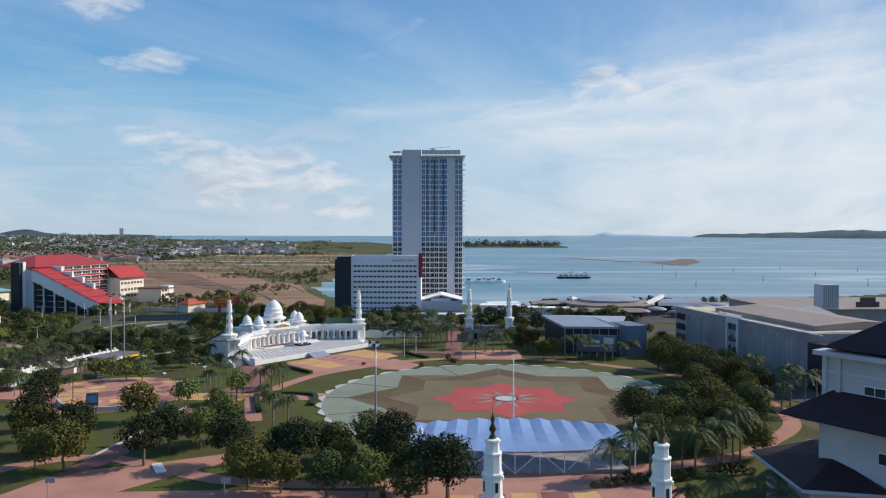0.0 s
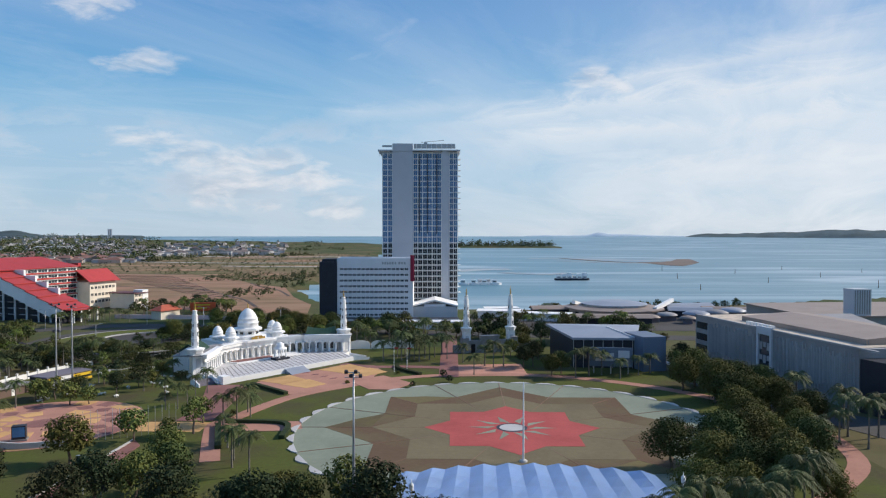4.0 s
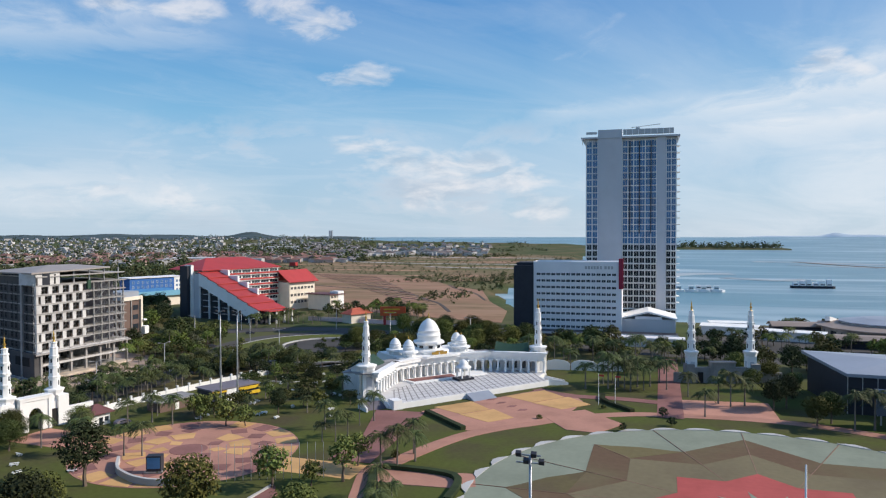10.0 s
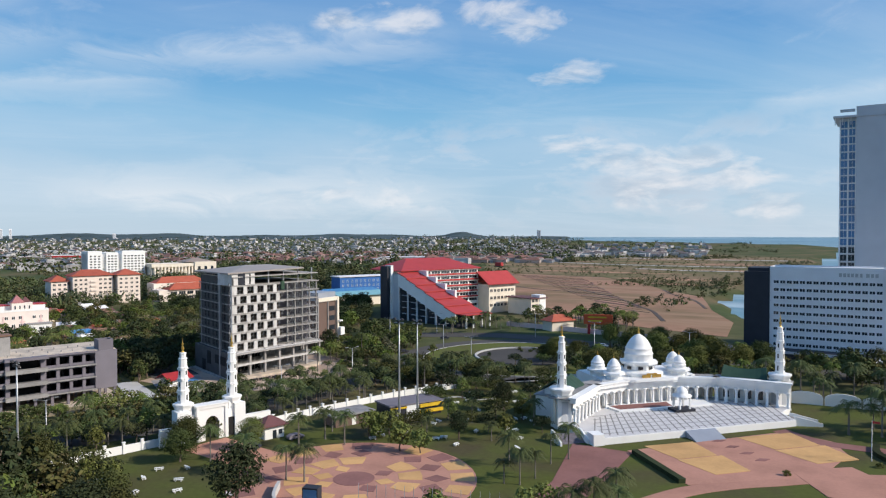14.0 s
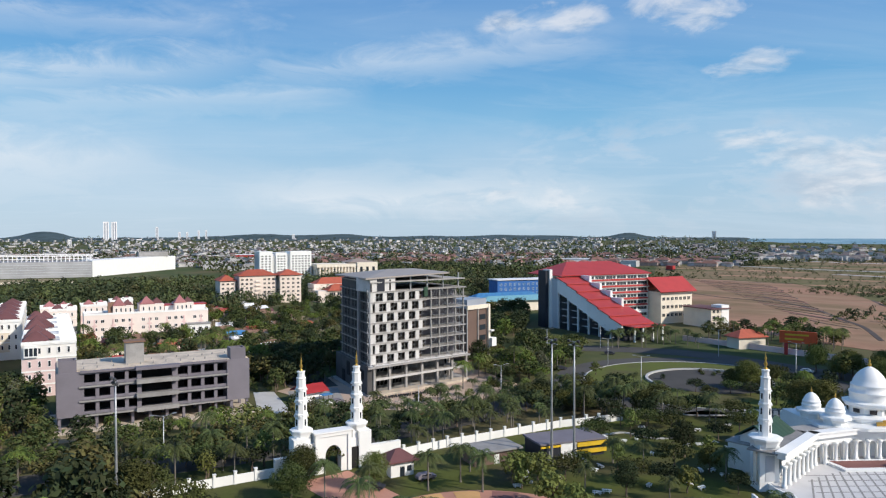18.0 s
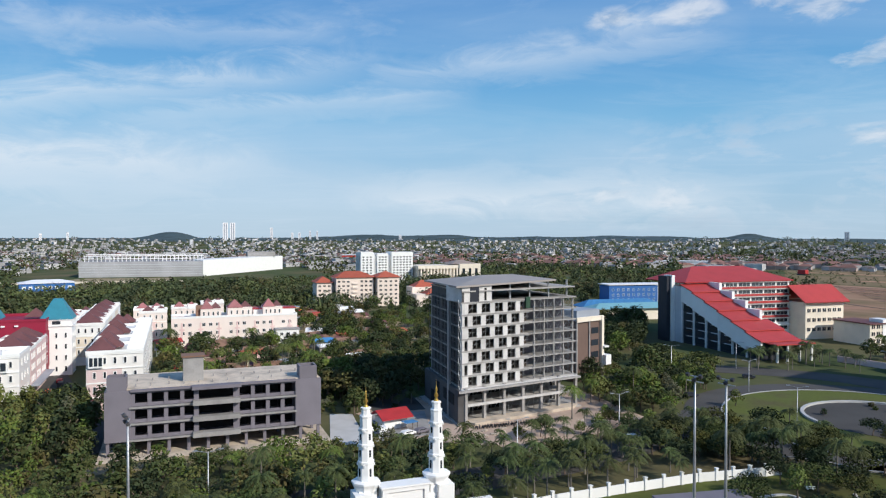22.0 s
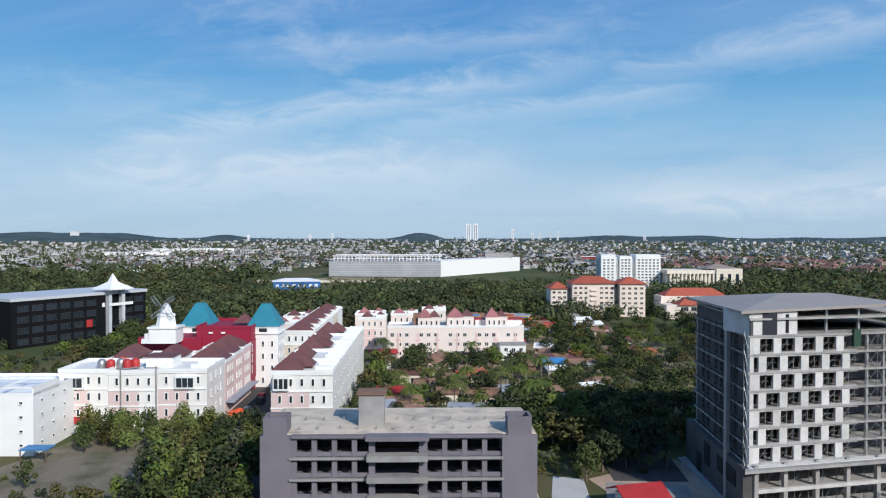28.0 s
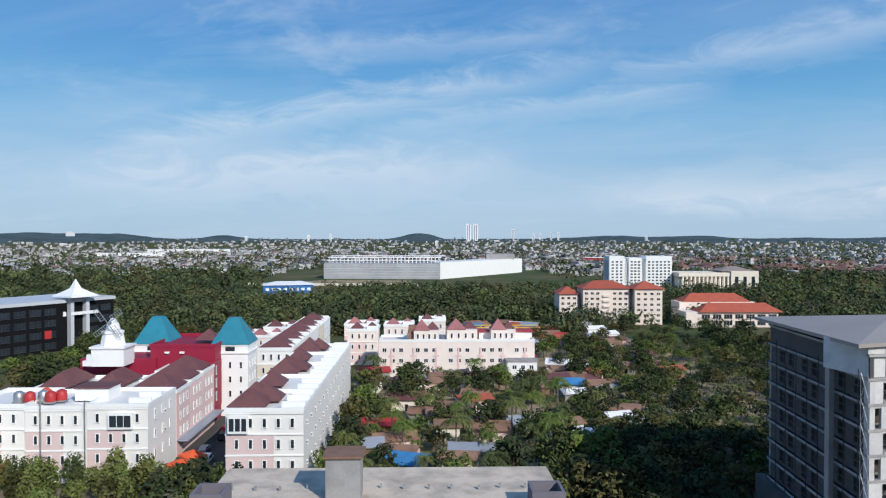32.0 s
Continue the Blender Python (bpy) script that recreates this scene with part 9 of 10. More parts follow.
def clear_of(x, y, pad=2.0):
    if math.hypot(x - FX, y - FY) < 58 + pad:
        return False
    if math.hypot(x + 104, y - 219) < 25 + pad or math.hypot(x + 139, y - 365) < 12 or 39 < math.hypot(x + 139, y - 365) < 50:
        return False
    for (ax, ay), (bx, by) in BLOCKED:
        if ax - pad < x < bx + pad and ay - pad < y < by + pad:
            return False
    c, s = math.cos(radians(DR)), math.sin(radians(DR))
    u, v = (x - DO[0]) * c + (y - DO[1]) * s, -(x - DO[0]) * s + (y - DO[1]) * c
    for u0, u1, v0, v1 in ((-27, 26, -4, 21), (57, 103, -4, 40), (-36, -17, 47, 138), (-91, -50, 55, 128), (-48, -34, 128, 216), (-50, -36, 50, 130), (-14, 46, 164, 182), (-114, -78, 36, 64), (36, 47, -3, 10), (24, 34, -8, 22), (-32, 16, 188, 232)):
        if u0 - pad < u < u1 + pad and v0 - pad < v < v1 + pad:
            return False
    return True


def scatter(kinds, pts, n, sep, s=1.0, pad=2.0):
    """Plants n at random in a polygon, a least distance apart."""
    for x, y in free_spots(pts, n, sep, pad):
        plant(rt.choice(kinds), x, y, s)


def free_spots(pts, n, sep, pad):
    xs, ys = [p[0] for p in pts], [p[1] for p in pts]
    put = []
    for _ in range(n * 12):
        if len(put) >= n:
            break
        x, y = rt.uniform(min(xs), max(xs)), rt.uniform(min(ys), max(ys))
        if not inside(x, y, pts) or not clear_of(x, y, pad) or any((x - a) ** 2 + (y - b) ** 2 < sep * sep for a, b in put):
            continue
        put.append((x, y))
    return put


ARR = {me.name: arrays(me) for forms in GROVES.values() for pair_ in forms for me in pair_}


def D2(*uv):
    return [tuple(dm(u, v).translation)[:2] for u, v in uv]


# single trees of the park, where they stand
for x, y in ((-86, 149), (-79, 147), (-83, 160), (-92, 158), (-39, 143), (-52, 169), (-56, 163), (-109, 193), (-80, 186), (-57, 181), (-33, 147), (-98, 168), (-104, 178), (-118, 170), (-126, 160)):
    plant("broad", x, y, 1.15)
for x, y in ((-23, 152), (-16, 157), (-27, 156), (-9, 139), (-20, 143), (-11, 150), (-30, 146), (-3, 135), (-14, 131), (-6, 127), (-22, 133), (-31, 135), (-38, 137), (-46, 151), (-62, 160), (-10, 145), (-64, 151), (1, 130)):
    plant("broad", x, y, 1.12)
for x, y in ((49, 180), (46, 156), (55, 160), (55, 172), (70, 172), (84, 262), (78, 256), (90, 244), (77, 206), (61, 184), (68, 187), (74, 190), (71, 175), (79, 181), (76, 212), (86, 224), (88, 206), (95, 212), (60, 166), (66, 164), (82, 240), (88, 246), (75, 198), (81, 226), (96, 232), (70, 158), (84, 195), (92, 222), (98, 246), (90, 258)):
    plant("big", x, y, 0.85)
for x, y in ((34, 142), (38, 143), (43, 146), (50, 147), (52, 145), (58, 149), (60, 151), (63, 153), (65, 154), (87, 193), (100, 195), (108, 204), (101, 205), (104, 212), (96, 200), (104, 236), (100, 228)):
    plant("palm", x, y, 1.12)
for x, y in ((55, 123), (57, 118), (50, 120), (46, 117), (60, 126), (42, 121)):
    plant("palm", x, y, 1.0)
for k in range(16):
    plant("bush", 30 + 2.3 * k, 138.5 + 0.55 * k, 0.8)
for x, y in ((-44, 183), (-39, 178), (-51, 202), (-45, 188), (-53, 230), (-74, 249), (-72, 254), (-81, 243), (-77, 233), (-74, 234), (-73, 239), (-51, 225), (-56, 217), (-53, 219), (-49, 197), (-47, 199), (-115, 211), (-111, 212), (-125, 209), (-131, 216), (-138, 211), (-129, 229), (-128, 237), (-121, 236), (-131, 243)):
    plant("palm", x, y, 0.82)
for x, y in ((-73, 202), (-78, 209), (-119, 243), (-115, 246), (-61, 209), (-62, 219), (-102, 240), (-107, 239), (-66, 205), (-93, 264)):
    plant("light", x, y, 1.1)
for x, y in ((40, 280), (44, 283), (32, 294), (36, 298), (86, 286), (93, 300), (30, 320), (40, 312), (37, 335), (46, 345), (28, 345)):
    plant("broad", x, y, 1.0)
for x, y in ((48, 277), (53, 279), (63, 275), (76, 284), (58, 281), (10, 306), (13, 282), (71, 281), (-29, 341), (-21, 309), (-14, 311), (-5, 326), (2, 325), (-40, 356), (-36, 351), (-32, 347), (-28, 355), (-22, 358), (-14, 357), (-6, 356), (0, 360), (-46, 352), (4, 341), (-9, 342), (-17, 338), (18, 299), (21, 296), (25, 298), (-3, 312), (-11, 315), (-7, 309), (-16, 318), (-9, 313), (-5, 316), (-13, 320), (-1, 318), (4, 314)):
    plant("palm", x, y, 1.05)
for x, y in ((-123, 364), (-82, 409), (-108, 405), (-89, 383), (-74, 401), (-53, 389), (-92, 335), (-100, 344), (-64, 372), (-70, 362), (-79, 352), (-45, 374), (-58, 381)):
    plant("big", x, y, 0.8)
for x, y in ((-56, 226), (-30, 268), (4, 270), (2, 279), (-8, 262), (-14, 284)):
    plant("bush", x, y, 0.7)
for x, y in ((-128, 366), (-122, 374), (-117, 364), (-130, 381), (-124, 354), (-113, 352), (-133, 349), (-109, 362), (-126, 343), (-120, 384), (-114, 376)):
    plant("spread", x, y, 0.62)
for x, y in ((-118, 412), (-106, 412), (-96, 404), (-84, 396), (-76, 388), (-110, 420), (-98, 418), (-72, 378)):
    plant("big", x, y, 0.72)
# groups
for x, y in ((-143, 207), (-137, 222), (-150, 214)):
    plant("big", x, y, 0.62)
scatter(["light", "broad", "light", "spread"], [(-166, 140), (-126, 140), (-122, 170), (-142, 190), (-158, 198)], 30, 5.0, 0.85, 0.5)
scatter(["spread", "palm", "light", "spread", "broad"], [(-136, 245), (-128, 300), (-112, 330), (-80, 340), (-86, 300), (-84, 262), (-92, 246), (-115, 242)], 44, 5.0, 0.72)
scatter(["palm", "palm", "spread"], [(-163, 236), (-150, 236), (-137, 300), (-128, 330), (-150, 335), (-160, 300)], 50, 3.6, 0.8, 0.5)
scatter(["palm", "spread", "light", "palm"], [(-178, 180), (-164, 180), (-152, 226), (-166, 240), (-176, 236)], 34, 4.0, 0.8, 0.5)
grove("roadside_grove", "mixed light green trees and palms along the west road", ["light", "spread", "broad", "lowpalm", "palm", "light"], D2((-50, -44), (38, -46), (38, -16), (26, -13), (-28, -13), (-46, -14)), 96, 3.4, 0.8, 0.5)
scatter(["palm", "light", "spread", "palm"], D2((40, -48), (118, -42), (118, -18), (104, -16), (60, -18), (42, -18)), 66, 3.8, 0.62, 0.5)
scatter(["spread", "broad", "bush"], [(-140, 356), (-112, 350), (-106, 378), (-126, 392), (-134, 380)], 13, 5.0, 0.72)
scatter(["palm"], [(-196, 392), (-188, 418), (-170, 440), (-196, 460), (-206, 424)], 22, 3.0, 0.8, 0.5)
grove("grove_north", "park trees and palms north of the mosque", ["broad", "spread", "palm"], [(-110, 345), (-40, 350), (0, 362), (0, 384), (-60, 392), (-110, 405)], 50, 5.5, 0.8)
scatter(["light", "broad"], [(-150, 188), (-140, 176), (-122, 170), (-114, 178), (-130, 186)], 7, 6.0, 0.8)
scatter(["bamboo", "bamboo", "light"], D2((-92, 40), (-92, 54), (-52, 54), (-38, 46), (-38, 34), (-54, 40)), 40, 3.2, 0.9, 0.3)
grove("grove_southwest", "dense trees beyond the west road", ["broad", "light", "big"], [(-172, 60), (-160, 130), (-160, 182), (-180, 178), (-210, 120), (-225, 60)], 60, 4.5, 1.0, 0.5)
grove("grove_corner", "small trees and palms by the road bend", ["spread", "broad", "palm", "light"], [(-196, 300), (-176, 300), (-170, 350), (-200, 372), (-214, 350)], 30, 4.5, 0.8, 0.5)
scatter(["palm", "broad", "spread"], [(-158, 296), (-134, 300), (-110, 318), (-122, 328), (-156, 322)], 26, 4.2, 0.85, 0.5)
scatter(["bush"], [(-156, 360), (-130, 352), (-124, 382), (-146, 386)], 12, 3, 0.6, 0.0)
grove("scrub_roadside", "scrubby low trees between the road and the building site", ["spread", "bush", "light", "spread"], [(-180, 320), (-192, 318), (-214, 330), (-205, 362), (-232, 380), (-250, 400), (-215, 402), (-184, 362)], 90, 3.2, 0.8, 0.5)
grove("grove_offices", "trees and palms by the red-roofed offices", ["palm", "broad"], [(-170, 455), (-190, 470), (-160, 520), (-120, 480), (-130, 445)], 36, 4.0, 0.9)
grove("grove_red", "dark trees at the foot of the red-roofed offices", ["big", "broad"], [(-240, 380), (-262, 420), (-300, 470), (-330, 470), (-300, 420), (-255, 372)], 46, 4.6, 0.8)
grove("grove_hotel", "trees and palms along the hotel road", ["broad", "palm", "big"], [(-60, 400), (20, 385), (40, 370), (110, 365), (110, 345), (40, 352), (-20, 372)], 52, 5.0, 0.75)
grove("grove_terminal", "trees round the ferry terminal", ["broad", "palm"], [(20, 430), (80, 420), (110, 425), (110, 395), (30, 400)], 40, 5.0, 0.75)
grove("grove_shore", "trees along the shore", ["broad", "spread"], [(60, 470), (180, 485), (230, 500), (60, 500)], 24, 7.0, 0.7)
grove("grove_south", "park trees on the south lawn", ["broad", "big"], [(-150, 60), (-60, 60), (-100, 140), (-150, 190)], 40, 8.0, 1.0)
# behind the grey block: gardens, bananas, bamboo
grove("grove_yard", "tall bamboo and trees beside the grey block", ["bamboo", "bamboo", "light", "broad"], D2((-54, -10), (-30, -10), (-29, 46), (-50, 40), (-52, 10)), 44, 4.2, 0.95, 0.3)
grove("scrub_yard", "weeds and bamboo round the old yard", ["bush", "bamboo"], D2((-90, 0), (-58, -10), (-56, 4), (-80, 22), (-92, 20)), 30, 4.5, 0.7, 0.3)
grove("garden_grove", "banana plants, palms and fruit trees among the village houses", ["lowpalm", "broad", "lowpalm", "light", "palm", "lowpalm"], D2((-17, 24), (26, 24), (56, 60), (60, 110), (40, 160), (-16, 160)), 250, 3.1, 0.9, 0.3)
grove("grove_wall", "dense dark trees between the grey block and the building site", ["broad", "bush", "light", "bush"], D2((26, 12), (36, 18), (42, 30), (46, 62), (30, 62)), 60, 3.0, 0.9, 0.3)
grove("grove_shade", "dark trees and creepers behind the building site yard", ["broad", "bush", "broad", "lowpalm"], D2((38, 22), (60, 24), (104, 42), (106, 70), (62, 78), (44, 76)), 130, 3.3, 0.85, 0.3)
grove("village_grove", "fruit trees and thickets of the village", ["broad", "light", "lowpalm", "spread"], D2((56, 60), (104, 45), (140, 120), (130, 290), (60, 300), (50, 180)), 170, 5.4, 0.8, 0.3)
grove("thicket_village", "dense thicket of fruit trees and creepers", ["broad", "light", "bush", "lowpalm"], D2((44, 62), (76, 56), (90, 130), (100, 230), (70, 240), (48, 120)), 190, 3.6, 0.8, 0.3)
grove("thicket_east", "rough yellowish scrub and fruit trees behind the village", ["bush", "spread", "light", "lowpalm", "bush"], D2((84, 46), (128, 44), (168, 235), (104, 245)), 230, 3.6, 0.85, 0.3)
grove("grove_rear", "trees behind the apartment row", ["broad", "bush"], D2((48, 184), (52, 226), (16, 226), (18, 190)), 22, 5.0, 0.8)
grove("grove_site", "trees behind the building site", ["broad", "big", "spread"], D2((104, 40), (150, 30), (170, 200), (140, 290), (125, 120)), 110, 6.0, 0.8, 0.3)
grove("grove_store", "dark trees behind the shop blocks", ["big", "broad"], D2((-120, 130), (-92, 130), (-90, 250), (-150, 260)), 70, 6.0, 0.8)
grove("scrub_store", "low trees in front of the black store", ["broad", "bush", "light"], D2((-160, 150), (-95, 66), (-92, 110), (-120, 150), (-150, 196)), 60, 5.5, 0.7)
grove("street_trees", "small trees in the lane", ["broad"], D2((-38, 134), (-33, 134), (-33, 170), (-36, 170)), 8, 3.5, 0.8, 0.0)
for t in MASTER.values():
    for o in (*t.children, t):
        bpy.data.objects.remove(o)


# ---------------------------------------------------------------- far woods, houses and hills
def spot(yaw, r):
    return -70 - r * math.sin(radians(yaw)), 190 + r * math.cos(radians(yaw))


def far_z(x, y):
    return rise(math.hypot(x, y))


rw_ = random.Random(31)


def by_far_mall(x, y):
    c, s = math.cos(radians(DR)), math.sin(radians(DR))
    u, v = (x - DO[0]) * c + (y - DO[1]) * s, -(x - DO[0]) * s + (y - DO[1]) * c
    return -190 < u < 175 and 640 < v < 980 or -155 < u < -80 and 440 < v < 610 or 24 < u < 72 and 222 < v < 300


def woods(name, n, place, size, leaf, label, per=16):
    v, f, mi = [], [], []
    for _ in range(n):
        x, y = place()
        if not inside(x, y) or not clear_of(x, y, 4) or by_far_mall(x, y):
            continue
        s = size * rw_.choice((0.55, 0.75, 0.9, 1.1, 1.4, 1.75))
        z = far_z(x, y)
        for k in range(3):
            leaf_cards(v, f, rw_, x + rw_.uniform(-s, s) * 0.42, y + rw_.uniform(-s, s) * 0.42, z + s * (0.22 + 0.26 * k), s * 0.55, per, s * (0.105 if per > 30 else 0.15 if per > 20 else 0.2), 0.7)
        mi += [rw_.choice((0, 0, 1, 1, 2, 3))] * (len(f) - len(mi))
    me = pydata(name, v, f, leaf, "wood_dark", "wood_light", "wood_olive")
    me.polygons.foreach_set("material_index", mi)
    ob = new(name, me)
    return tagged(ob, label, "trees", kind="stuff")


def band(y0, y1, r0, r1):
    def place():
        r = math.exp(rw_.uniform(math.log(r0), math.log(r1)))
        return spot(rw_.uniform(y0, y1), r)
    return place


def dpoly(u0, u1, v0, v1):
    return lambda: tuple(dm(rw_.uniform(u0, u1), rw_.uniform(v0, v1)).translation)[:2]


woods("wood_near", 1000, dpoly(-260, 90, 262, 505), 7.5, "wood", "dense dark green wood behind the shop blocks", 56)
woods("wood_mid", 520, dpoly(-460, -125, 570, 860), 8.5, "wood", "green wood beside the far mall", 24)
woods("wood_low", 340, dpoly(-100, 240, 540, 650), 3.6, "wood", "low green thicket in front of the far mall")
woods("wood_side", 420, dpoly(90, 330, 300, 545), 7, "wood", "green trees round the apartment blocks", 44)
woods("wood_left", 420, dpoly(-420, -175, 150, 560), 8, "wood", "dark green wood beside the black store", 50)
woods("wood_right", 520, dpoly(240, 560, 330, 900), 7, "wood", "green trees beyond the tiled hall", 24)
woods("wood_far", 5200, band(36, 112, 900, 4300), 9, "wood", "scattered dark trees through the distant town", 6)
woods("wood_town", 1300, band(21, 36, 1300, 4300), 9, "wood", "dark trees among the northern houses", 6)


def belts():
    """Tree belts across the view: distance, first and last bearing."""
    r, a, b = rw_.choice(BELTS)
    t = rw_.uniform(a, b)
    return spot(t, r * (1 + 0.05 * math.sin(t * 1.7 + r)) + rw_.uniform(-0.012, 0.012) * r)


BELTS = ((1250, 19, 27), (1450, 8, 20), (1800, 12, 32), (2100, 6, 18), (2400, 8, 30), (2750, 6, 32), (3000, 14, 34), (2600, 16, 30), (2250, 20, 34), (3150, 6, 20))
woods("wood_north", 1500, belts, 5.5, "wood", "dark tree belts beyond the cleared land", 6)
woods("scrub_site", 1500, lambda: (lambda y: (rw_.uniform(-560 - 0.2 * (y - 900), -140) if y > 900 else rw_.uniform(-260, -140), y))(780 + 1000 * rw_.random() ** 1.4), 2.4, "wood", "low scrub on the cleared land", 6)
woods("wood_spit", 300, lambda: (rw_.uniform(-150, 440), rw_.uniform(2650, 2860)), 13, "wood", "dark trees on the far spit of land", 6)
woods("wood_inlet", 130, lambda: (rw_.uniform(-170, -128), rw_.uniform(560, 1500)), 3.2, "wood", "green shrubs along the inlet", 14)


def houses(name, n, place, wall, roof, label, w0=5, w1=11, h0=3.5, h1=8.5, flat_=0.35):
    v, f, mi = [], [], []
    for _ in range(n):
        x, y = place()
        if not inside(x, y) or by_far_mall(x, y):
            continue
        z, a = far_z(x, y), rw_.choice((15, 15, 105, 60)) + rw_.uniform(-6, 6)
        w, d, h = rw_.uniform(w0, w1), rw_.uniform(w0, w1) * 0.7, rw_.uniform(h0, h1)
        c, s = math.cos(radians(a)), math.sin(radians(a))
        i = len(v)
        for zz in (-0.5, h):
            for px, py in ((-w, -d), (w, -d), (w, d), (-w, d)):
                v.append((x + px * c - py * s, y + px * s + py * c, z + zz))
        f += [(i, i + 1, i + 5, i + 4), (i + 1, i + 2, i + 6, i + 5), (i + 2, i + 3, i + 7, i + 6), (i + 3, i, i + 4, i + 7)]
        mi += [0] * 4
        j = len(v)
        if rw_.random() < flat_:
            v += [(p[0], p[1], p[2] + 0.05) for p in v[i + 4:i + 8]]
            f.append((j, j + 1, j + 2, j + 3))
            mi.append(0)
        else:
            for px, py in ((-w - .6, -d - .6), (w + .6, -d - .6), (w + .6, d + .6), (-w - .6, d + .6)):
                v.append((x + px * c - py * s, y + px * s + py * c, z + h))
            for px in (-w * 0.55, w * 0.55):
                v.append((x + px * c, y + px * s, z + h + d * 0.5))
            f += [(j, j + 1, j + 5, j + 4), (j + 1, j + 2, j + 5), (j + 2, j + 3, j + 4, j + 5), (j + 3, j, j + 4)]
            mi += [1] * 4
    me = pydata(name, v, f, wall, roof)
    me.polygons.foreach_set("material_index", mi)
    return tagged(new(name, me), label, "houses", kind="stuff")


houses("town_houses", 3300, band(22, 112, 1150, 4250), "city", "cityroof", "thousands of small pale and red-roofed houses of the distant town", 3.4, 7.5, 3.5, 7.5)
houses("town_blocks", 420, band(30, 112, 1000, 4000), "city", "city", "pale flat-roofed blocks and sheds of the distant town", 7, 17, 5, 10, 1.0)
houses("north_houses", 260, band(11, 26, 1500, 2900), "city", "cityroof", "pale and pink houses scattered north of the cleared land", 6, 12, 4, 9, 0.4)
houses("row_houses", 260, lambda: spot(rw_.uniform(24, 60), rw_.choice((1150, 1240, 1420, 1620)) + rw_.uniform(-12, 12)), "brickrow", "brickroof", "rows of rust-brown terrace houses beyond the cleared land", 7, 13, 5, 8, 0.15)
houses("red_roof_estate", 420, band(58, 104, 1150, 2600), "city", "brickroof", "estates of small houses with orange-brown roofs", 4, 8, 3.5, 6, 0.0)
houses("pale_estate", 850, band(24, 112, 2000, 4200), "city", "city", "pale houses on the far slopes", 3.5, 7, 4, 9, 0.6)
houses("warehouses", 34, band(66, 112, 1100, 2600), "city", "city", "long white warehouse roofs in the distant town", 14, 34, 6, 9, 1.0)

hv, hf = [], []
NH = 300
for i in range(NH + 1):
    yaw = -2 + 122 * i / NH
    x, y = spot(yaw, 1.0)
    dx, dy = x + 70, y - 190
    hgt = 2 + 7 * noise.noise((yaw * 0.11, 3.3, 0)) + 5 * noise.noise((yaw * 0.45, 1.7, 0)) + 3.0 * noise.noise((yaw * 1.9, 0.7, 0))
    for c, wd, hh in ((75.8, 1.3, 44), (74.6, 0.7, 12), (60.5, 3.0, 24), (54.5, 2.6, 26), (30.9, 1.25, 36), (24.0, 1.4, 16), (98.6, 2.8, 42), (90.8, 1.6, 24), (103.5, 2.6, 44), (47, 3.5, 14), (109, 3, 36), (41, 2, 18), (37, 2, 14)):
        hgt += hh * math.exp(-((yaw - c) / wd) ** 2)
    if yaw < 29:
        hgt *= max(0.0, (yaw - 10) / 19) * 0.6
    hgt = max(2.0, hgt) * min(1.0, max(0.0, (yaw - 20) / 8)) * 0.8
    for r, k in ((3600, 0.0), (3950, 0.55), (4250, 1.0), (4560, 0.6)):
        px_, py_ = -70 + dx * r, 190 + dy * r
        hv.append((px_, py_, rise(math.hypot(px_, py_)) + (hgt + 3) * k - 2 * (k == 0) - (8 if yaw < 22 else 0)))
for i in range(NH):
    for k in range(3):
        a = i * 4 + k
        hf.append((a, a + 1, a + 5, a + 4))
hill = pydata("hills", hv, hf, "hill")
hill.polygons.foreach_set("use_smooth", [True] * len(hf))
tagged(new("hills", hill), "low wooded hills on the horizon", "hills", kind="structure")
iv, iff = [], []
for i in range(121):
    t = i / 120
    x, y = 1420 + 1700 * t, 4080 - 1250 * t
    e = math.sin(math.pi * min(1, max(0, t * 1.02))) ** 0.3
    h = (26 + 13 * noise.noise((t * 9, 5.5, 0)) + 7 * noise.noise((t * 31, 2.2, 0)) + 16 * math.exp(-((t - 0.42) / 0.13) ** 2)) * e
    z = rise(math.hypot(x, y)) - 3
    iv += [(x, y, z - 1), (x + 60, y + 90, z + h), (x + 160, y + 260, z - 1)]
for i in range(120):
    for k in range(2):
        a = i * 3 + k
        iff.append((a, a + 3, a + 4, a + 1))
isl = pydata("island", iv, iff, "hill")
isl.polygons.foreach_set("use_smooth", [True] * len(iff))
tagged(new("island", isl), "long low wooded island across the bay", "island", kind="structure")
pv, pf = [], []
for i in range(61):
    t = i / 60
    x, y = 560 + 1000 * t, 4560 - 120 * t
    h = 6 + 16 * math.exp(-((t - 0.47) / 0.05) ** 2) + 8 * math.exp(-((t - 0.62) / 0.16) ** 2) + 4 * math.exp(-((t - 0.12) / 0.1) ** 2)
    z = rise(math.hypot(x, y)) - 3
    pv += [(x, y, z - 2), (x + 5, y + 30, z + h * math.sin(math.pi * t) ** 0.4), (x + 10, y + 60, z - 2)]
for i in range(60):
    for k in range(2):
        a = i * 3 + k
        pf.append((a, a + 3, a + 4, a + 1))
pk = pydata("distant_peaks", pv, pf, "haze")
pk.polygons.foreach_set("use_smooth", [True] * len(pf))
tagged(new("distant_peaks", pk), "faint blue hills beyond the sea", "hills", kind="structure")
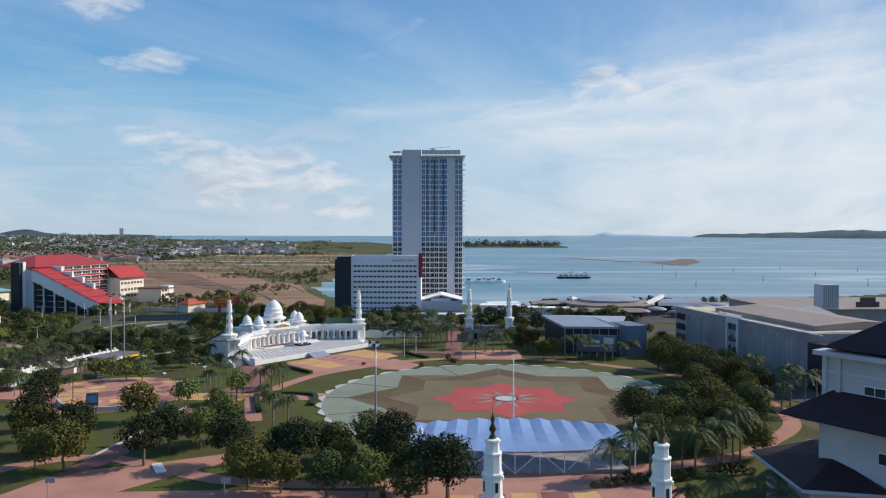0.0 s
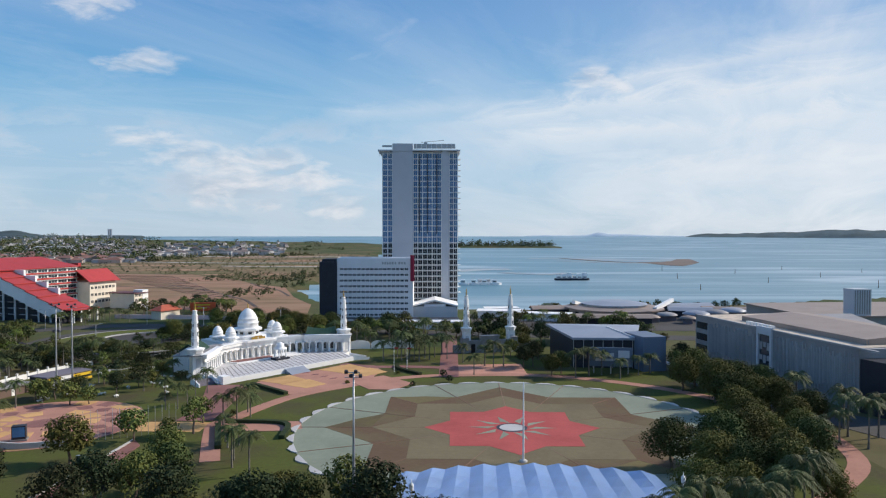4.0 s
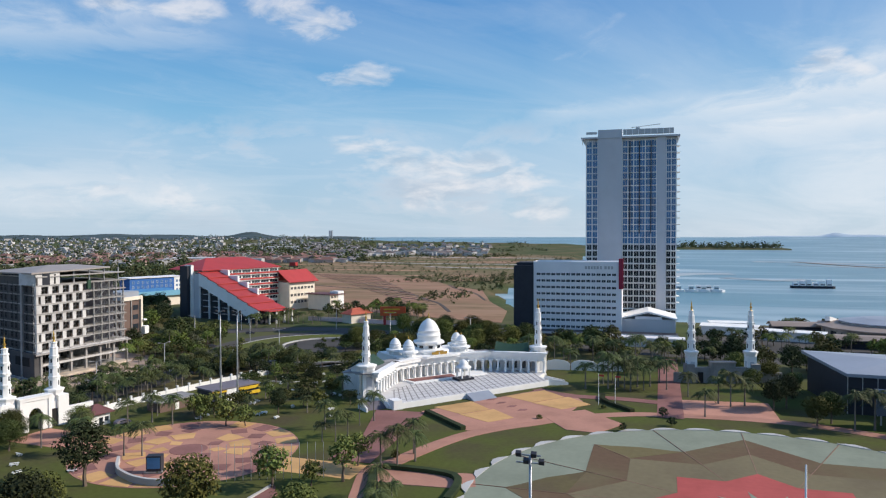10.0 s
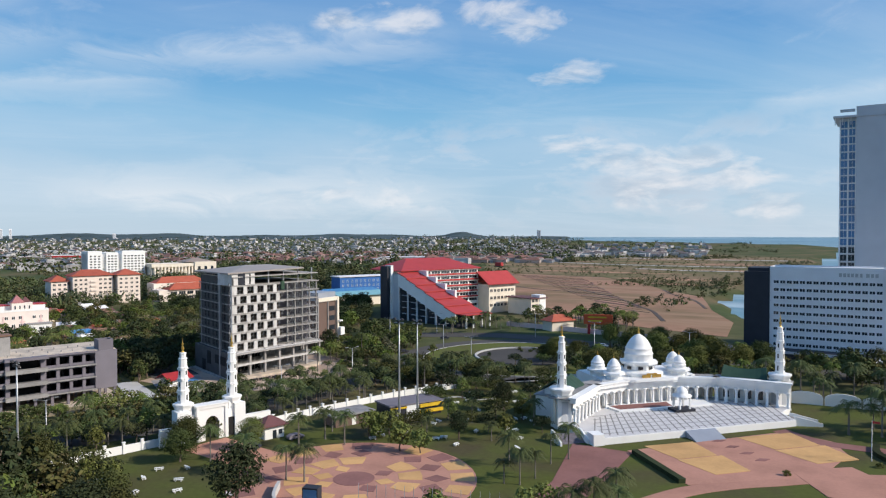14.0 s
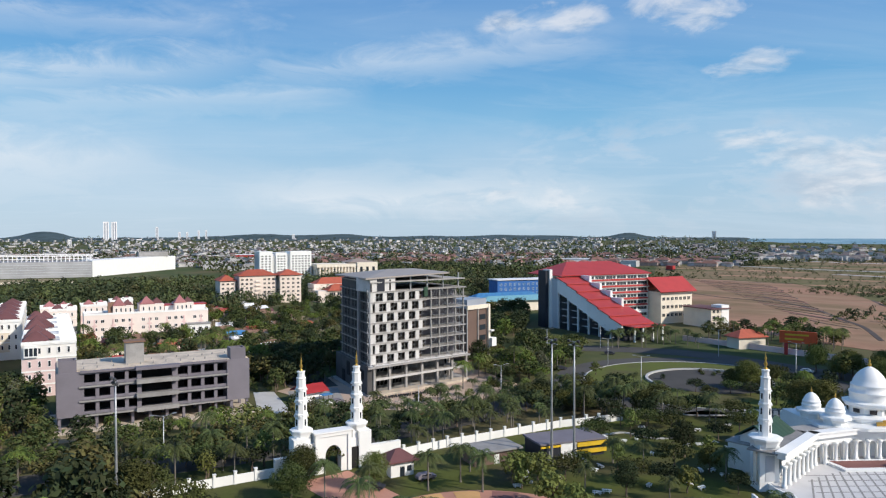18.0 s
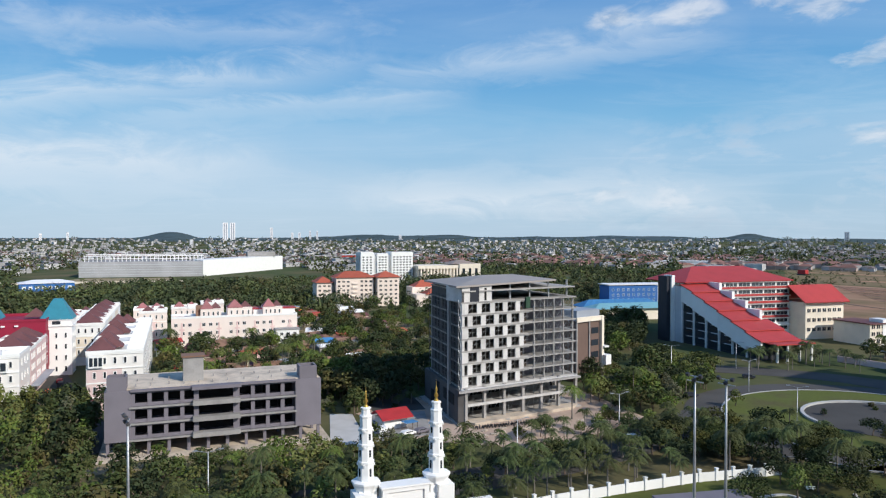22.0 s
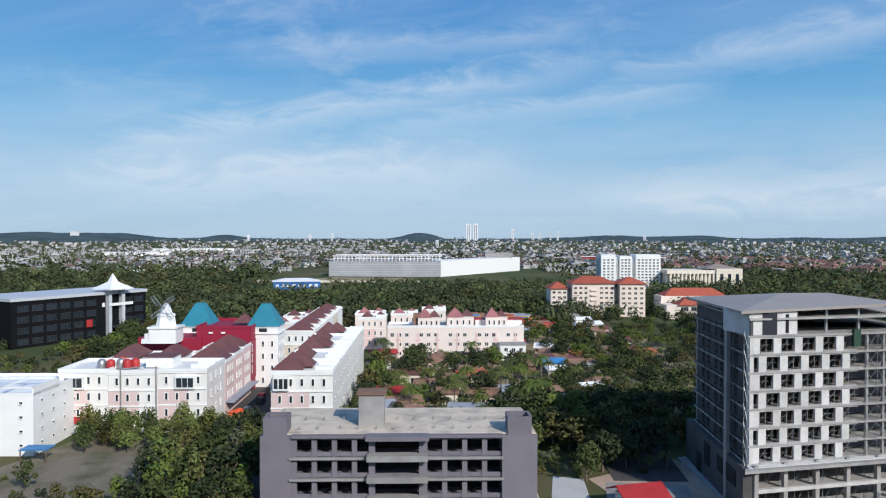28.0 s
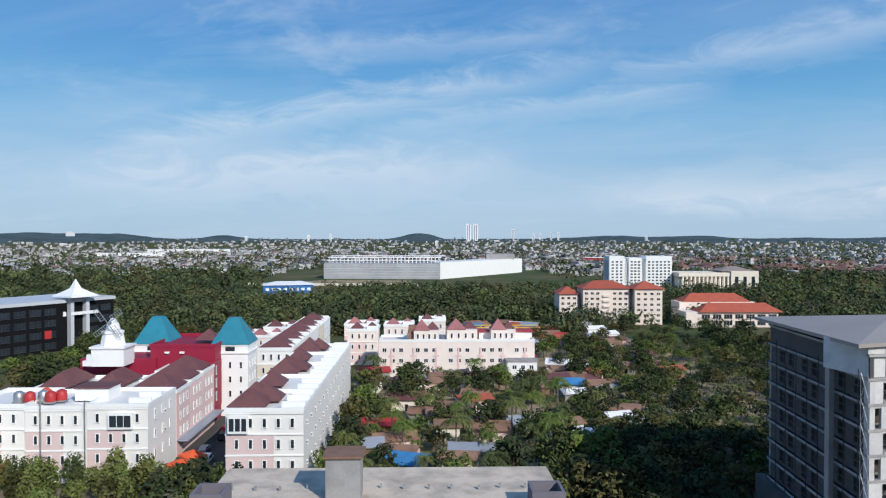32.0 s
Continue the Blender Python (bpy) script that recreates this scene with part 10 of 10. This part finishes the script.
for yaw, r, w, h, n in ((71.7, 3900, 26, 92, 2), (68.2, 3900, 14, 66, 1), (65.2, 3900, 10, 50, 2), (66.6, 3900, 12, 40, 2), (82.6, 3800, 10, 40, 1), (84.3, 3800, 12, 34, 1), (24.6, 3700, 20, 46, 1), (89, 3800, 12, 30, 1), (58, 3800, 14, 30, 1), (74.3, 2900, 12, 30, 1)):
    for k in range(n):
        x, y = spot(yaw - 0.55 * k, r)
        t = thing("distant_tower", pose(x, y, far_z(x, y), 0, 0, yaw), "pale tower block on the horizon", "tower", "distant towers")
        part("shaft", boxes((-w / 2, w / 2, -8, 8, 0, h)), "hotelwhite", t)
        part("window_strip", boxes((-w * 0.3, -w * 0.1, -8.2, -8, 4, h - 4), (w * 0.1, w * 0.3, -8.2, -8, 4, h - 4)), "steelroof", t)
for yaw, r, w, d, h, m_, z in ((101.0, 3600, 36, 16, 5, "palegrey", 46), (33, 1500, 70, 24, 7, "white", 0), (36, 1250, 90, 26, 8, "hotelwhite", 0), (28.5, 2400, 110, 30, 8, "white", 0), (93, 2400, 240, 50, 12, "white", 0), (97, 2000, 160, 40, 10, "hotelwhite", 0), (62, 1500, 60, 30, 10, "red", 0), (90.5, 1050, 40, 20, 6, "white", 0), (96.5, 1000, 36, 20, 7, "hotelwhite", 0)):
    x, y = spot(yaw, r)
    t = thing("warehouse", pose(x, y, far_z(x, y) + z, 0, 0, yaw), "long pale warehouse in the distance", "warehouse", "distant warehouses")
    part("wall", boxes((-w / 2, w / 2, -d / 2, d / 2, -z * 0.3, h)), m_, t)
    part("roof", boxes((-w / 2 - 1, w / 2 + 1, -d / 2 - 1, d / 2 + 1, h, h + 0.8)), "hotelwhite", t)
crn = thing("site_crane", pose(*spot(27.3, 1000), 0), "red crawler crane on the cleared land", "crane")
part("body", boxes((-5, 5, -4, 4, 1.5, 7)), "red", crn)
part("track", boxes((-6, 6, -5, -2.5, 0, 1.6), (-6, 6, 2.5, 5, 0, 1.6)), "darksteel", crn)
bm = bmesh.new()
beam(bm, (2, 0, 6), (14, 0, 14), 0.4)
part("jib", bm, "darksteel", crn)
